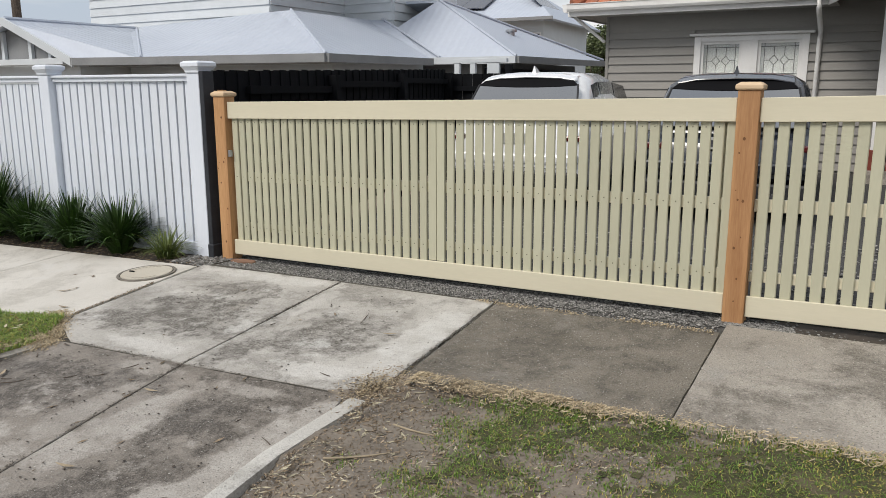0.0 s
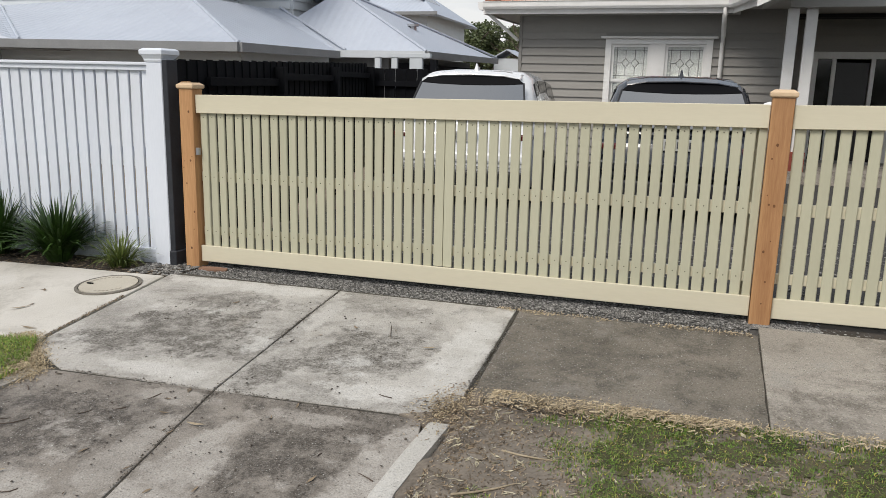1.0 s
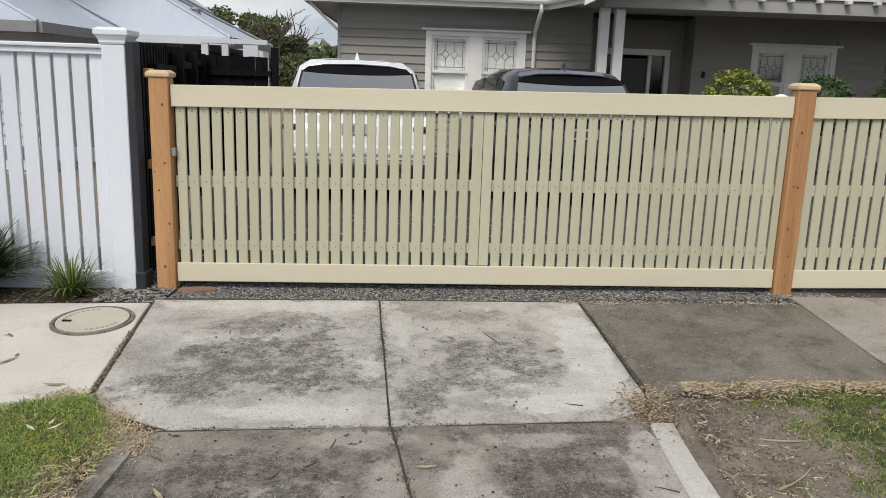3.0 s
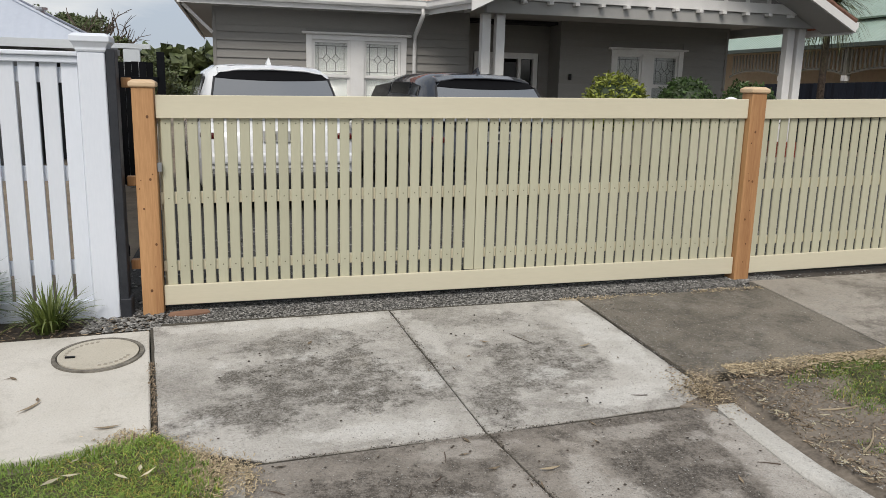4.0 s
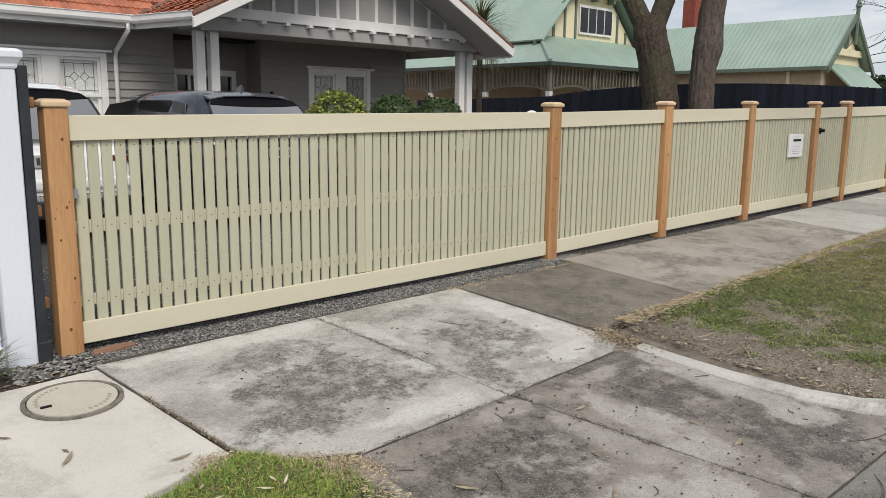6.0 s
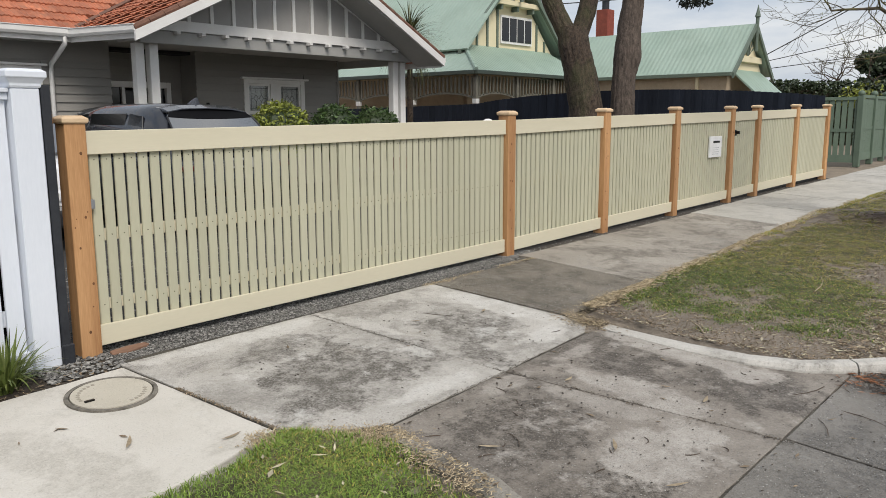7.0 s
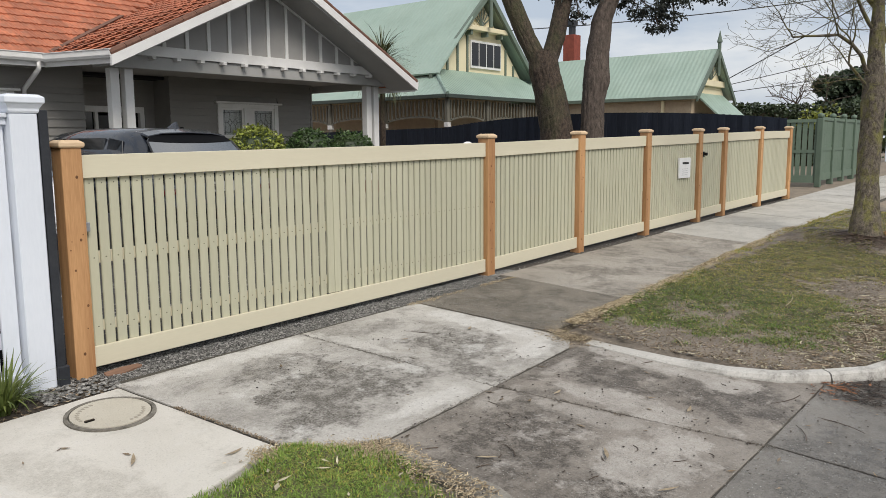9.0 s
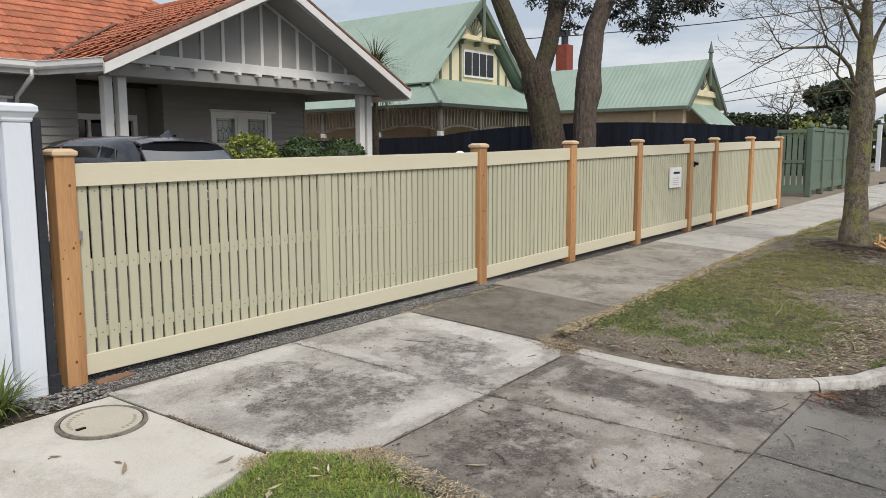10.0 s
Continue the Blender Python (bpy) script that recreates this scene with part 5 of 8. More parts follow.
            pts = [(sgn * a, y0, lo_z), (sgn * a, y1 + k1 * 0.9, lo_z), (sgn * c2, y1, hi_z - (0.05 if k1 else 0)), (sgn * c2, y0 + (0.12 if y0 < 1 else 0), hi_z - (0.04 if y0 < 1 else 0))]
            quad(pts if sgn > 0 else pts[::-1], car_glass, "side_window", "tinted side window")
        strip = Shape()
        for y0_, y1_ in ((0.80, 1.18), (1.24, 2.02), (2.08, 3.10)):
            strip.tube([(cx + sgn * hw * 0.972, rear + y0_, z0 + belt + 0.012), (cx + sgn * hw * 0.972, rear + y1_, z0 + belt + 0.012)], 0.009, 6)
        part("window_trim", strip, chrome if paint is car_dark else car_black, t, "thin bright window trim" if paint is car_dark else "")
        part("quarter_trim", Shape().tube([(cx + sgn * (hw * 0.972), rear + 0.77, z0 + belt + 0.02), (cx + sgn * (ht + 0.035), rear + 0.90, z0 + top - 0.17)], 0.006, 6), car_black, t, "window corner trim")
        lamp = part("tail_light", Shape().box(cx + sgn * hw * 0.72 if sgn > 0 else cx - hw * 0.97, cx + hw * 0.97 if sgn > 0 else cx - hw * 0.72, rear + 0.015, rear + 0.25, z0 + belt - 0.19, z0 + belt - 0.12), red_lens, t, "red tail light", bevel=0.02, seg=2)
        part("mirror", Shape().box(cx + sgn * (hw + 0.10) - 0.09, cx + sgn * (hw + 0.10) + 0.09, rear + 2.95, rear + 3.05, z0 + belt - 0.02, z0 + belt + 0.12), paint, t, bevel=0.03, seg=2)
        part("exhaust", Shape().tube([(cx + sgn * hw * 0.55, rear - 0.03, z0 + 0.33), (cx + sgn * hw * 0.55, rear + 0.12, z0 + 0.33)], 0.04, 12), chrome, t, "chrome exhaust tip")
        for wy in (0.95, 3.75):
            wh = part("wheel", Shape().tube([(cx + sgn * (hw - 0.23), rear + wy, z0 + 0.34), (cx + sgn * (hw - 0.20), rear + wy, z0 + 0.34), (cx + sgn * (hw - 0.02), rear + wy, z0 + 0.34), (cx + sgn * (hw + 0.008), rear + wy, z0 + 0.34)], [0.32, 0.345, 0.345, 0.32], 28), tyre_mat, t, "black tyre")
            part("rim", Shape().tube([(cx + sgn * (hw + 0.006), rear + wy, z0 + 0.34), (cx + sgn * (hw + 0.014), rear + wy, z0 + 0.34)], 0.23, 20), alloy, wh, "alloy wheel rim")
    part("bumper", Shape().box(cx - hw * 0.93, cx + hw * 0.93, rear - 0.02, rear + 0.25, z0 + 0.28, z0 + 0.47), car_black, t, "black lower bumper", bevel=0.03, seg=2)
    part("bumper_trim", Shape().box(cx - hw * 0.93, cx + hw * 0.93, rear - 0.03, rear + 0.2, z0 + 0.56, z0 + 0.68), paint, t, bevel=0.03, seg=2)
    pl_ = part("number_plate", Shape().box(cx - 0.19, cx + 0.19, rear - 0.012, rear + 0.03, z0 + 0.80, z0 + 0.92), plate_mat, t, "pale number plate", bevel=0.003)
    for i in range(5):
        part("printed_bar", Shape().box(cx - 0.15 + i * 0.062, cx - 0.115 + i * 0.062, rear - 0.0145, rear - 0.011, z0 + 0.825, z0 + 0.895), bar_mat, pl_)
    fin = Shape().add([(cx - 0.03, rear + 0.80, z0 + top - 0.03), (cx + 0.03, rear + 0.80, z0 + top - 0.03), (cx + 0.02, rear + 1.0, z0 + top - 0.01), (cx - 0.02, rear + 1.0, z0 + top - 0.01), (cx - 0.006, rear + 0.82, z0 + top + 0.065), (cx + 0.006, rear + 0.82, z0 + top + 0.065), (cx, rear + 0.87, z0 + top + 0.06)],
                      [(0, 3, 2, 1), (0, 1, 5, 4), (1, 2, 6, 5), (2, 3, 6), (3, 0, 4, 6), (4, 5, 6)])
    part("antenna_fin", fin, paint, t, "shark-fin antenna")
    t.rotation_euler = (0, 0, radians(turned))
    t.location.x -= length / 2 * math.sin(radians(turned))
    part("wiper", Shape().tube([(cx - 0.02, rear + 0.235, z0 + belt + 0.05), (cx + 0.34, rear + 0.27, z0 + belt + 0.12)], 0.008, 6), car_black, t, "rear wiper")


suv(1.0, 3.66, 0.02, car_white, 1.66, 1.74, "white sport utility car parked tail to the street")
suv(3.50, 3.45, 0.05, car_dark, 1.59, 1.76, "dark blue-grey sport utility car parked tail to the street", taper=0.79)

# ---- pale house behind the white fence ----
nb = thing("neighbour_house", "white weatherboard house with pale grey sheet-metal roofs", "house", (-7, 10, -0.2))
nw = part("wall", Shape().box(-9.3, -3.9, 6.5, 9.6, -0.3, 2.0), white_board, nb)
boards(nw, 5.4, 0.0, 1.9, (-9.3, 6.5), 0, material=white_board, pitch=0.17)
part("wall", Shape().box(-6.6, -2.9, 10.4, 16.0, -0.3, 2.1), grey_far, nb)
part("side_screen", Shape().box(-2.85, -2.75, 10.45, 16.0, -0.2, 1.95), navy_timber, nb, "dark paling screen along the side wall")
# lower front roof: a hip at its corner, a valley against the gable wing
NC, NA, NV, NR, NB = (-3.49, 5.81, 2.09), (-6.2, 8.1, 3.12), (-7.64, 5.40, 2.10), (-11.2, 8.25, 2.94), (-3.69, 9.6, 2.12)
part("front_roof", Shape().plate([NV, NC, NA, (-6.75, 8.3, 3.14), (-11.2, 8.3, 2.98)], 0.05), white_roof_x, nb)
part("side_roof", Shape().plate([NC, NB, (-5.75, 11.0, 3.1), (-6.2, 10.8, 3.12), NA], 0.05), white_roof_y, nb)
# rear wing: a hipped roof
NH, NX = (-1.89, 9.98, 2.15), (-4.62, 11.5, 3.54)
part("rear_roof", Shape().plate([(-6.2, 10.0, 2.15), NH, NX], 0.06), white_roof_x, nb)
part("rear_roof", Shape().plate([NH, (-2.4, 16.9, 2.24), NX], 0.06), white_roof_y, nb)
part("rear_roof", Shape().plate([(-2.4, 16.9, 2.24), (-7.6, 16.9, 2.2), (-7.6, 11.5, 3.6), NX], 0.06), white_roof_y, nb)


def eave(p, q, parent, material, drop=0.13, out=0.06):
    d = Vector(q) - Vector(p)
    n = Vector((d.y, -d.x, 0)).normalized() * out
    s = Shape()
    for e in (p, q):
        s.v += [(e[0], e[1], e[2] - drop), (e[0] + n.x, e[1] + n.y, e[2] - drop), (e[0] + n.x, e[1] + n.y, e[2] + 0.015), (e[0], e[1], e[2] + 0.015)]
    s.f = [(i, (i + 1) % 4, 4 + (i + 1) % 4, 4 + i) for i in range(4)] + [(3, 2, 1, 0), (4, 5, 6, 7)]
    part("gutter", s, material, parent)


eave(NV, NC, nb, grey_far)
eave(NC, NB, nb, grey_far)
eave((-6.6, 10.02, 2.16), NH, nb, white_board)
eave(NH, (-2.4, 16.9, 2.24), nb, grey_far)
for p, q in ((NC, NA), (NH, NX), (NX, (-2.4, 16.9, 2.27)), (NV, NR), ((-3.69, 9.95, 2.16), (-5.85, 10.95, 3.12))):
    part("roof_flashing", Shape().tube([(p[0], p[1], p[2] + 0.02), (q[0], q[1], q[2] + 0.02)], 0.028, 6), white_roof_x, nb)
part("soffit", Shape().plate([(-9.0, 5.8, 2.0), (-3.6, 5.85, 1.98), (-3.6, 6.5, 1.98), (-9.0, 6.5, 2.0)], 0.02), grey_far, nb)
# upper storey with lapped boards
uw = part("upper_wall", Shape().box(-13.0, -7.0, 8.35, 12, 2.6, 5.6), white_board, nb)
boards(uw, 6.0, 2.9, 5.5, (-13.0, 8.35), 0, material=white_board, pitch=0.2)
uw2 = part("upper_wall", Shape().box(-6.99, -5.6, 11.0, 14, 2.6, 5.6), white_board, nb)
boards(uw2, 1.39, 2.7, 5.5, (-6.99, 11.0), 0, material=white_board, pitch=0.2)
uw3 = part("upper_wall", Shape().box(-7.06, -7.0, 8.36, 11.0, 2.6, 5.6), white_board, nb)
boards(uw3, 2.64, 2.9, 5.5, (-7.0, 8.36), 90, material=white_board, pitch=0.2)
uw4 = part("upper_wall", Shape().box(-5.6, -5.55, 11.0, 14, 2.6, 5.6), white_board, nb)
boards(uw4, 3.0, 2.7, 5.5, (-5.55, 11.0), 90, material=white_board, pitch=0.2)
part("upper_roof", Shape().plate([(-14.2, 7.9, 5.6), (-5.3, 7.9, 5.6), (-7.5, 11.2, 7.0), (-12, 11.2, 7.0)], 0.08), white_roof_x, nb)
part("upper_roof", Shape().plate([(-5.3, 7.9, 5.6), (-5.3, 14.6, 5.6), (-7.5, 11.2, 7.0)], 0.08), white_roof_y, nb)
part("upper_roof", Shape().plate([(-5.3, 14.6, 5.6), (-14.2, 14.6, 5.6), (-12, 11.2, 7.0), (-7.5, 11.2, 7.0)], 0.08), white_roof_x, nb)
# front gable wing, its ridge running back
GX, GZ = -11.26, 2.94
gb = Shape()
gb.add([(-13.2, 5.25, 2.12), (-9.35, 5.25, 2.12), (GX, 5.25, 2.86), (-13.2, 5.3, 2.12), (-9.35, 5.3, 2.12), (GX, 5.3, 2.86)], [(0, 1, 2), (5, 4, 3), (0, 3, 4, 1), (1, 4, 5, 2), (2, 5, 3, 0)])
part("gable", gb, grey_far, nb)
part("gable_wall", Shape().box(-13.2, -9.35, 5.31, 8, -0.3, 2.1), white_board, nb)
part("gable_roof", Shape().plate([(-9.15, 5.0, 2.10), (-7.5, 5.42, 2.10), (GX + 0.05, 8.3, GZ), (GX, 5.0, GZ)], 0.05), white_roof_y, nb)
part("gable_roof", Shape().plate([(GX, 5.0, GZ), (GX, 8.3, GZ), (-13.4, 8.3, 2.1), (-13.4, 5.0, 2.1)], 0.05), white_roof_y, nb)
eave((-9.15, 5.0, 2.10), NV, nb, grey_far)
part("ridge_capping", Shape().tube([(GX, 5.0, GZ + 0.02), (GX, 8.3, GZ + 0.02)], 0.04, 6), white_roof_x, nb)
for p, q in (((-9.1, 2.08), (GX, GZ)), ((GX, GZ), (-13.45, 2.08))):
    s = Shape().add([(p[0], 4.95, p[1] - 0.14), (q[0], 4.95, q[1] - 0.14), (q[0], 4.95, q[1] + 0.03), (p[0], 4.95, p[1] + 0.03), (p[0], 5.0, p[1] - 0.14), (q[0], 5.0, q[1] - 0.14), (q[0], 5.0, q[1] + 0.03), (p[0], 5.0, p[1] + 0.03)],
                    [(3, 2, 1, 0), (4, 5, 6, 7), (1, 5, 4, 0), (2, 6, 5, 1), (3, 7, 6, 2), (0, 4, 7, 3)])
    part("barge_board", s, white_board, nb)
part("gable_beam", Shape().box(-13.2, -9.4, 4.96, 5.2, 2.0, 2.12), white_board, nb, bevel=0.005)
for gx, gt in ((-10.75, 2.62), (-11.7, 2.7), (-10.1, 2.36)):
    part("gable_batten", Shape().box(gx - 0.05, gx + 0.05, 5.17, 5.24, 2.12, gt), white_board, nb)
part("soffit", Shape().plate([(-9.2, 5.4, 1.98), (-7.6, 5.6, 1.98), (-7.6, 6.5, 1.98), (-9.2, 6.5, 1.98)], 0.02), grey_far, nb)
part("roof_vent", Shape().tube([(-3.2, 12.5, 2.4), (-3.2, 12.5, 2.83)], 0.08, 12).tube([(-3.2, 12.5, 2.83), (-3.2, 12.5, 2.88)], 0.14, 12), galv, nb, "metal roof vent")

nb.location.z = -0.255
cp = thing("white_pergola", "white-painted pergola beam and posts over the black fence", "pergola", (-1.5, 6.9, 0))
part("beam", Shape().box(-1.62, -0.62, 6.86, 6.94, 1.88, 1.95), white_board, cp, bevel=0.004)
for px, w in ((-1.60, 0.10), (-1.30, 0.10), (-0.98, 0.22)):
    part("post", Shape().box(px, px + w, 6.87, 6.93, -0.1, 1.88), white_board, cp, bevel=0.004)

# ---- far two-storey house with solar panels ----
def askew(s):
    """The far house stands turned a little from the street."""
    s.v = [(x - 1.85 - 0.13 * (y - 23.8), y, z + 0.10 + 0.012 * (y - 23.8)) for x, y, z in s.v]
    return s


fh = thing("far_house", "pale two-storey house with roof-mounted solar panels", "house", (-8, 26, 0))
part("wall", askew(Shape().box(-11.5, -5.5, 24.4, 32, -0.2, 4.15)), white_board, fh)
part("roof", askew(Shape().plate([(-12.1, 23.8, 4.2), (-4.95, 23.8, 3.95), (-7.3, 28, 5.6), (-9.8, 28, 5.7)], 0.08)), white_roof_x, fh)
part("roof", askew(Shape().plate([(-4.95, 23.8, 3.95), (-4.95, 32.6, 3.95), (-7.3, 28, 5.6)], 0.08)), white_roof_y, fh)
part("roof", askew(Shape().plate([(-4.95, 32.6, 3.95), (-12.1, 32.6, 4.2), (-9.8, 28, 5.7), (-7.3, 28, 5.6)], 0.08)), white_roof_x, fh)
for i in range(2):
    x0 = -10.55 + i * 1.15
    part("solar_panel", askew(Shape().plate([(x0, 24.8, 4.62), (x0 + 1.08, 24.8, 4.58), (x0 + 1.08, 26.6, 5.22), (x0, 26.6, 5.26)], 0.04)), solar_mat, fh, "dark solar panel", bevel=0.01)
part("solar_panel", askew(Shape().plate([(-5.9, 25.2, 4.62), (-5.9, 28.4, 4.62), (-6.8, 28.2, 5.3), (-6.8, 26.0, 5.3)], 0.04)), solar_mat, fh, "dark solar panel")
for x0, x1, z0, z1 in ((-8.5, -7.75, 3.45, 3.85), (-6.0, -5.6, 3.1, 3.5)):
    w = part("window", askew(Shape().box(x0, x1, 24.36, 24.42, z0, z1)), white_trim, fh, bevel=0.01)
    part("pane", askew(Shape().box(x0 + 0.06, x1 - 0.06, 24.34, 24.365, z0 + 0.06, z1 - 0.06)), car_glass, w, "dark window pane")
part("gutter", askew(Shape().box(-12.1, -4.95, 23.72, 23.8, 3.93, 4.05)), grey_far, fh)

fs = thing("far_shed", "small white gabled shed among the trees", "shed", (-6.5, 34, 0))
part("wall", Shape().box(-7.3, -5.9, 33.5, 35, -0.2, 2.75), white_board, fs)
part("roof", Shape().plate([(-7.5, 33.3, 2.7), (-6.6, 33.3, 3.2), (-6.6, 35.1, 3.2), (-7.5, 35.1, 2.7)], 0.05), white_roof_y, fs)
part("roof", Shape().plate([(-6.6, 33.3, 3.2), (-5.7, 33.3, 2.7), (-5.7, 35.1, 2.7), (-6.6, 35.1, 3.2)], 0.05), white_roof_y, fs)

# ---- green-roofed house ----
gh_ = thing("green_house", "cream federation house with green sheet-metal roofs and a fretwork veranda", "house", (20, 14, 0.2))
part("wall", Shape().box(18.0, 26.0, 12.35, 24, 0, 3.2), cream_brick, gh_)
# wing towards the street
wing = part("wing_wall", Shape().box(22.35, 25.3, 5.25, 12.3, 0, 3.0), cream_brick, gh_)
part("wing_roof", Shape().plate([(22.15, 5.00, 2.98), (22.15, 13.0, 2.98), (23.85, 13.0, 4.58), (23.85, 5.00, 4.58)][::-1], 0.05), green_roof_y, gh_)
part("wing_roof", Shape().plate([(23.85, 5.00, 4.58), (23.85, 13.0, 4.58), (25.55, 13.0, 2.98), (25.55, 5.00, 2.98)][::-1], 0.05), green_roof_y, gh_)
part("gutter", Shape().box(22.02, 22.14, 5.00, 12.3, 2.86, 2.98), green_trim, gh_, "dark green gutter", bevel=0.01)
part("downpipe", Shape().box(22.26, 22.34, 6.15, 6.24, 0.2, 2.86), cream_wall, gh_)
gab = Shape()
gab.add([(22.35, 5.23, 2.95), (25.3, 5.23, 2.95), (23.85, 5.23, 4.45), (22.35, 5.30, 2.95), (25.3, 5.30, 2.95), (23.85, 5.30, 4.45)], [(0, 1, 2), (5, 4, 3), (0, 3, 4, 1), (1, 4, 5, 2), (2, 5, 3, 0)])
part("wing_gable", gab, cream_wall, gh_, "cream gable")
part("gable_beam", Shape().box(22.8, 24.9, 5.10, 5.22, 3.35, 3.55), cream_wall, gh_, bevel=0.01)
part("finial", Shape().tube([(23.85, 4.95, 3.7), (23.85, 4.95, 4.77), (23.85, 4.95, 4.79), (23.85, 4.95, 5.01), (23.85, 4.95, 5.16)], [0.06, 0.06, 0.1, 0.04, 0.01], 8), green_trim, gh_, "dark green turned finial")
for p, q in (((22.1, 2.93), (23.85, 4.58)), ((23.85, 4.58), (25.6, 2.93))):
    s = Shape().add([(p[0], 4.93, p[1] - 0.14), (q[0], 4.93, q[1] - 0.14), (q[0], 4.93, q[1] + 0.03), (p[0], 4.93, p[1] + 0.03), (p[0], 5.00, p[1] - 0.14), (q[0], 5.00, q[1] - 0.14), (q[0], 5.00, q[1] + 0.03), (p[0], 5.00, p[1] + 0.03)],
                    [(0, 1, 2, 3), (7, 6, 5, 4), (0, 4, 5, 1), (1, 5, 6, 2), (2, 6, 7, 3), (3, 7, 4, 0)])
    part("barge_board", s, green_trim, gh_)
for k in range(7):
    a = radians(30 + k * 20)
    part("sun_ray", Shape().tube([(23.85, 5.20, 3.56), (23.85 + 0.62 * math.cos(a), 5.20, 3.56 + 0.62 * math.sin(a))], 0.02, 4), green_trim, gh_)
part("awning", Shape().plate([(22.5, 5.20, 3.1), (25.0, 5.20, 3.1), (25.0, 4.15, 2.15), (22.5, 4.15, 2.15)][::-1], 0.05), green_roof_x, gh_, "green window awning")
part("wing_window", Shape().box(23.0, 24.6, 5.17, 5.23, 1.1, 2.4), car_glass, gh_, "dark window under the awning")
# main gable roof and upper window
part("main_roof", Shape().plate([(16.9, 11.35, 3.75), (16.9, 26.0, 3.75), (20.1, 26.0, 6.75), (20.1, 11.75, 6.75)][::-1], 0.06), green_roof_y, gh_)
part("main_roof", Shape().plate([(20.1, 11.75, 6.75), (20.1, 26.0, 6.75), (23.3, 26.0, 3.75), (23.3, 11.75, 3.75)][::-1], 0.06), green_roof_y, gh_)
g2 = Shape()
g2.add([(17.6, 12.05, 3.9), (22.6, 12.05, 3.9), (20.1, 12.05, 6.45), (17.6, 12.35, 3.9), (22.6, 12.35, 3.9), (20.1, 12.35, 6.45)], [(0, 1, 2), (5, 4, 3), (0, 3, 4, 1), (1, 4, 5, 2), (2, 5, 3, 0)])
part("upper_gable", g2, cream_wall, gh_, "cream half-timbered gable")
for gx, top in ((18.2, 4.5), (18.75, 5.05), (19.3, 5.6), (21.6, 4.9), (22.1, 4.35)):
    part("timber_strip", Shape().box(gx - 0.04, gx + 0.04, 12.0, 12.049, 3.95, top), green_trim, gh_)
part("gable_hood", Shape().box(19.0, 21.35, 11.72, 12.04, 5.36, 5.52), cream_wall, gh_, bevel=0.01)
for k in range(3):
    part("hood_bracket", Shape().box(19.2 + k * 0.9, 19.3 + k * 0.9, 11.78, 12.04, 5.2, 5.36), green_trim, gh_)
for k in range(7):
    a = radians(35 + k * 18.3)
    part("sun_ray", Shape().tube([(20.1, 12.0, 5.55), (20.1 + 0.62 * math.cos(a), 12.0, 5.55 + 0.62 * math.sin(a))], 0.025, 4), green_trim, gh_)
for p, q in (((16.9, 3.7), (20.1, 6.75)), ((20.1, 6.75), (23.3, 3.7))):
    s = Shape().add([(p[0], 11.62, p[1] - 0.2), (q[0], 11.62, q[1] - 0.2), (q[0], 11.62, q[1] + 0.03), (p[0], 11.62, p[1] + 0.03), (p[0], 11.74, p[1] - 0.2), (q[0], 11.74, q[1] - 0.2), (q[0], 11.74, q[1] + 0.03), (p[0], 11.74, p[1] + 0.03)],
                    [(0, 1, 2, 3), (7, 6, 5, 4), (0, 4, 5, 1), (1, 5, 6, 2), (2, 6, 7, 3), (3, 7, 4, 0)])
    part("barge_board", s, green_trim, gh_)
part("finial", Shape().tube([(20.1, 11.6, 5.5), (20.1, 11.6, 6.9), (20.1, 11.6, 7.3)], [0.07, 0.07, 0.015], 8), green_trim, gh_, "dark green finial")
uw_ = part("upper_window", Shape().box(19.45, 21.25, 11.98, 12.049, 4.12, 5.06), white_trim, gh_, "white casement window")
for k in range(4):
    part("pane", Shape().box(19.50 + k * 0.44, 19.88 + k * 0.44, 11.965, 11.985, 4.2, 4.98), car_glass, uw_, "dark window pane")
# veranda roof with hip, fascia, posts and fretwork
part("veranda_roof", Shape().plate([(16.0, 10.25, 3.0), (22.35, 10.25, 3.0), (22.35, 12.1, 4.0), (17.55, 12.1, 4.0)], 0.05), green_roof_x, gh_)
part("veranda_roof", Shape().plate([(16.0, 24.0, 3.0), (16.0, 10.25, 3.0), (17.55, 12.1, 4.0), (17.55, 24.0, 4.0)], 0.05), green_roof_y, gh_)
part("hip_flashing", Shape().tube([(16.0, 10.25, 3.03), (17.55, 12.1, 4.03)], 0.06, 6), green_roof_x, gh_)
part("gutter", Shape().box(15.9, 22.3, 10.12, 10.24, 2.88, 3.0), gutter_dark, gh_, "dark green gutter", bevel=0.01)
part("gutter", Shape().box(15.88, 15.99, 10.25, 24, 2.88, 3.0), gutter_dark, gh_, "dark green gutter", bevel=0.01)
part("veranda_wall", Shape().box(17.9, 22.34, 12.2, 12.34, 0.2, 3.9), cream_brick, gh_)
part("veranda_wall", Shape().box(17.86, 17.99, 12.34, 24, 0.2, 3.9), cream_brick, gh_)


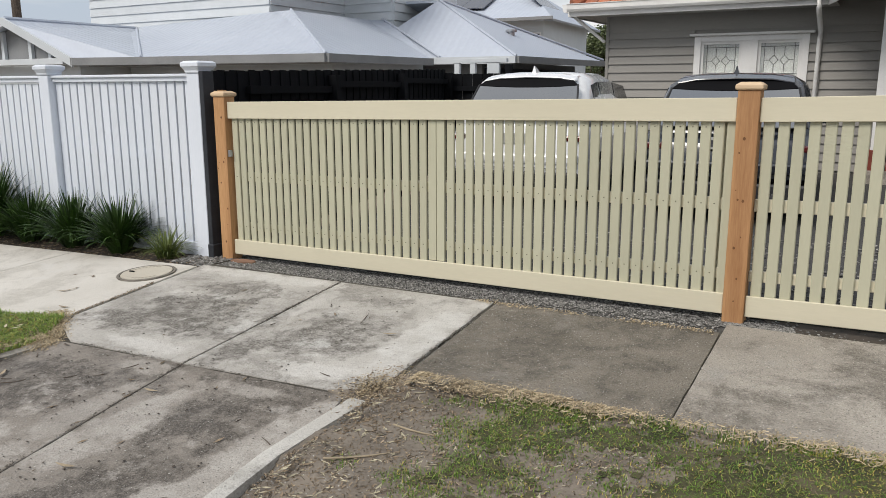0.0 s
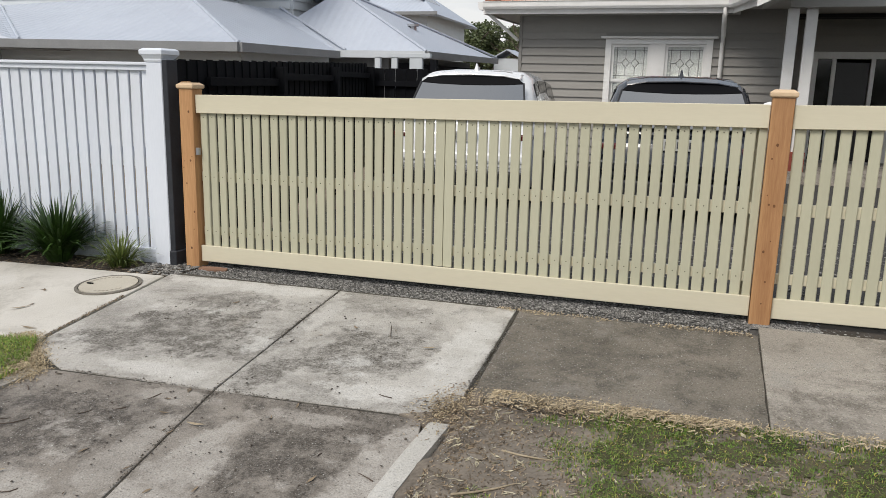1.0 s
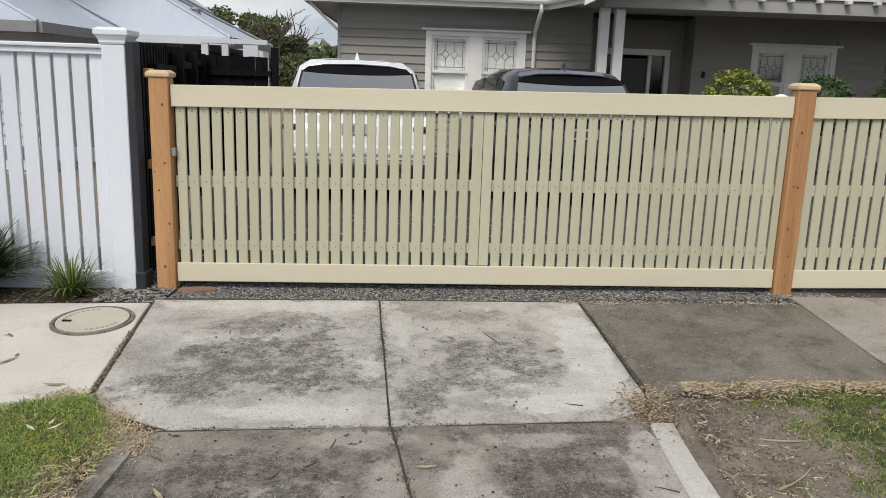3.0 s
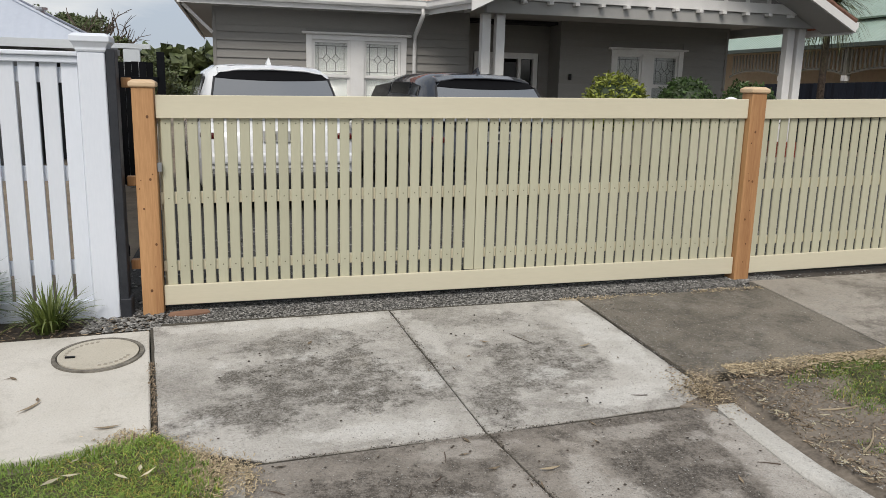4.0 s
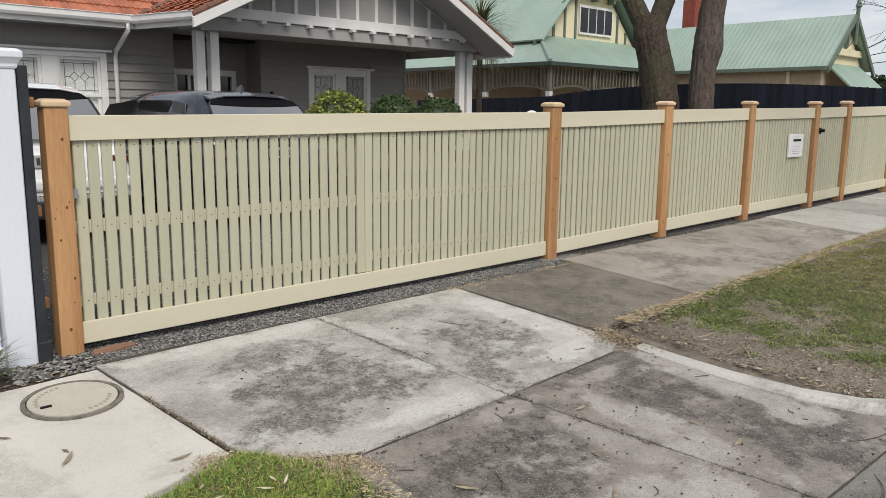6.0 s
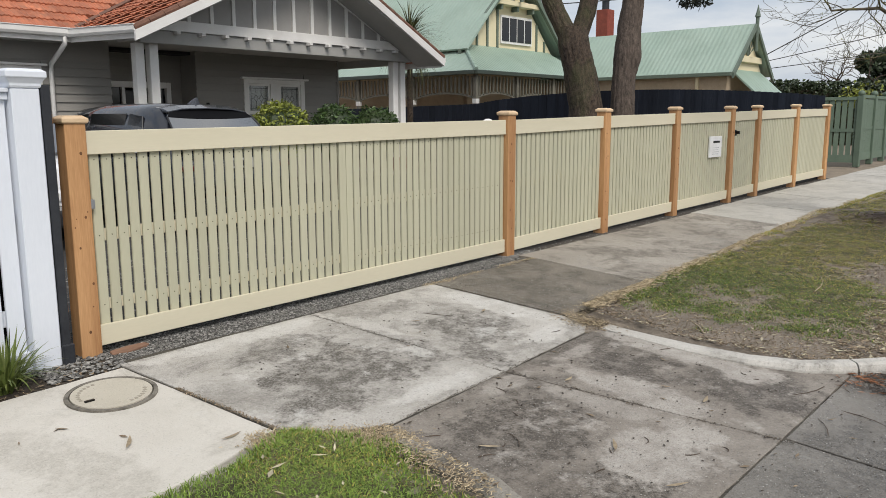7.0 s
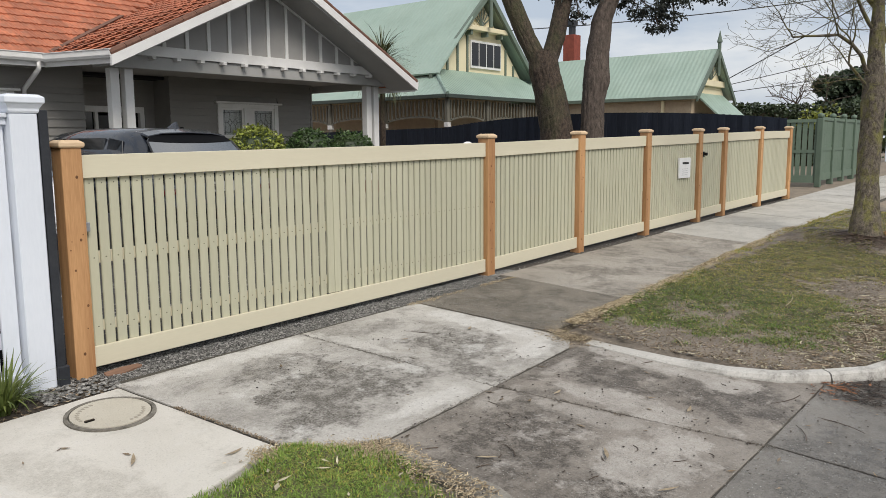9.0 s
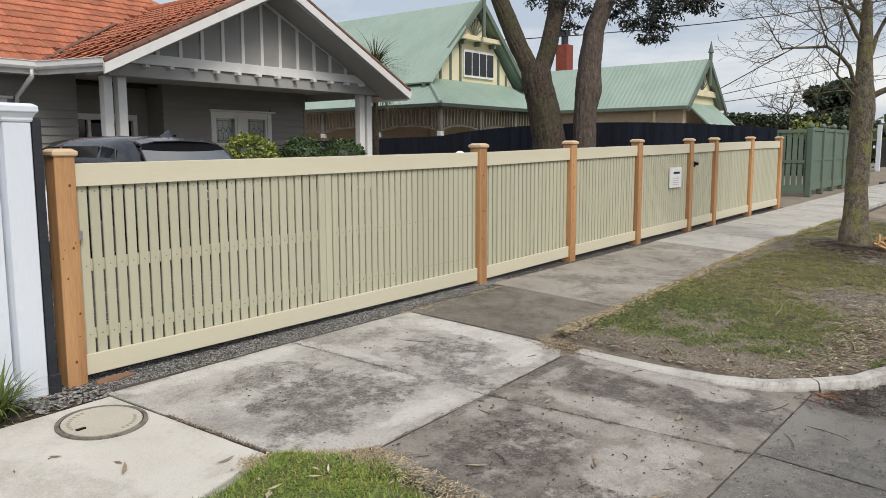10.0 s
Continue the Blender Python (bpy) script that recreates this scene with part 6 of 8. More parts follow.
def fret_bay(p, q, with_post):
    """A bay of veranda fretwork: slats over a shallow arch between two posts."""
    d = Vector((q[0] - p[0], q[1] - p[1], 0))
    L = d.length
    d.normalize()
    n = Vector((-d.y, d.x, 0)) * 0.02

    def bar(u0, z0, u1, z1, th):
        a, b = Vector((p[0], p[1], 0)) + d * u0, Vector((p[0], p[1], 0)) + d * u1
        w = Vector((d.x * (-(z1 - z0)), d.y * (-(z1 - z0)), u1 - u0)).normalized() * th
        return Shape().add([tuple(a - n - w + Vector((0, 0, z0))), tuple(b - n - w + Vector((0, 0, z1))), tuple(b - n + w + Vector((0, 0, z1))), tuple(a - n + w + Vector((0, 0, z0))),
                            tuple(a + n - w + Vector((0, 0, z0))), tuple(b + n - w + Vector((0, 0, z1))), tuple(b + n + w + Vector((0, 0, z1))), tuple(a + n + w + Vector((0, 0, z0)))],
                           [(0, 1, 2, 3), (7, 6, 5, 4), (0, 4, 5, 1), (1, 5, 6, 2), (2, 6, 7, 3), (3, 7, 4, 0)])
    top_, bot = [], []
    for k in range(13):
        u, z = L * k / 12, 2.16 + 0.19 * math.sin(math.pi * k / 12) ** 0.7
        q_ = Vector((p[0], p[1], 0)) + d * u
        top_.append((q_, z + 0.03))
        bot.append((q_, z - 0.03))
    arch = Shape()
    ring_ = []
    for q_, z in top_ + bot[::-1]:
        ring_.append(q_ + Vector((0, 0, z)))
    m_ = len(ring_)
    arch.v = [tuple(v - n) for v in ring_] + [tuple(v + n) for v in ring_]
    arch.f = [(k, k + 1, m_ - 2 - k, m_ - 1 - k) for k in range(12)] + [(m_ + m_ - 1 - k, m_ + m_ - 2 - k, m_ + k + 1, m_ + k) for k in range(12)]
    arch.f += [(k, m_ + k, m_ + (k + 1) % m_, (k + 1) % m_) for k in range(m_)]
    part("fret_arch", arch, fret_paint, gh_)
    k = 0
    m = int(L / 0.16)
    for i in range(1, m):
        u = L * i / m
        z = 2.16 + 0.19 * math.sin(math.pi * i / m) ** 0.7
        part("fret_slat", bar(u, z, u, 2.84, 0.025), fret_paint, gh_)
    if not with_post:
        return
    post = Shape().box(p[0] - 0.06, p[0] + 0.06, p[1] - 0.06, p[1] + 0.06, 0.2, 2.88)
    part("veranda_post", post, fret_paint, gh_, bevel=0.01)
    part("post_collar", Shape().box(p[0] - 0.075, p[0] + 0.075, p[1] - 0.075, p[1] + 0.075, 2.02, 2.16), white_trim, gh_, "pale post collar")


for k in range(3):
    fret_bay((16.12 + k * 2.05, 10.36), (16.12 + (k + 1) * 2.05, 10.36), True)
for k in range(3):
    fret_bay((16.12, 10.36 + k * 2.6), (16.12, 10.36 + (k + 1) * 2.6), k > 0)
ch = part("chimney", Shape().box(27.5, 28.05, 12.55, 13.1, 3.2, 6.1), red_brick, gh_, "red brick chimney", bevel=0.01)
part("chimney_pot", Shape().tube([(27.78, 12.82, 6.1), (27.78, 12.82, 6.5)], 0.15, 12).tube([(27.78, 12.82, 6.5), (27.78, 12.82, 6.7)], 0.24, 12), steel_dark, ch, "metal chimney cowl")
part("rear_roof", Shape().plate([(22.3, 12.9, 3.0), (30, 12.9, 3.0), (30, 16.5, 4.9), (22.3, 16.5, 4.9)], 0.05), green_roof_x, gh_)

gh_.location = (20.3, 14.0, 0.08)

# ---- dark side fence of the front yard ----
sf = thing("side_fence", "dark navy timber paling side fence", "fence", (14.86, 0.1, 0.2), kind="structure")
pal2 = mesh_of("paling", Shape().box(-0.009, 0.009, -0.07, 0.07, -0.3, 1.72), navy_timber)


def side_top(y):
    """The fence's top swells towards the trees and sinks again behind them."""
    return -0.06 + 0.24 * math.sin(math.pi * min(1, max(0, y / 9.0))) ** 0.8 - 0.015 * max(0, y - 8)


pieces("paling", pal2, [pose(0.0 + 0.012 * (k % 2), 0.06 + k * 0.128, side_top(0.1 + k * 0.128)) for k in range(112)], sf)
part("rail", Shape().box(14.88, 14.93, 0.2, 14.3, 0.6, 0.68), navy_timber, sf)
part("rail", Shape().box(14.88, 14.93, 0.2, 14.3, 1.4, 1.48), navy_timber, sf)

# ---- grey-green fence further along ----
GF = [(17.6, 0.75), (18.9, 0.42)]
gf = thing("green_picket_fence", "grey-green painted picket fence with round-topped posts", "fence", (18.9, 0.42, 0.3))


def green_run(p, q, solid, posts):
    d = Vector((q[0] - p[0], q[1] - p[1], 0))
    L = d.length
    d.normalize()
    ang = math.degrees(math.atan2(d.y, d.x))
    n = int(L / (0.098 if solid else 0.135))
    me = mesh_of("picket", Shape().box(-0.047 if solid else -0.054, 0.047 if solid else 0.054, -0.012, 0.012, 0.12, 1.58), green_fence)
    ms = []
    for i in range(n):
        c = Vector((p[0], p[1], 0)) + d * (L * (i + 0.5) / n)
        ms.append(Matrix.Translation((c.x - gf.location.x, c.y - gf.location.y, ground_z(c.x, c.y) - gf.location.z)) @ pose(0, 0, 0, 0, 0, ang))
    pieces("picket", me, ms, gf)
    g = ground_z((p[0] + q[0]) / 2, 0.5)
    for z0, z1, t in ((1.56, 1.64, 0.04), (0.06, 0.24, 0.03), (0.8, 0.88, 0.028)):
        nn = Vector((-d.y, d.x, 0)) * t
        if z0 == 0.8:
            nn = nn
        s = Shape().prism([(p[0] - nn.x, p[1] - nn.y), (q[0] - nn.x, q[1] - nn.y), (q[0] + nn.x, q[1] + nn.y), (p[0] + nn.x, p[1] + nn.y)], g + z0, g + z1)
        part("rail", s, green_fence, gf)
    for u in posts:
        c = Vector((p[0], p[1], 0)) + d * (L * u)
        g2_ = ground_z(c.x, c.y)
        part("post", Shape().box(c.x - 0.07, c.x + 0.07, c.y - 0.07, c.y + 0.07, g2_ - 0.05, g2_ + 1.66), green_fence, gf, bevel=0.01)
        part("post_top", Shape().tube([(c.x, c.y, g2_ + 1.66), (c.x, c.y, g2_ + 1.70), (c.x, c.y, g2_ + 1.76), (c.x, c.y, g2_ + 1.79)], [0.05, 0.085, 0.07, 0.01], 12), green_fence, gf, "rounded post top", smooth=True)


green_run((18.55, 1.9), (18.9, 0.42), False, (1.0,))
green_run((18.9, 0.42), (27.0, 0.55), True, (0.16, 0.32, 0.48, 0.64, 0.8, 0.99))

# ---- trees and shrubs ----
def leaf_quad(s, c, size, rng, droop=0.0, slim=0.42):
    """One folded leaf."""
    a = Vector((rng.gauss(0, 1), rng.gauss(0, 1), rng.gauss(0, 0.7) - droop)).normalized()
    b = a.cross(Vector((rng.gauss(0, 1), rng.gauss(0, 1), rng.gauss(0, 1)))).normalized()
    n = a.cross(b) * size * 0.12
    L, W = a * size, b * size * slim * 0.5
    s.add([c, c + L * 0.5 + W + n, c + L, c + L * 0.5 - W + n, c + L * 0.5], [(0, 4, 1), (4, 2, 1), (0, 3, 4), (3, 2, 4)])


def limb(s, rng, p, d, r, length, depth, tips, wander=0.25, shrink=0.72, kids=(2, 3), minr=0.004, lift=0.05, spread=0.6):
    pts, rad = [p.copy()], [r]
    n = 4 if depth else 3
    q, v = p.copy(), d.normalized()
    for i in range(n):
        v = (v + Vector((rng.gauss(0, wander), rng.gauss(0, wander), rng.gauss(0, wander * 0.6) + lift)) * 0.5).normalized()
        q = q + v * (length / n)
        pts.append(q.copy())
        rad.append(max(minr, r * (1 - (1 - shrink) * (i + 1) / n)))
    s.tube(pts, rad, 9 if r > 0.08 else 5 if r > 0.015 else 3, caps=False)
    if depth <= 0:
        tips.append((q, v))
        return
    for k in range(rng.randint(*kids)):
        w = (v + Vector((rng.gauss(0, spread), rng.gauss(0, spread), rng.gauss(0.1, spread * 0.7)))).normalized()
        st = pts[-1] if k == 0 else pts[rng.randint(2, n)]
        limb(s, rng, st, w, rad[-1] * (0.95 if k == 0 else 0.7), length * rng.uniform(0.62, 0.85), depth - 1, tips, wander, shrink, kids, minr, lift, spread)


def rough_trunk(s, path, radii, seed, n=80, step=0.035, furrow=0.06, flutes=17):
    """A trunk with furrows and swellings along a path."""
    p = [Vector(q) for q in path]
    rings = []
    for i in range(len(p) - 1):
        k = max(2, int((p[i + 1] - p[i]).length / step))
        for m in range(k):
            f = m / k
            g = f * f * (3 - 2 * f)
            rings.append((p[i].lerp(p[i + 1], f), radii[i] + (radii[i + 1] - radii[i]) * g))
    rings.append((p[-1], radii[-1]))
    base = len(s.v)
    for c, r in rings:
        for k in range(n):
            a = 2 * math.pi * k / n
            ux, uy = math.cos(a), math.sin(a)
            w = noise.noise((ux * flutes * 0.5 + seed, uy * flutes * 0.5, c.z * 1.6)) * 0.6 + noise.noise((ux * flutes + seed, uy * flutes, c.z * 5.0)) * 0.5
            b = noise.noise((ux * 1.1 + seed, uy * 1.1, c.z * 1.1)) * 0.09
            s.v.append((c.x + ux * r * (1 + b + furrow * 2 * w), c.y + uy * r * (1 + b + furrow * 2 * w), c.z))
    s.f += [(base + i * n + k, base + i * n + (k + 1) % n, base + (i + 1) * n + (k + 1) % n, base + (i + 1) * n + k) for i in range(len(rings) - 1) for k in range(n)]


def gum(base, label, bark_m, seed, stems, boughs, sprays, high):
    """stems: thick rough parts; boughs: limbs that branch out; sprays: places of hanging foliage fed by a thin branch."""
    rng = random.Random(seed)
    t = thing("tree", label, "tree", base)
    s = Shape()
    tips = []
    for pth, rad in stems:
        rough_trunk(s, pth, rad, seed)
    for st, way, r, ln, dp in boughs:
        limb(s, rng, Vector(st), Vector(way), r, ln, dp, tips, wander=0.28, spread=0.55, lift=0.12)
    part("trunk", s, bark_m, t, smooth=True)
    c = Shape()
    tw = Shape()
    for q, v in tips:
        if q.z < high:
            continue
        for _ in range(22):
            leaf_quad(c, q + Vector((rng.gauss(0, 0.22), rng.gauss(0, 0.22), rng.gauss(0, 0.16))), rng.uniform(0.08, 0.15), rng, 0.5)
    for src, dst, n, size in sprays:
        a, b = Vector(src), Vector(dst)
        mid = a.lerp(b, 0.5) + Vector((rng.gauss(0, 0.06), rng.gauss(0, 0.06), 0.12))
        tw.tube([tuple(a), tuple(mid), tuple(b)], [0.035, 0.022, 0.008], 6, caps=False)
        for k in range(9):
            e = b + Vector((rng.gauss(0, size), rng.gauss(0, size), rng.gauss(0, size * 0.6)))
            tw.tube([tuple(mid.lerp(b, rng.random())), tuple(e)], [0.008, 0.003], 4, caps=False)
            for _ in range(n // 9):
                leaf_quad(c, e + Vector((rng.gauss(0, size * 0.38), rng.gauss(0, size * 0.38), rng.gauss(0, size * 0.3))), rng.uniform(0.07, 0.13), rng, 0.6)
    part("branchlets", tw, twig_mat, t)
    part("crown", c, leaf_dark, t, "dark drooping foliage")


gum((13.1, 4.5, 0.1), "tall gum tree with a thick furrowed trunk forking low", bark, 11,
    [([(13.1, 4.5, 0.1), (13.1, 4.5, 0.7), (13.1, 4.52, 1.7), (13.05, 4.64, 2.4), (13.02, 4.80, 3.0), (13.04, 4.86, 3.4)], [0.50, 0.42, 0.365, 0.34, 0.345, 0.33]),
     ([(13.0, 4.86, 3.1), (12.86, 5.2, 3.8), (12.70, 5.6, 4.8), (12.62, 5.8, 5.8)], [0.25, 0.22, 0.20, 0.17]),
     ([(13.1, 4.8, 3.1), (13.30, 4.68, 3.7), (13.46, 4.60, 4.5), (13.52, 4.5, 5.6)], [0.22, 0.20, 0.18, 0.15])],
    [((12.75, 5.6, 5.7), (-0.2, 0.2, 1.0), 0.16, 1.8, 4), ((13.62, 4.35, 5.5), (0.2, -0.1, 1.0), 0.14, 1.7, 4), ((12.8, 5.5, 5.3), (-0.8, 0.3, 0.6), 0.09, 1.5, 4)],
    [((13.62, 4.36, 5.0), (13.72, 4.26, 4.55), 320, 0.17), ((13.6, 4.38, 5.1), (13.45, 4.62, 4.7), 260, 0.16), ((13.6, 4.38, 4.9), (13.66, 4.32, 4.25), 120, 0.12), ((13.3, 4.75, 5.2), (13.25, 4.85, 4.9), 200, 0.16)], 4.9)
gum((13.6, 3.89, 0.12), "grey-brown gum tree with a lumpy trunk and dark hanging foliage", bark_smooth, 23,
    [([(13.6, 3.89, 0.12), (13.6, 3.89, 0.7), (13.6, 3.89, 1.7), (13.64, 3.9, 2.3), (13.74, 3.88, 2.75), (13.84, 3.92, 3.4), (13.96, 3.9, 4.1), (14.2, 3.74, 4.8), (14.35, 3.6, 5.5)], [0.34, 0.29, 0.255, 0.25, 0.285, 0.245, 0.22, 0.22, 0.17])],
    [((14.35, 3.6, 5.4), (0.1, -0.1, 1.0), 0.15, 1.8, 4), ((14.25, 3.7, 4.9), (0.5, -0.7, 0.75), 0.10, 1.6, 4), ((14.3, 3.65, 5.2), (-0.4, 0.4, 0.9), 0.1, 1.5, 4)],
    [((14.22, 3.72, 4.75), (14.45, 3.35, 4.5), 420, 0.2), ((14.3, 3.6, 4.85), (14.72, 3.0, 4.3), 460, 0.19), ((14.4, 3.5, 5.0), (15.0, 2.66, 4.55), 480, 0.21), ((14.72, 3.0, 4.35), (14.76, 2.92, 3.95), 240, 0.14),
     ((14.8, 2.9, 4.9), (15.35, 2.25, 4.75), 380, 0.2), ((15.2, 2.4, 4.85), (15.65, 1.95, 4.75), 240, 0.17), ((14.3, 3.7, 5.0), (14.6, 3.2, 4.8), 360, 0.2), ((14.6, 3.3, 5.1), (15.1, 2.6, 4.95), 420, 0.24), ((15.0, 2.7, 4.5), (15.02, 2.65, 4.2), 160, 0.13)], 5.0)

# street tree, nearly bare
rng = random.Random(5)
st = thing("street_tree", "nearly bare street tree with lichened bark on a mulch mound", "tree", (9.3, -2.54, 0.1))
s = Shape()
tips = []
g0 = ground_z(9.3, -2.54) + 0.05
rough_trunk(s, [(9.3, -2.54, g0), (9.31, -2.535, g0 + 0.2), (9.36, -2.52, g0 + 0.5), (9.44, -2.49, 0.95), (9.54, -2.48, 1.6), (9.6, -2.48, 1.95), (9.68, -2.45, 2.6), (9.78, -2.42, 3.4)], [0.27, 0.195, 0.155, 0.138, 0.135, 0.15, 0.095, 0.07], 3, n=40, furrow=0.055)
for stt, way, r, ln, dp in (((9.6, -2.47, 2.0), (-0.35, 0.8, 0.95), 0.035, 0.6, 5), ((9.62, -2.47, 2.2), (-0.5, 0.55, 1.0), 0.045, 0.9, 5), ((9.66, -2.46, 2.5), (0.3, -0.5, 0.9), 0.05, 0.9, 5), ((9.7, -2.44, 2.8), (-0.55, 0.6, 0.7), 0.04, 0.8, 5),
                             ((9.74, -2.43, 3.1), (0.4, 0.4, 0.9), 0.04, 0.8, 5), ((9.78, -2.42, 3.4), (0.1, 0.0, 1.0), 0.07, 1.0, 5), ((9.62, -2.5, 2.1), (0.55, -0.75, 0.5), 0.06, 0.8, 4), ((9.76, -2.42, 3.2), (-0.5, 0.9, 0.5), 0.035, 0.9, 5)):
    limb(s, rng, Vector(stt), Vector(way), r * 0.75, ln, dp, tips, wander=0.3, shrink=0.62, kids=(3, 3), minr=0.0025, spread=0.6, lift=0.03)
part("trunk", s, bark_lichen, st, smooth=True)
c = Shape()
for q, v in tips[::4]:
    for _ in range(2):
        leaf_quad(c, q + Vector((rng.gauss(0, 0.05), rng.gauss(0, 0.05), rng.gauss(0, 0.05))), rng.uniform(0.015, 0.03), rng)
part("young_leaves", c, leaf_spring, st, "sparse young leaves")


def far_tree(name, x, y, z, h, r, label, mat, n, seed, size, bare=0.0, squash=0.8, trunk_h=0.35, grp=""):
    rng = random.Random(seed)
    t = thing(name, label, "tree", (x, y, z), group=grp)
    s = Shape()
    tips = []
    s.tube([(x, y, z), (x + 0.05, y, z + h * trunk_h * 0.5), (x, y, z + h * trunk_h)], [0.05 * r + 0.05, 0.04 * r + 0.04, 0.035 * r + 0.03], 8, caps=False)
    for k in range(5):
        a = rng.uniform(0, 6.28)
        limb(s, rng, Vector((x, y, z + h * trunk_h)), Vector((math.cos(a) * 0.6, math.sin(a) * 0.6, 0.9)), 0.03 * r + 0.02, h * 0.27, 3 if bare else 2, tips, wander=0.3, kids=(2, 3), minr=0.012 if bare else 0.008, spread=0.55)
    part("trunk", s, twig_mat, t)
    if mat:
        c = Shape()
        lobes = [(Vector((x + rng.gauss(0, r * 0.42), y + rng.gauss(0, r * 0.42), z + h * 0.66 + rng.gauss(0, h * 0.13))), r * rng.uniform(0.28, 0.55)) for _ in range(14)]
        for _ in range(n):
            cc, rr = rng.choice(lobes)
            u = Vector((rng.gauss(0, 1), rng.gauss(0, 1), rng.gauss(0, 1))).normalized() * rr * rng.uniform(0.6, 1.05)
            u.z *= squash
            leaf_quad(c, cc + u, size * rng.uniform(0.7, 1.3), rng, slim=0.8)
        part("crown", c, mat, t)


far_tree("distant_tree", -9.6, 39.0, 0, 5.3, 1.9, "leafy green tree behind the houses", leaf_far, 9000, 31, 0.17)
far_tree("distant_tree", -7.6, 38.5, 0, 4.6, 1.5, "leafy green tree behind the houses", leaf_far, 8000, 32, 0.17)
far_tree("distant_tree", -5.9, 41.0, 0, 4.5, 1.3, "leafy green tree behind the houses", leaf_far, 7000, 38, 0.17)
far_tree("bare_tree", -5.6, 36.5, 0, 4.9, 2.0, "bare winter tree behind the houses", None, 0, 33, 0.3, bare=1)
far_tree("bare_tree", -6.4, 40.0, 0, 5.2, 2.0, "bare winter tree behind the houses", None, 0, 36, 0.3, bare=1)
far_tree("distant_tree", -2.2, 24.0, 0, 2.5, 1.2, "low dense shrub tree beyond the driveway", leaf_far, 7000, 34, 0.11, trunk_h=0.2)
far_tree("conifer", 44.4, 5.1, 0.3, 4.7, 1.6, "dense dark green conifer behind the hedge", leaf_conifer, 9000, 41, 0.28, squash=1.0, trunk_h=0.25)
far_tree("bare_tree", 43.6, 7.2, 0.3, 5.0, 1.4, "bare winter tree beyond the hedge", None, 0, 42, 0.2, bare=1)
far_tree("bare_tree", 47.0, 16.0, 0.3, 4.8, 2.2, "bare winter tree beyond the hedge", None, 0, 43, 0.2, bare=1)

# hedge beyond the green fence
rng = random.Random(8)
hs = Shape()
for _ in range(15000):
    u = rng.random()
    hx, hy = 32.0 + u * 4.3 + rng.uniform(-0.5, 0.5), 7.8 - u * 5.2 + rng.uniform(-0.5, 0.5)
    hz = rng.uniform(0.4, 2.95) + 0.12 * noise.noise((hx * 0.9, 3.0, 1.0))
    leaf_quad(hs, Vector((hx, hy, hz)), rng.uniform(0.1, 0.2), rng, slim=0.8)
hd = thing("hedge", "dark clipped hedge beyond the green fence", "hedge", (34, 5.2, 0.3))
part("leaves", hs, leaf_hedge, hd)
part("stems", Shape().prism([(31.9, 7.6), (36.1, 2.6), (36.4, 2.8), (32.2, 7.8)], 0.3, 2.6), bark, hd)
ys = Shape()
for _ in range(420):
    v = Vector((rng.gauss(0, 0.4), rng.gauss(0, 0.35), abs(rng.gauss(0, 0.35))))
    leaf_quad(ys, Vector((31.6, 3.6, 1.9)) + v, rng.uniform(0.1, 0.2), rng, slim=0.7)
sh = thing("shrub", "yellow-green shrub leaning over the green fence", "shrub", (31.6, 3.6, 0.3))
part("leaves", ys, leaf_yellow, sh)
part("stem", Shape().tube([(31.6, 3.6, 0.3), (31.6, 3.6, 2.2)], 0.05, 6), twig_mat, sh)


def round_bush(x, y, top, r, mat, label, seed, n=2600, size=0.075):
    rng = random.Random(seed)
    z = ground_z(x, y)
    t = thing("bush", label, "bush", (x, y, z), group="clipped bushes in the front yard")
    c = Shape()
    h = top - z
    for _ in range(n):
        a, b = rng.uniform(0, 2 * math.pi), math.acos(rng.uniform(-0.75, 1))
        w = r * (0.86 + 0.16 * noise.noise((3 * math.cos(a) * math.sin(b) + seed, 3 * math.sin(a) * math.sin(b), 3 * math.cos(b)))) * rng.uniform(0.82, 1.03)
        p = Vector((x + w * math.sin(b) * math.cos(a), y + w * math.sin(b) * math.sin(a), top - r + w * math.cos(b)))
        leaf_quad(c, p, size * rng.uniform(0.7, 1.3), rng, slim=0.55)
    part("leaves", c, mat, t)
    s = Shape()
    for k in range(7):
        a = k * 0.9
        s.tube([(x, y, z - 0.02), (x + 0.12 * math.cos(a), y + 0.12 * math.sin(a), z + h * 0.4), (x + 0.4 * r * math.cos(a), y + 0.4 * r * math.sin(a), top - r * 0.6)], [0.03, 0.02, 0.008], 5)
    part("stems", s, twig_mat, t)
    # Solid dark green core fills the bush behind its shell of leaves.
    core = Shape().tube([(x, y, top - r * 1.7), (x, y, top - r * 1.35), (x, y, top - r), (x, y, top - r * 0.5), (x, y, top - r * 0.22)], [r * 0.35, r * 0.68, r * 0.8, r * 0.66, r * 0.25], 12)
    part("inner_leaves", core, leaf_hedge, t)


round_bush(6.55, 6.75, 1.80, 0.58, leaf_yellow, "rounded yellow-green clipped bush in the front yard", 1, 3400)
round_bush(7.95, 6.95, 1.77, 0.57, leaf_green, "rounded dark green clipped bush in the front yard", 2)
round_bush(9.55, 7.45, 1.75, 0.60, leaf_green, "rounded dark green clipped bush beside the porch", 3)


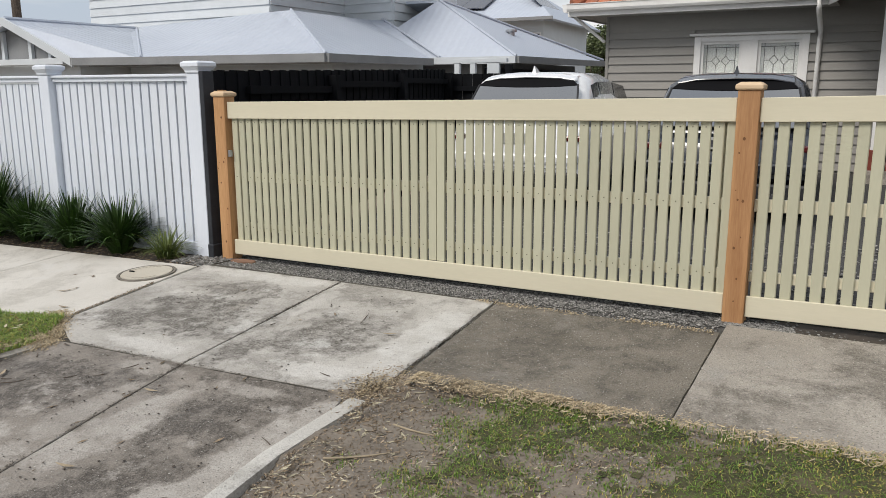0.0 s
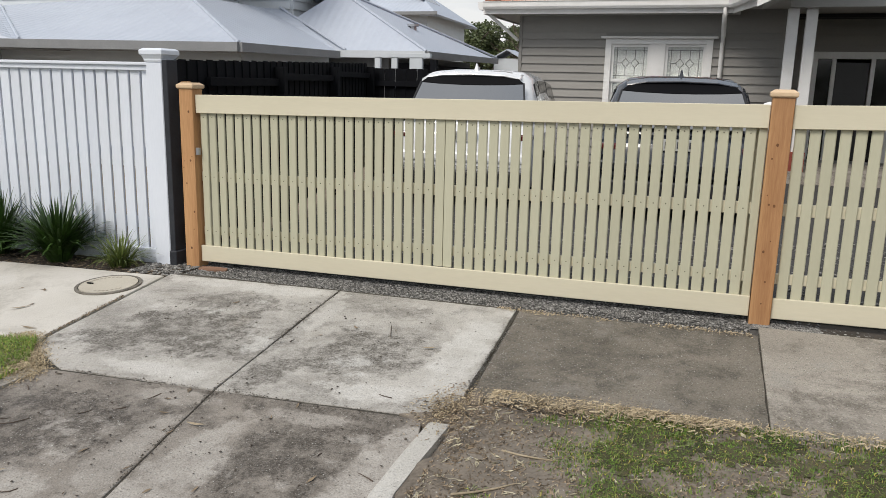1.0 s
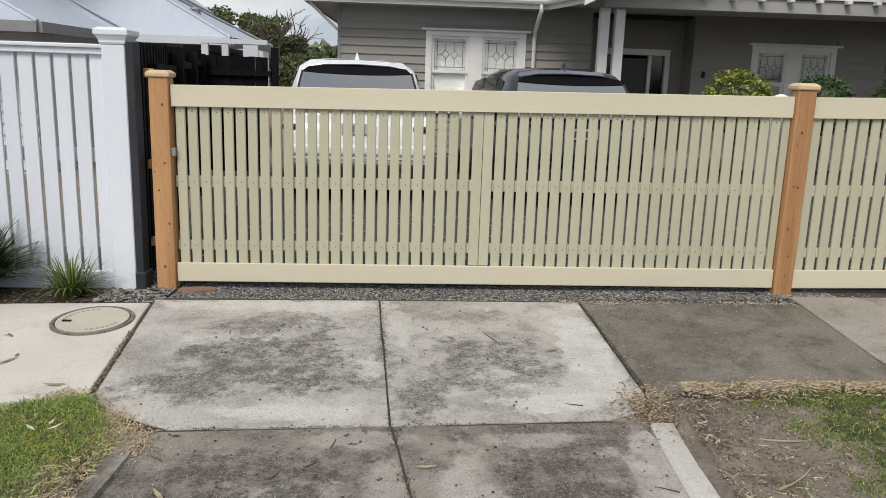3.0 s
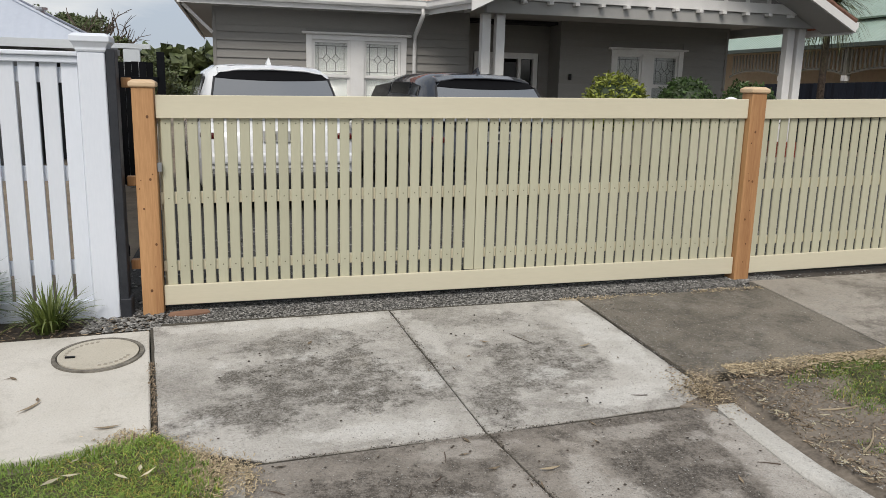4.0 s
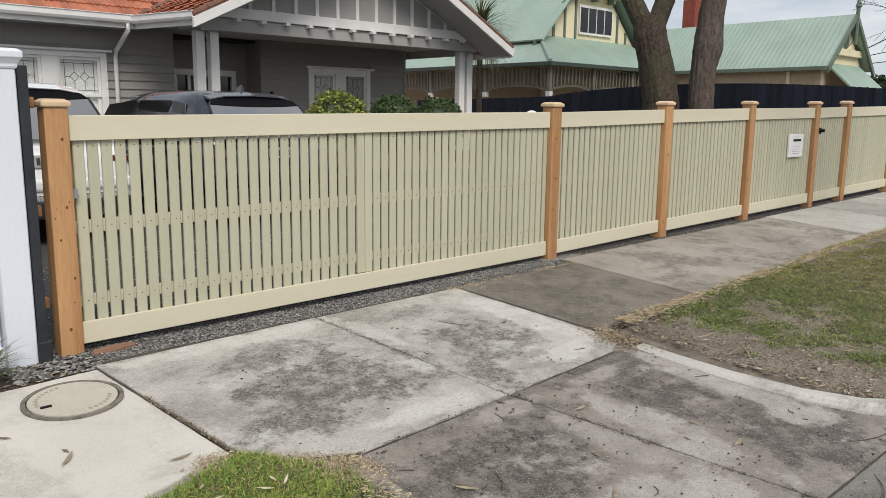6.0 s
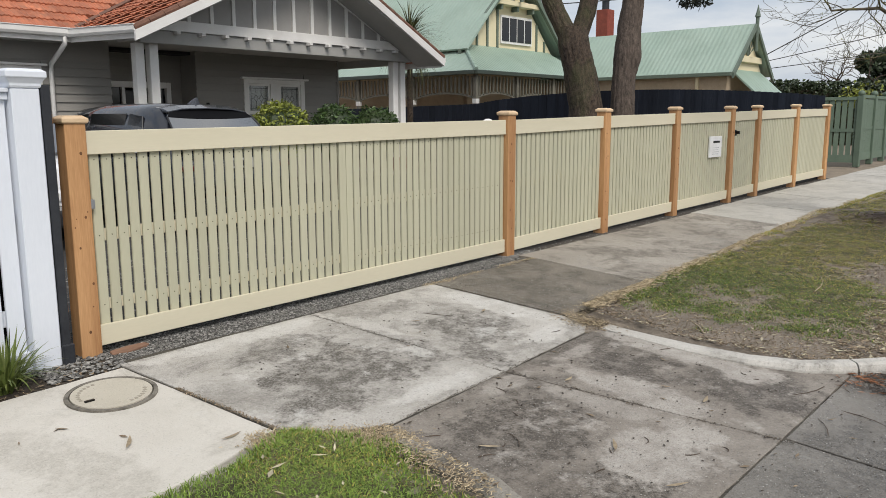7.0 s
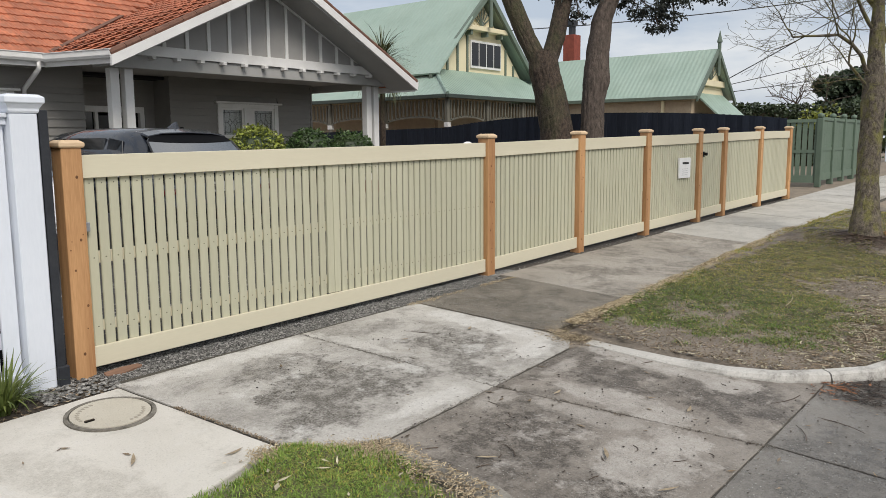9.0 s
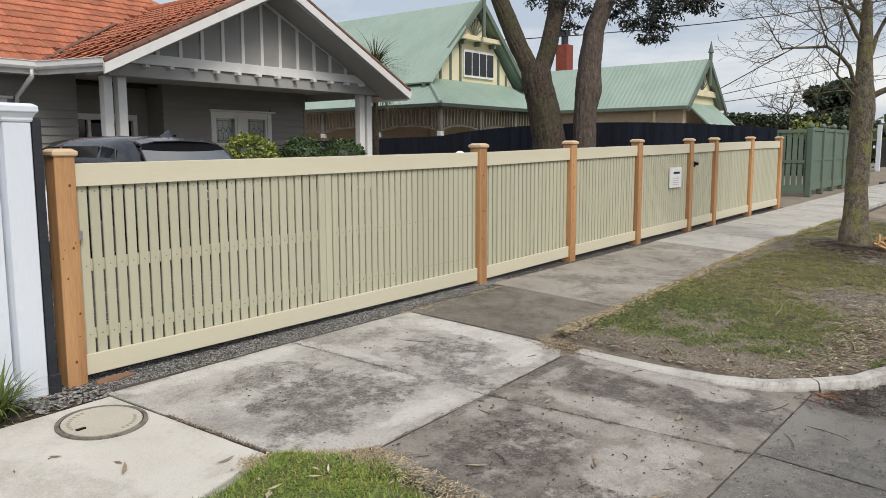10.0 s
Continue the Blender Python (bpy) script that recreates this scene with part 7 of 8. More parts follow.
def sword_plant(name, x, y, z, n, length, mat, label, seed, width=0.012, spread=1.0, upright=0.55, category="plant", grp=""):
    """A clump of arching strap leaves."""
    rng = random.Random(seed)
    t = thing(name, label, category, (x, y, z), group=grp)
    s = Shape()
    for _ in range(n):
        a = rng.uniform(0, 2 * math.pi)
        d = Vector((math.cos(a), math.sin(a), 0))
        side = Vector((-d.y, d.x, 0))
        L = length * rng.uniform(0.6, 1.1)
        tilt = rng.random() ** 0.7 * spread
        p = Vector((x, y, z)) + d * rng.uniform(0, 0.07 * spread + 0.01)
        e = math.pi / 2 - tilt * 0.55
        w = width * rng.uniform(0.7, 1.3)
        rows = []
        for k in range(6):
            f = k / 5
            ww = w * (1 - f) ** 0.6 * (0.6 + 0.4 * min(1, f * 4))
            rows.append((p - side * ww, p + side * ww))
            p = p + (d * math.cos(e) + Vector((0, 0, math.sin(e)))) * (L / 5)
            e -= tilt * (1 - upright) * 0.75
        m = len(s.v)
        s.v += [tuple(q) for r in rows for q in r]
        s.f += [(m + 2 * k, m + 2 * k + 1, m + 2 * k + 3, m + 2 * k + 2) for k in range(5)]
    part("leaves", s, mat, t)
    return t


for i, (px, py, n, L) in enumerate(((-1.18, -0.26, 420, 0.56), (-1.86, -0.27, 440, 0.56), (-2.55, -0.27, 460, 0.56), (-3.2, -0.27, 520, 0.85), (-3.9, -0.27, 420, 0.7))):
    sword_plant("strappy_plant", px, py, ground_z(px, py) - 0.02, n, L, strap_leaf, "dense dark green strappy clump in the garden bed", 60 + i, 0.016, spread=1.15, upright=0.6, grp="strappy plants along the white fence")
sword_plant("strappy_plant", -0.56, -0.25, ground_z(-0.5, -0.2) - 0.02, 150, 0.32, strap_pale, "small sparse pale-tipped strappy clump in the garden bed", 71, 0.009, spread=1.2, grp="strappy plants along the white fence")
cab = thing("cordyline", "spiky cordyline with drooping sword leaves beside the porch", "plant", (13.2, 10.0, 0.2))
part("trunk", Shape().tube([(13.2, 10.0, 0.15), (13.22, 10.01, 1.6), (13.2, 10.0, 3.55)], [0.09, 0.08, 0.07], 10), bark, cab, smooth=True)
rng = random.Random(77)
s = Shape()
for _ in range(480):
    a = rng.uniform(0, 2 * math.pi)
    e = rng.uniform(-0.9, 1.45)
    d = Vector((math.cos(a), math.sin(a), 0))
    side = Vector((-d.y, d.x, 0)) * 0.022
    p = Vector((13.2, 10.0, 3.5 + rng.uniform(-0.3, 0.15)))
    L = rng.uniform(0.95, 1.35)
    m = len(s.v)
    for k in range(5):
        w = side * (1 - k / 4.2)
        s.v += [tuple(p - w), tuple(p + w)]
        p = p + (d * math.cos(e) + Vector((0, 0, math.sin(e)))) * L / 4
        e -= 0.28
    s.f += [(m + 2 * k, m + 2 * k + 1, m + 2 * k + 3, m + 2 * k + 2) for k in range(4)]
part("leaves", s, palm_leaf, cab)

# ---- pit cover ----
zc = ground_z(-0.215, -0.755) + 0.006
pit = thing("pit_cover", "round cream concrete pit cover in a dark gritty ring", "pit cover", (-0.215, -0.755, zc))


def tilted_disc(r0, r1, up, n=48):
    """A ring or disc laid on the sloping path."""
    s = Shape()
    c = (-0.215, -0.755)
    for r, dz in ((r0, up - 0.02), (r0, up), (r1, up), (r1, up - 0.02)):
        s.v += [(c[0] + r * math.cos(2 * math.pi * k / n), c[1] + r * math.sin(2 * math.pi * k / n), ground_z(c[0] + r * math.cos(2 * math.pi * k / n), c[1] + r * math.sin(2 * math.pi * k / n)) + 0.006 + dz) for k in range(n)]
    s.f = [(i * n + k, i * n + (k + 1) % n, ((i + 1) % 4) * n + (k + 1) % n, ((i + 1) % 4) * n + k) for i in range(4) for k in range(n)]
    return s


part("lid", tilted_disc(0.001, 0.203, 0.012), pit_lid, pit)
part("ring", tilted_disc(0.211, 0.232, 0.010), surf("ring_grit", (0.07, 0.063, 0.052), (0.24, 0.22, 0.185), scale=18, rough=0.95, bump=0.6, where="World"), pit, "dark gritty steel ring")
part("ring_gap", tilted_disc(0.203, 0.211, 0.004), joint_dark, pit)
part("key_slot", Shape().box(-0.375, -0.325, -0.80, -0.785, zc - 0.004, zc + 0.0155), black_metal, pit, "dark lifting slot")
for k in range(16):
    a = radians(100 + k * 10) if k < 9 else radians(-80 + (k - 9) * 10)
    px, py = -0.215 + 0.165 * math.cos(a), -0.755 + 0.165 * math.sin(a)
    part("printed_bar", Shape().box(px - 0.008, px + 0.008, py - 0.011, py + 0.011, ground_z(px, py) + 0.012, ground_z(px, py) + 0.0195), surf("cast_mark", (0.3, 0.27, 0.22), (0.36, 0.33, 0.27), rough=0.9), pit)

# ---- loose ground cover ----
def stone(rng, a=0.006, b=0.014):
    r = rng.uniform(a, b)
    h = r * rng.uniform(0.5, 0.9)
    q = [rng.uniform(0.7, 1.15) * r for _ in range(4)]
    return [(q[0], 0, h * 0.4), (0, q[1], h * 0.35), (-q[2], 0, h * 0.4), (0, -q[3], h * 0.35), (rng.uniform(-0.3, 0.3) * r, 0, h), (0, 0, -h * 0.4)], [(0, 1, 4), (1, 2, 4), (2, 3, 4), (3, 0, 4), (1, 0, 5), (2, 1, 5), (3, 2, 5), (0, 3, 5)]


def on_strip(rng):
    x = rng.uniform(0.08, 4.6) if rng.random() < 0.93 else rng.uniform(4.3, 14.6)
    y = rng.uniform(-0.34, 0.12) if x < 4.2 else -0.16 + abs(rng.gauss(0, 0.09))
    if x > 2.7 and y < -0.2 and rng.random() < 0.5:
        return None
    return (x, y, ground_z(x, y) - 0.016)


scatter("gravel", 22000, on_strip, lambda r: stone(r, 0.004, 0.011), stone_dark, "grey gravel stones along the foot of the fence", "gravel", 3)
scatter("gravel", 5000, lambda r: (lambda x, y: (x, y, ground_z(x, y) - 0.002))(r.uniform(-0.3, 6), r.uniform(0.1, 3.0)), lambda r: stone(r, 0.008, 0.018), stone_dark, "grey gravel of the parking area", "gravel", 4)
scatter("gravel", 700, lambda r: (lambda x, y: (x, y, ground_z(x, y) - 0.01))(r.uniform(-0.38, 0.06), r.uniform(-0.38, 0.1)), lambda r: stone(r, 0.008, 0.02), stone_dark, "grey gravel at the corner post", "gravel", 5)


def strip_lift(x, y):
    h = noise.noise((x * 1.7, y * 1.7, 3.0)) * 0.018 + noise.noise((x * 6, y * 6, 7.0)) * 0.008
    return ground_z(x, y) + (0.045 if x > 1.5 else 0.026) + h + 0.13 * math.exp(-(math.hypot(x - 9.3, y + 2.54) / 0.75) ** 2)


def blade(rng, lo=0.02, hi=0.055):
    h = rng.uniform(lo, hi)
    w = rng.uniform(0.0015, 0.003)
    b = rng.uniform(0.4, 2.2) * h
    return [(-w, 0, -0.01), (w, 0, -0.01), (w * 0.7, b * 0.35, h * 0.6), (-w * 0.7, b * 0.35, h * 0.6), (0, b, h * 0.85)], [(0, 1, 2, 3), (3, 2, 4)]


def cover_right(x, y):
    """How thick the grass stands on the strip beside the footpath."""
    n = noise.noise((x * 0.9, y * 1.1, 11.0)) * 0.5 + noise.noise((x * 2.6, y * 2.6, 5.0)) * 0.4
    g = 0.74 + 1.25 * n + 0.55 * noise.noise((x * 6.5, y * 6.5, 21.0))
    g -= 1.1 * math.exp(-((x - 2.85) / 0.62) ** 2)
    g -= 0.85 * math.exp(-((y + 3.7 - 0.12 * max(0.0, 4.8 - x)) / 0.48) ** 2)
    g -= 0.9 * math.exp(-(math.hypot(x - 9.3, y + 2.54) / 0.95) ** 2)
    g -= 0.5 * math.exp(-((y + 1.62) / 0.12) ** 2)
    g -= 0.6 * math.exp(-(math.hypot(x - 5.9, (y + 3.25) * 1.5) / 0.55) ** 2)
    return max(0.0, min(1.0, g))


def thatch_sheet(name, x0, x1, y0, y1, cover, poly, lift, label, step=0.04):
    """A low ragged mat under the grass, only where it grows."""
    s = Shape()
    index = {}
    r = random.Random(44)

    def corner(i, j):
        if (i, j) not in index:
            px, py = x0 + i * step, y0 + j * step
            index[(i, j)] = len(s.v)
            s.v.append((px + 0.012 * noise.noise((px * 20, py * 20, 1)), py + 0.012 * noise.noise((px * 20, py * 20, 9)), strip_lift(px, py) + lift + 0.004 * noise.noise((px * 15, py * 15, 4))))
        return index[(i, j)]
    for i in range(int((x1 - x0) / step)):
        for j in range(int((y1 - y0) / step)):
            px, py = x0 + (i + 0.5) * step, y0 + (j + 0.5) * step
            if cover(px, py) + 0.25 * noise.noise((px * 9, py * 9, 2)) > 0.55 + r.uniform(-0.22, 0.22) and all(inside(px + dx, py + dy, poly) for dx, dy in ((0.1, 0), (-0.1, 0), (0, 0.1), (0, -0.1))):
                s.f.append((corner(i, j), corner(i + 1, j), corner(i + 1, j + 1), corner(i, j + 1)))
    single(name, s, thatch, label, "grass", smooth=True, kind="stuff")


def cover_left(x, y):
    return 0.95 - 1.0 * math.exp(-((x - 0.45) / 0.24) ** 2) - 0.3 * math.exp(-((y + 3.7) / 0.3) ** 2) + 0.3 * noise.noise((x * 2, y * 2, 1.0))


thatch_sheet("lawn_thatch", 2.9, 13.5, -3.95, -1.45, cover_right, STRIP_R, 0.005, "matted low grass on the nature strip")
thatch_sheet("lawn_thatch", -8.8, 0.45, -3.85, -1.68, cover_left, STRIP_L, 0.003, "matted low grass beside the driveway")


def grass_right(dry):
    def f(rng):
        x, y = 2.9 + (rng.random() ** 1.8) * 10.5, rng.uniform(-3.85, -1.45)
        if not inside(x, y, STRIP_R):
            return None
        g = cover_right(x, y)
        far = 0.5 + 0.5 * math.tanh((x - 5.2) * 1.2 + noise.noise((x, y, 2.0)) * 2)
        if rng.random() > g * ((0.15 + 0.85 * far) if dry else (1.0 - 0.68 * far)):
            return None
        return (x, y, strip_lift(x, y))
    return f


scatter("lawn_grass", 270000, grass_right(False), lambda r: blade(r, 0.006, 0.020), grass_mat, "thin green grass on the nature strip", "grass", 6)
scatter("lawn_grass", 240000, grass_right(True), lambda r: blade(r, 0.005, 0.018), grass_dry, "yellowing short grass on the nature strip", "grass", 7)


def tuft_right(rng):
    """Ragged tufts that stand out of the short grass."""
    x, y = 2.95 + (rng.random() ** 1.5) * 9.5, rng.uniform(-3.8, -1.5)
    q = noise.noise((x * 4.2, y * 4.2, 31.0)) + 0.5 * noise.noise((x * 11, y * 11, 3.0))
    if q < 0.12 or not inside(x, y, STRIP_R) or cover_right(x, y) < 0.35:
        return None
    return (x, y, strip_lift(x, y))


scatter("lawn_tufts", 26000, tuft_right, lambda r: blade(r, 0.012, 0.032), leaf_mat("bright_tuft_blade", (0.09, 0.13, 0.02), (0.34, 0.34, 0.10), rough=0.6, vary=0.45), "ragged yellow-green tufts in the nature strip", "grass", 42)


def edge_left(rng):
    """Along the lawn's edge at the left kerb."""
    u = rng.random() * 5.0
    k = int(u)
    (ax, ay), (bx, by) = KERB_L[k], KERB_L[k + 1]
    x, y = ax + (bx - ax) * (u - k), ay + (by - ay) * (u - k)
    dx, dy = by - ay, -(bx - ax)
    n = math.hypot(dx, dy)
    o = abs(rng.gauss(0.09, 0.07)) + 0.02 * noise.noise((x * 6, y * 6, 0))
    x, y = x + dx / n * o, y + dy / n * o
    if noise.noise((x * 2.5, y * 2.5, 14.0)) < rng.uniform(-0.6, 0.2):
        return None
    return (x, y, max(strip_lift(x, y) - 0.012, ground_z(x, y) + 0.05))


def grass_left(rng):
    x, y = 0.45 - (rng.random() ** 2.0) * 9.2, rng.uniform(-3.85, -1.68)
    if not inside(x, y, STRIP_L):
        return None
    g = 0.95 - 1.0 * math.exp(-((x - 0.45) / 0.24) ** 2) - 0.3 * math.exp(-((y + 3.7) / 0.3) ** 2) + 0.3 * noise.noise((x * 2, y * 2, 1.0))
    return (x, y, strip_lift(x, y) - 0.004) if rng.random() < g else None


scatter("lawn_grass", 190000, grass_left, lambda r: blade(r, 0.008, 0.030), grass_left_mat, "bright green grass beside the driveway", "grass", 8)
scatter("lawn_grass", 90000, lambda r: (lambda p: p if p and noise.noise((p[0] * 3.2, p[1] * 3.2, 17.0)) + 0.9 * p[0] > r.uniform(-0.3, 0.7) else None)(grass_left(r)), lambda r: blade(r, 0.008, 0.026), grass_dry, "yellowing grass blades beside the driveway", "grass", 48)


def chip(rng, L=0.02, W=0.004):
    a, b = rng.uniform(0.4, 1.2) * L, rng.uniform(0.5, 1.3) * W
    z0, z1 = rng.uniform(0.0, 0.008), rng.uniform(0.0, 0.014)
    return [(-a, -b, z0), (a, -b, z1), (a, b, z1 + 0.002), (-a, b, z0 + 0.002)], [(0, 1, 2, 3)]


def straw_right(rng):
    x = 2.85 + rng.random() ** 1.5 * 7.0
    y = -1.65 + 0.028 * (x - 2.85) + 0.04 * noise.noise((x * 3.0, 2, 0)) + rng.gauss(0, 0.06 + 0.05 * noise.noise((x * 2.0, 0, 0)))
    if noise.noise((x * 1.6, 4.0, 0.0)) < 0.02 and rng.random() < 0.88:
        return None
    return (x, y, max(ground_z(x, y) + 0.003, strip_lift(x, y) - 0.02) if y < -1.72 + 0.03 * (x - 2.85) else ground_z(x, y) + 0.004)


scatter("dry_clippings", 17000, straw_right, lambda r: chip(r, 0.007, 0.0011), straw_mat, "pale dry clippings along the footpath edge", "clippings", 9)


def straw_left(rng):
    u = rng.random()
    x, y = 0.02 + u * 0.5 + rng.gauss(0, 0.05), -1.72 - u * 0.40 + rng.gauss(0, 0.05) - abs(rng.gauss(0, 0.07))
    return (x, y, (strip_lift(x, y) - 0.015) if inside(x, y, STRIP_L) else ground_z(x, y) + 0.004)


scatter("dry_clippings", 13000, straw_left, lambda r: chip(r, 0.007, 0.0017), straw_mat, "pale dry clippings at the slab corner", "clippings", 10)
scatter("dry_clippings", 1100, lambda r: (lambda x: (lambda y: (x, y, ground_z(x, y) + 0.003) if noise.noise((x * 3.0, 8.0, 0.0)) > r.uniform(-0.4, 0.3) else None)(-0.36 + 0.03 * noise.noise((x * 4, 1, 1)) + r.gauss(0, 0.018)))(r.uniform(2.6, 4.2)), lambda r: chip(r, 0.008, 0.0022), straw_mat, "pale dry clippings at the gravel edge", "clippings", 12)
scatter("joint_crumbs", 500, lambda r: (lambda u: (0.02 + 0.14 * u + r.gauss(0, 0.008), -0.5 - 1.2 * u, ground_z(0.1, -0.5 - 1.2 * u) + 0.004))(0.35 + 0.65 * r.random()), lambda r: chip(r, 0.005, 0.002), litter_mat, "dirt and crumbs along the slab joint", "grit", 13)


def dead_leaf(rng, a=0.012, b=0.045):
    L = rng.uniform(a, b)
    w = L * rng.uniform(0.14, 0.32)
    c = rng.uniform(0.05, 0.3) * L
    return [(-L, 0, c * rng.random()), (0, -w, 0.002), (L, 0, c), (0, w, 0.004), (0, 0, -0.001 + c * 0.15)], [(0, 1, 4), (1, 2, 4), (2, 3, 4), (3, 0, 4)]


def corner_straw(rng):
    x, y = rng.gauss(2.81, 0.07), rng.gauss(-1.82, 0.11)
    return (x, y, ground_z(x, y) + 0.005 + 0.008 * rng.random())


scatter("dry_clippings", 1200, corner_straw, lambda r: chip(r, 0.006, 0.0012), straw_mat, "pale dry clippings in the corner between slab and kerb", "clippings", 31)
scatter("leaf_litter", 420, corner_straw, lambda r: dead_leaf(r, 0.005, 0.02), litter_mat, "dead leaves in the corner between slab and kerb", "leaves", 32)


def litter_right(rng):
    x, y = 2.85 + rng.random() ** 1.3 * 6, rng.uniform(-3.8, -1.7)
    if not all(inside(x + dx, y + dy, STRIP_R) for dx, dy in ((0.1, 0), (-0.1, 0), (0, 0.1), (0, -0.1))) or rng.random() < 0.35 * cover_right(x, y):
        return None
    return (x, y, strip_lift(x, y) - 0.002)


scatter("leaf_litter", 11000, litter_right, lambda r: dead_leaf(r, 0.006, 0.028), litter_mat, "brown dead leaves on the nature strip", "leaves", 14)
scatter("leaf_litter", 2600, litter_right, lambda r: dead_leaf(r, 0.012, 0.042), litter_pale, "pale dead leaves on the nature strip", "leaves", 15)
scatter("mulch_chips", 26000, litter_right, lambda r: chip(r, 0.007, 0.0024), litter_mat, "bark crumbs on the bare soil", "mulch", 16)
scatter("soil_grit", 14000, litter_right, lambda r: stone(r, 0.002, 0.006), chip_mat, "pale grit in the bare soil", "grit", 17)


def kerb_litter(rng):
    x, y = rng.gauss(4.7, 0.75), rng.gauss(-3.5, 0.14)
    return (x, y, strip_lift(x, y)) if inside(x, y + 0.06, STRIP_R) and inside(x, y - 0.1, STRIP_R) else None


scatter("leaf_litter", 1300, kerb_litter, lambda r: dead_leaf(r, 0.015, 0.05), litter_mat, "curled brown gum leaves heaped along the kerb", "leaves", 51)
scatter("leaf_litter", 500, kerb_litter, lambda r: dead_leaf(r, 0.02, 0.055), litter_pale, "pale curled gum leaves heaped along the kerb", "leaves", 52)


def gutter_litter(rng):
    x, y = 2.9 + abs(rng.gauss(0, 0.7)), rng.gauss(-3.78, 0.12)
    return (x, y, ground_z(x, y) + 0.004) if not inside(x, y, STRIP_R) else None


scatter("gutter_twigs", 420, gutter_litter, lambda r: chip(r, 0.06, 0.0022), leaf_mat("dark_wet_twig", (0.015, 0.011, 0.008), (0.075, 0.05, 0.035), vary=0.4), "dark wet twigs and bark strips in the gutter", "twigs", 53)
scatter("gutter_crumbs", 1500, gutter_litter, lambda r: stone(r, 0.002, 0.008), leaf_mat("dark_gutter_crumb", (0.012, 0.009, 0.006), (0.06, 0.045, 0.032), vary=0.4), "dark crumbs washed into the gutter", "debris", 54)


def near_tree(rng):
    a, r = rng.uniform(0, 6.28), abs(rng.gauss(0, 0.45)) + 0.16
    x, y = 9.3 + r * math.cos(a) * 1.2, -2.54 + r * math.sin(a)
    return (x, y, strip_lift(x, y)) if inside(x, y, STRIP_R) else None


scatter("mulch_chips", 5000, near_tree, lambda r: chip(r, 0.03, 0.008), leaf_mat("mulch_chip", (0.05, 0.035, 0.025), (0.16, 0.11, 0.08), vary=0.4), "dark bark mulch round the street tree", "mulch", 18)


def on_drive(rng):
    x, y = rng.uniform(0.4, 3.2), rng.uniform(-4.5, -0.5)
    if rng.random() > (0.35 if y > -2 else 0.9):
        return None
    return (x, y, ground_z(x, y) + 0.004)


scatter("drive_grit", 9000, on_drive, lambda r: stone(r, 0.0015, 0.0042), chip_mat, "pale grit scattered over the driveway", "grit", 19)
scatter("drive_debris", 900, on_drive, lambda r: stone(r, 0.003, 0.009), leaf_mat("dark_crumb", (0.02, 0.015, 0.01), (0.07, 0.05, 0.035)), "dark crumbs and seed pods on the driveway", "debris", 20)
scatter("leaf_litter", 90, on_drive, lambda r: dead_leaf(r, 0.012, 0.035), litter_mat, "scattered dead leaves on the driveway", "leaves", 21)
scatter("path_grit", 9000, lambda r: (lambda x, y: (x, y, ground_z(x, y) + 0.004))(2.8 + r.random() ** 1.5 * 8, r.uniform(-1.6, -0.36)), lambda r: stone(r, 0.0015, 0.004), chip_mat, "pale grit on the footpath", "grit", 22)
scatter("leaf_litter", 7, lambda r: (lambda x, y: (x, y, ground_z(x, y) + 0.009))(r.uniform(-1.4, 0.0), r.uniform(-1.75, -0.6)), lambda r: dead_leaf(r, 0.02, 0.045), litter_mat, "few dead leaves on the new footpath", "leaves", 23)
scatter("leaf_litter", 90, lambda r: (lambda x, y: (x, y, ground_z(x, y) + 0.006))(r.gauss(3.12, 0.11), -3.60 - 0.4 * (r.random() - 0.5) * 0.4 + r.gauss(0, 0.035)), lambda r: dead_leaf(r, 0.012, 0.04), leaf_mat("rust_leaf", (0.16, 0.06, 0.025), (0.36, 0.16, 0.07), vary=0.4), "rusty leaves caught in the gutter", "leaves", 24)
scatter("leaf_litter", 600, lambda r: (lambda x, y: (x, y, ground_z(x, y) + 0.004))(3.3 + r.random() * 4, -4.1 + r.gauss(0, 0.09)), lambda r: dead_leaf(r, 0.01, 0.035), litter_mat, "dead leaves lying along the gutter", "leaves", 25)
scatter("leaf_litter", 22, lambda r: (lambda x, y: (x, y, strip_lift(x, y) + 0.03))(r.uniform(-0.8, 0.35), r.uniform(-2.7, -1.95)), lambda r: dead_leaf(r, 0.02, 0.042), litter_pale, "pale leaves lying in the grass", "leaves", 26)
scatter("bed_litter", 1500, lambda r: (lambda x, y: (x, y, ground_z(x, y) - 0.008))(r.uniform(-4, 0.0), r.uniform(-0.55, -0.1)), lambda r: dead_leaf(r, 0.01, 0.03), litter_mat, "dead leaves and bark in the garden bed", "leaves", 27)

def on_joint(rng):
    """Along the slab joints, in broken stretches."""
    u = rng.random()
    k = rng.randrange(4)
    (ax, ay), (bx, by) = (((1.457, -0.36), (1.593, -1.99)), ((0.5, -2.04), (2.70, -1.95)), ((1.597, -2.0), (1.872, -3.58)), ((2.77, -0.36), (2.84, -1.64)))[k]
    x, y = ax + (bx - ax) * u, ay + (by - ay) * u
    if noise.noise((x * 3.5, y * 3.5, 6.0 + k)) < rng.uniform(-0.25, 0.25):
        return None
    d = rng.gauss(0, 0.011)
    return (x + (d if k != 1 else 0), y + (d if k == 1 else 0), ground_z(x, y) + 0.002)


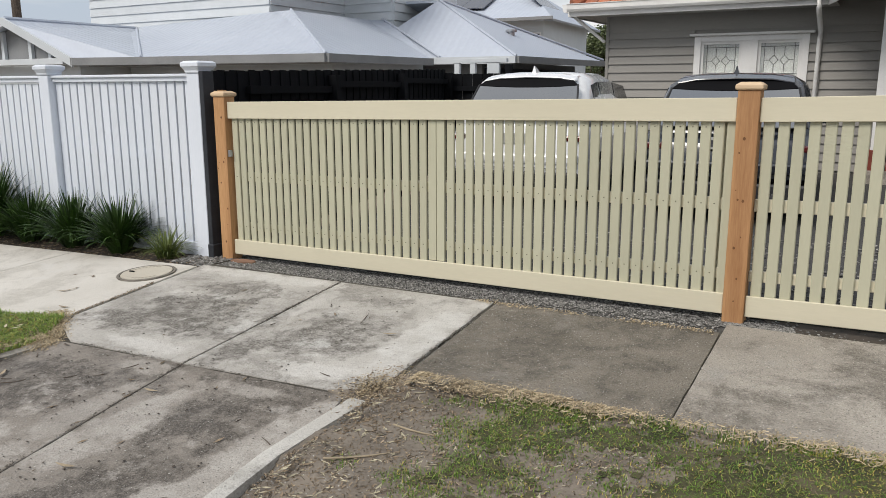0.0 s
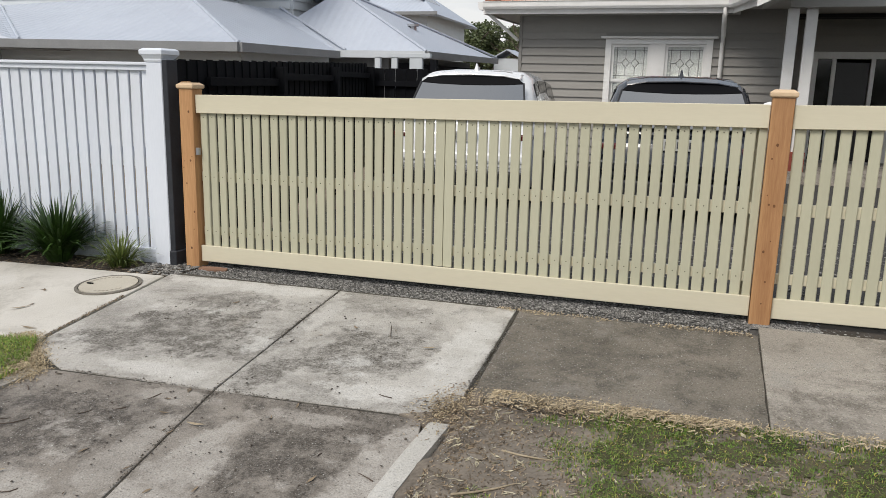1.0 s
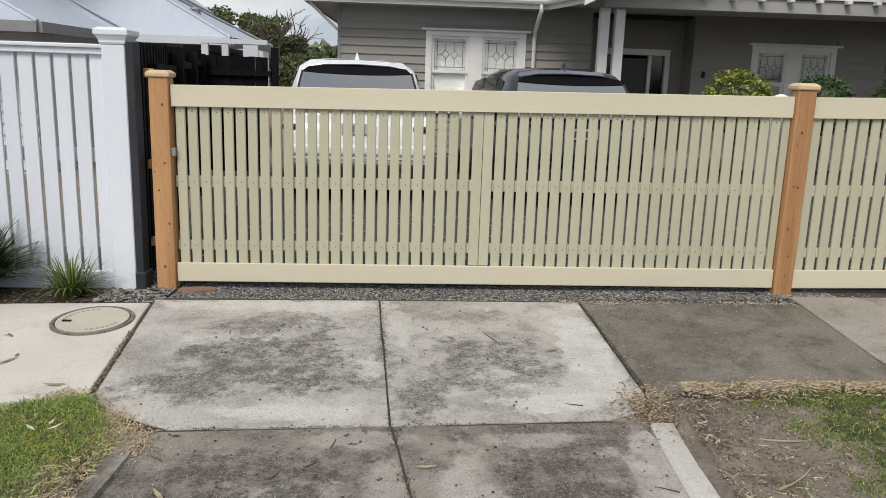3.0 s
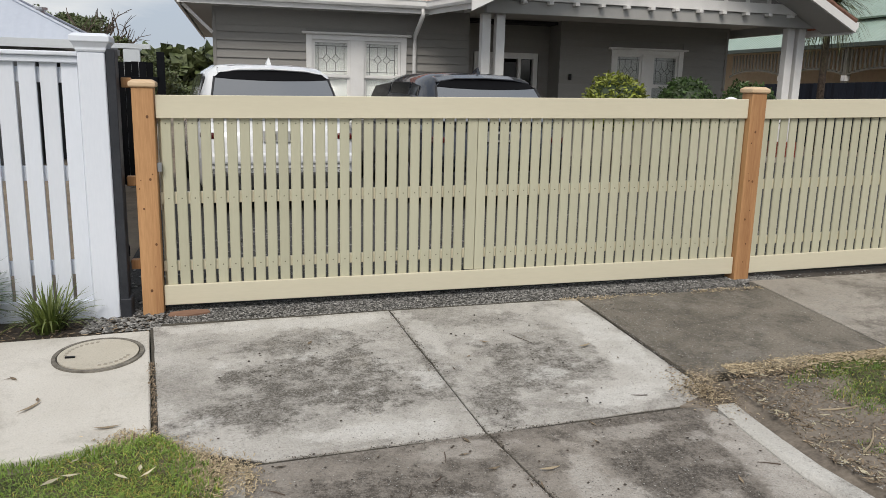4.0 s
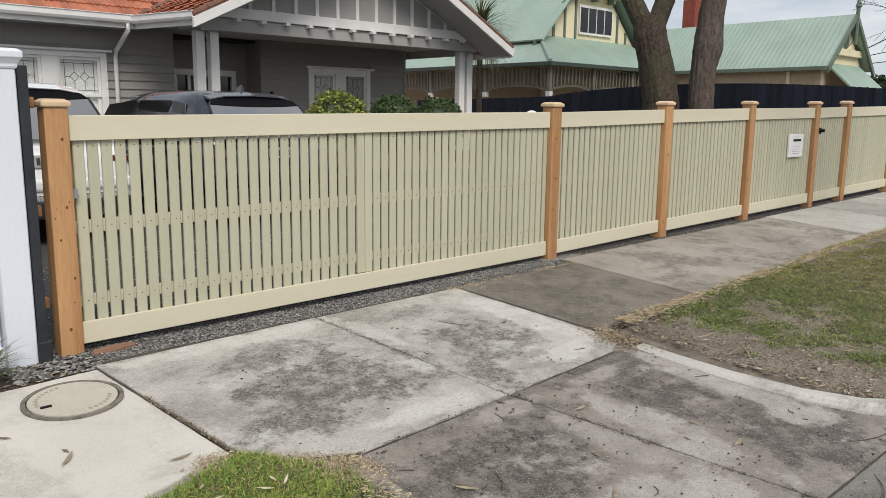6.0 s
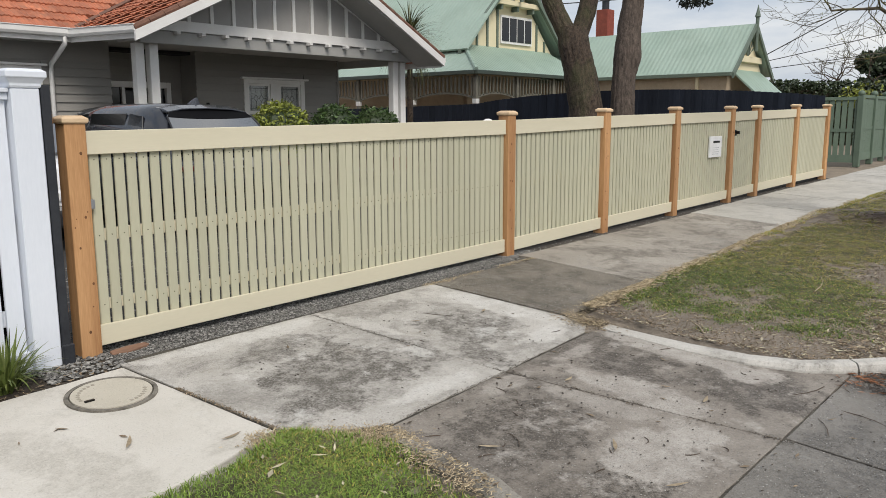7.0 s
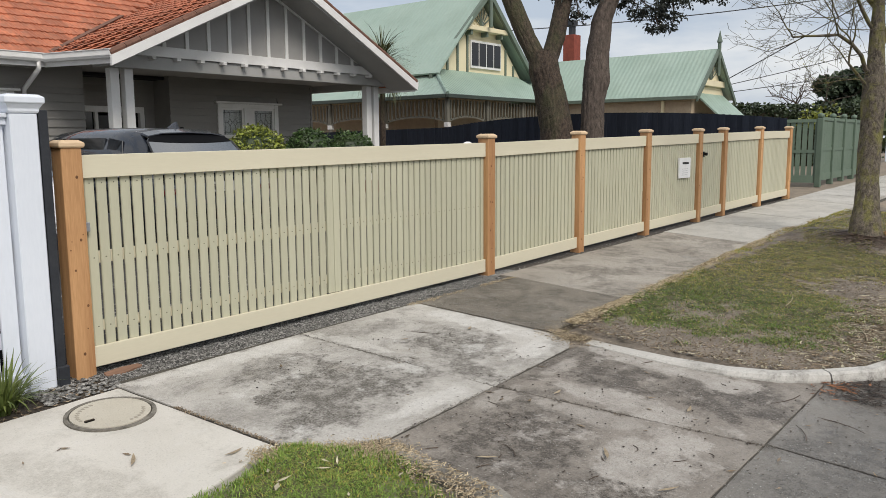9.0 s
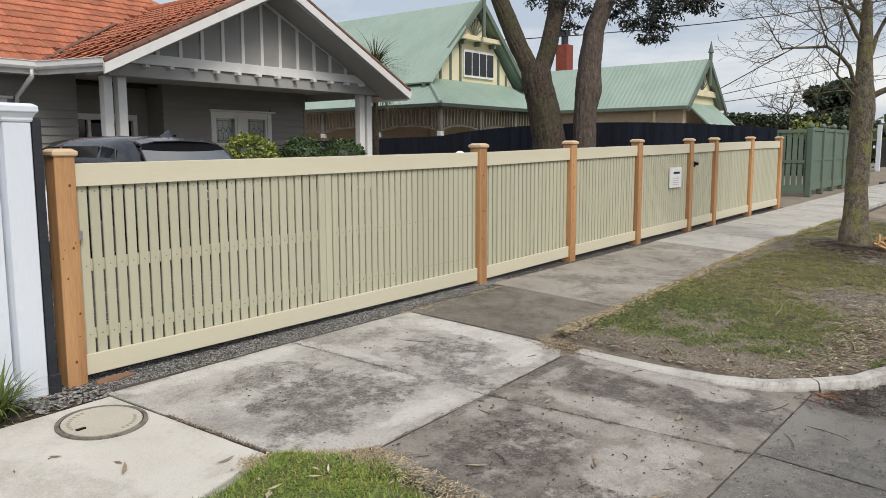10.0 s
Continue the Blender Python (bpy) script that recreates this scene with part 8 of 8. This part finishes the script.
scatter("joint_crumbs", 3200, on_joint, lambda r: stone(r, 0.0015, 0.005), leaf_mat("dark_joint_crumb", (0.025, 0.02, 0.014), (0.10, 0.08, 0.055), vary=0.5), "dark dirt and moss crumbs along the slab joints", "grit", 41)



def path_edge(rng):
    """Along the nature strip's edge at the footpath, in uneven drifts."""
    x = 3.0 + (rng.random() ** 1.4) * 8.5
    edge = -1.66 + 0.04 * (x - 2.88) + 0.02 * noise.noise((x * 5, 1.0, 2.0))
    y = edge - 0.02 - abs(rng.gauss(0, 0.06))
    if noise.noise((x * 1.7, 4.0, 9.0)) + rng.uniform(-0.35, 0.35) < 0.05 or not inside(x, y, STRIP_R):
        return None
    return (x, y, strip_lift(x, y) + 0.012)


scatter("dry_clippings", 15000, path_edge, lambda r: chip(r, 0.016, 0.0016), straw_mat, "pale dry clippings along the footpath edge", "clippings", 53)
scatter("dry_clippings", 3000, edge_left, lambda r: chip(r, 0.012, 0.0012), straw_mat, "pale dry clippings along the lawn edge", "clippings", 43)
scatter("leaf_litter", 500, edge_left, lambda r: dead_leaf(r, 0.006, 0.025), litter_mat, "dead leaves along the lawn edge", "leaves", 44)

# twigs lying about
rng = random.Random(90)
for k in range(26):
    x, y = rng.uniform(0.5, 3.0), rng.uniform(-4.3, -0.9)
    if y > -2 and rng.random() < 0.6:
        y = rng.uniform(-3.6, -2.1)
    a = rng.uniform(0, 6.28)
    L = rng.uniform(0.03, 0.10) if k % 5 else rng.uniform(0.18, 0.3)
    bend = rng.gauss(0, 0.4)
    pts = [(x + L * (f - 0.5) * math.cos(a + bend * f), y + L * (f - 0.5) * math.sin(a + bend * f), ground_z(x, y) + 0.0035) for f in (0, 0.33, 0.66, 1)]
    single("twig", Shape().tube(pts, [0.0028, 0.0025, 0.002, 0.0012], 5), twig_mat, "thin dark dry twig lying on the driveway", "twig", group="twigs on the driveway")
for x, y, L, a in ((5.2, -2.75, 0.75, 0.12), (6.3, -2.1, 0.22, 0.05), (3.2, -2.5, 0.28, 0.6), (3.3, -2.2, 0.25, -0.1), (4.4, -3.5, 0.5, 0.25)):
    pts = [(x + L * (f - 0.5) * math.cos(a + 0.2 * f), y + L * (f - 0.5) * math.sin(a + 0.2 * f), strip_lift(x, y) + 0.008) for f in (0, 0.33, 0.66, 1)]
    single("twig", Shape().tube(pts, [0.005, 0.0045, 0.004, 0.0025], 6), surf("pale_stick", (0.25, 0.2, 0.13), (0.4, 0.33, 0.23), rough=0.8), "pale dry stick lying on the nature strip", "twig")

gum_leaf = leaf_mat("curled_gum_leaf", (0.16, 0.12, 0.075), (0.42, 0.34, 0.23), rough=0.7, vary=0.4)
for k, (x, y, a, L) in enumerate(((1.19, -2.97, 0.6, 0.07), (0.75, -2.55, 2.2, 0.055), (2.05, -3.05, 0.2, 0.06), (-0.42, -1.35, 1.0, 0.075), (-0.05, -1.62, 0.1, 0.06), (2.45, -1.15, 0.4, 0.05), (1.05, -3.35, 2.6, 0.06), (1.75, -2.35, 0.1, 0.05))):
    ls = Shape()
    for m in range(9):
        f = m / 8 - 0.5
        w, bow, lift = 0.010 * math.cos(math.pi * f * 0.98), 0.25 * L * f * f, 0.010 + 0.09 * abs(f) ** 1.5 * L * 4
        for side in (-w, w):
            u, v = L * f * 2, side + bow
            ls.v.append((x + u * math.cos(a) - v * math.sin(a), y + u * math.sin(a) + v * math.cos(a), ground_z(x, y) + lift + abs(side) * 0.35))
    ls.f = [(2 * m, 2 * m + 1, 2 * m + 3, 2 * m + 2) for m in range(8)]
    single("gum_leaf", ls, gum_leaf, "curled dry gum leaf lying on the concrete", "leaf", smooth=True, group="gum leaves on the concrete")

single("timber_offcut", Shape().prism([(0.09, -0.12), (0.20, -0.14), (0.345, -0.10), (0.33, -0.06), (0.22, -0.05), (0.10, -0.07)], -0.012, lambda x, y: 0.012 + 0.02 * (x - 0.1) + 0.1 * (y + 0.1)), red_wood, "split reddish timber offcut under the gate end", "timber offcut", bevel=0.004)
rs = random.Random(4)
ss = Shape()
for k in range(26):
    p = Vector((9.3 + rs.gauss(0, 0.14), -2.92 + rs.gauss(0, 0.09), strip_lift(9.3, -2.92) + 0.03 + abs(rs.gauss(0, 0.05))))
    d = Vector((rs.gauss(0, 1), rs.gauss(0, 1), rs.gauss(0, 0.6))).normalized() * rs.uniform(0.05, 0.12)
    ss.tube([tuple(p - d), tuple(p + d)], rs.uniform(0.012, 0.028), 5)
single("wood_chips", ss, cut_wood, "fresh orange split wood heaped at the tree foot", "wood chips", kind="stuff")

# ---- overhead lines, pole and things far off ----
def cable(p, q, sag, label):
    pts = []
    for k in range(17):
        f = k / 16
        v = Vector(p).lerp(Vector(q), f)
        v.z -= sag * 4 * f * (1 - f)
        pts.append(tuple(v))
    single("overhead_cable", Shape().tube(pts, 0.02, 5), cable_mat, label, "cable", group="overhead cables")


cable((14.0, 24.0, 5.6), (40.0, -7.0, 9.2), 1.3, "thin black overhead cable")
cable((28.0, 6.5, 3.5), (38, -4.2, 12.0), 0.2, "thin black overhead service cable")
cable((38.0, 10.2, 4.1), (52, -6, 9.5), 0.2, "thin black overhead cable")
cable((38.0, 10.1, 3.8), (52, -6, 7.2), 0.2, "thin black overhead cable")
pole = thing("power_pole", "weathered timber power pole with a crossarm", "power pole", (-34.4, 19.8, -0.2))
part("pole", Shape().tube([(-34.4, 19.8, -0.3), (-34.4, 19.8, 9.0)], [0.24, 0.2], 12), bark_smooth, pole)
part("crossarm", Shape().box(-35.6, -33.2, 19.7, 19.85, 7.9, 8.05), bark_smooth, pole)
wg = thing("white_gate", "white gate and black letterbox far along the street", "gate", (43.6, 3.1, 0.4))
part("post", Shape().box(43.4, 43.6, 3.0, 3.2, 0.3, 2.7), white_paint, wg, bevel=0.01)
part("leaf", Shape().box(43.6, 46.0, 3.08, 3.12, 0.5, 1.9), black_metal, wg)
fp = Shape().prism([(27.0, -1.6), (60.0, -1.6), (60, 0.2), (27, 0.2)], 0.2, lambda x, y: ground_z(x, y) + 0.004)
single("pavement", fp, asphalt, "dark asphalt footpath further along the street", "footpath", kind="structure")
# far rows that close the view
rng = random.Random(13)
far = Shape()
for _ in range(26000):
    k = rng.random()
    if k < 0.4:
        x, y = rng.uniform(-60, 25), 58 + rng.uniform(-2, 2)
    elif k < 0.75:
        x, y = 75 + rng.uniform(-2, 2), rng.uniform(-40, 58)
    else:
        x, y = rng.uniform(-60, 75), -42 + rng.uniform(-2, 2)
    z = rng.random() ** 0.8 * (3.6 + 1.6 * noise.noise((x * 0.12, y * 0.12, 0.5)))
    leaf_quad(far, Vector((x, y, z - 0.3)), rng.uniform(0.6, 1.3), rng, slim=0.9)
single("far_woods", far, leaf_far, "far row of garden trees and hedges", "trees", kind="stuff")
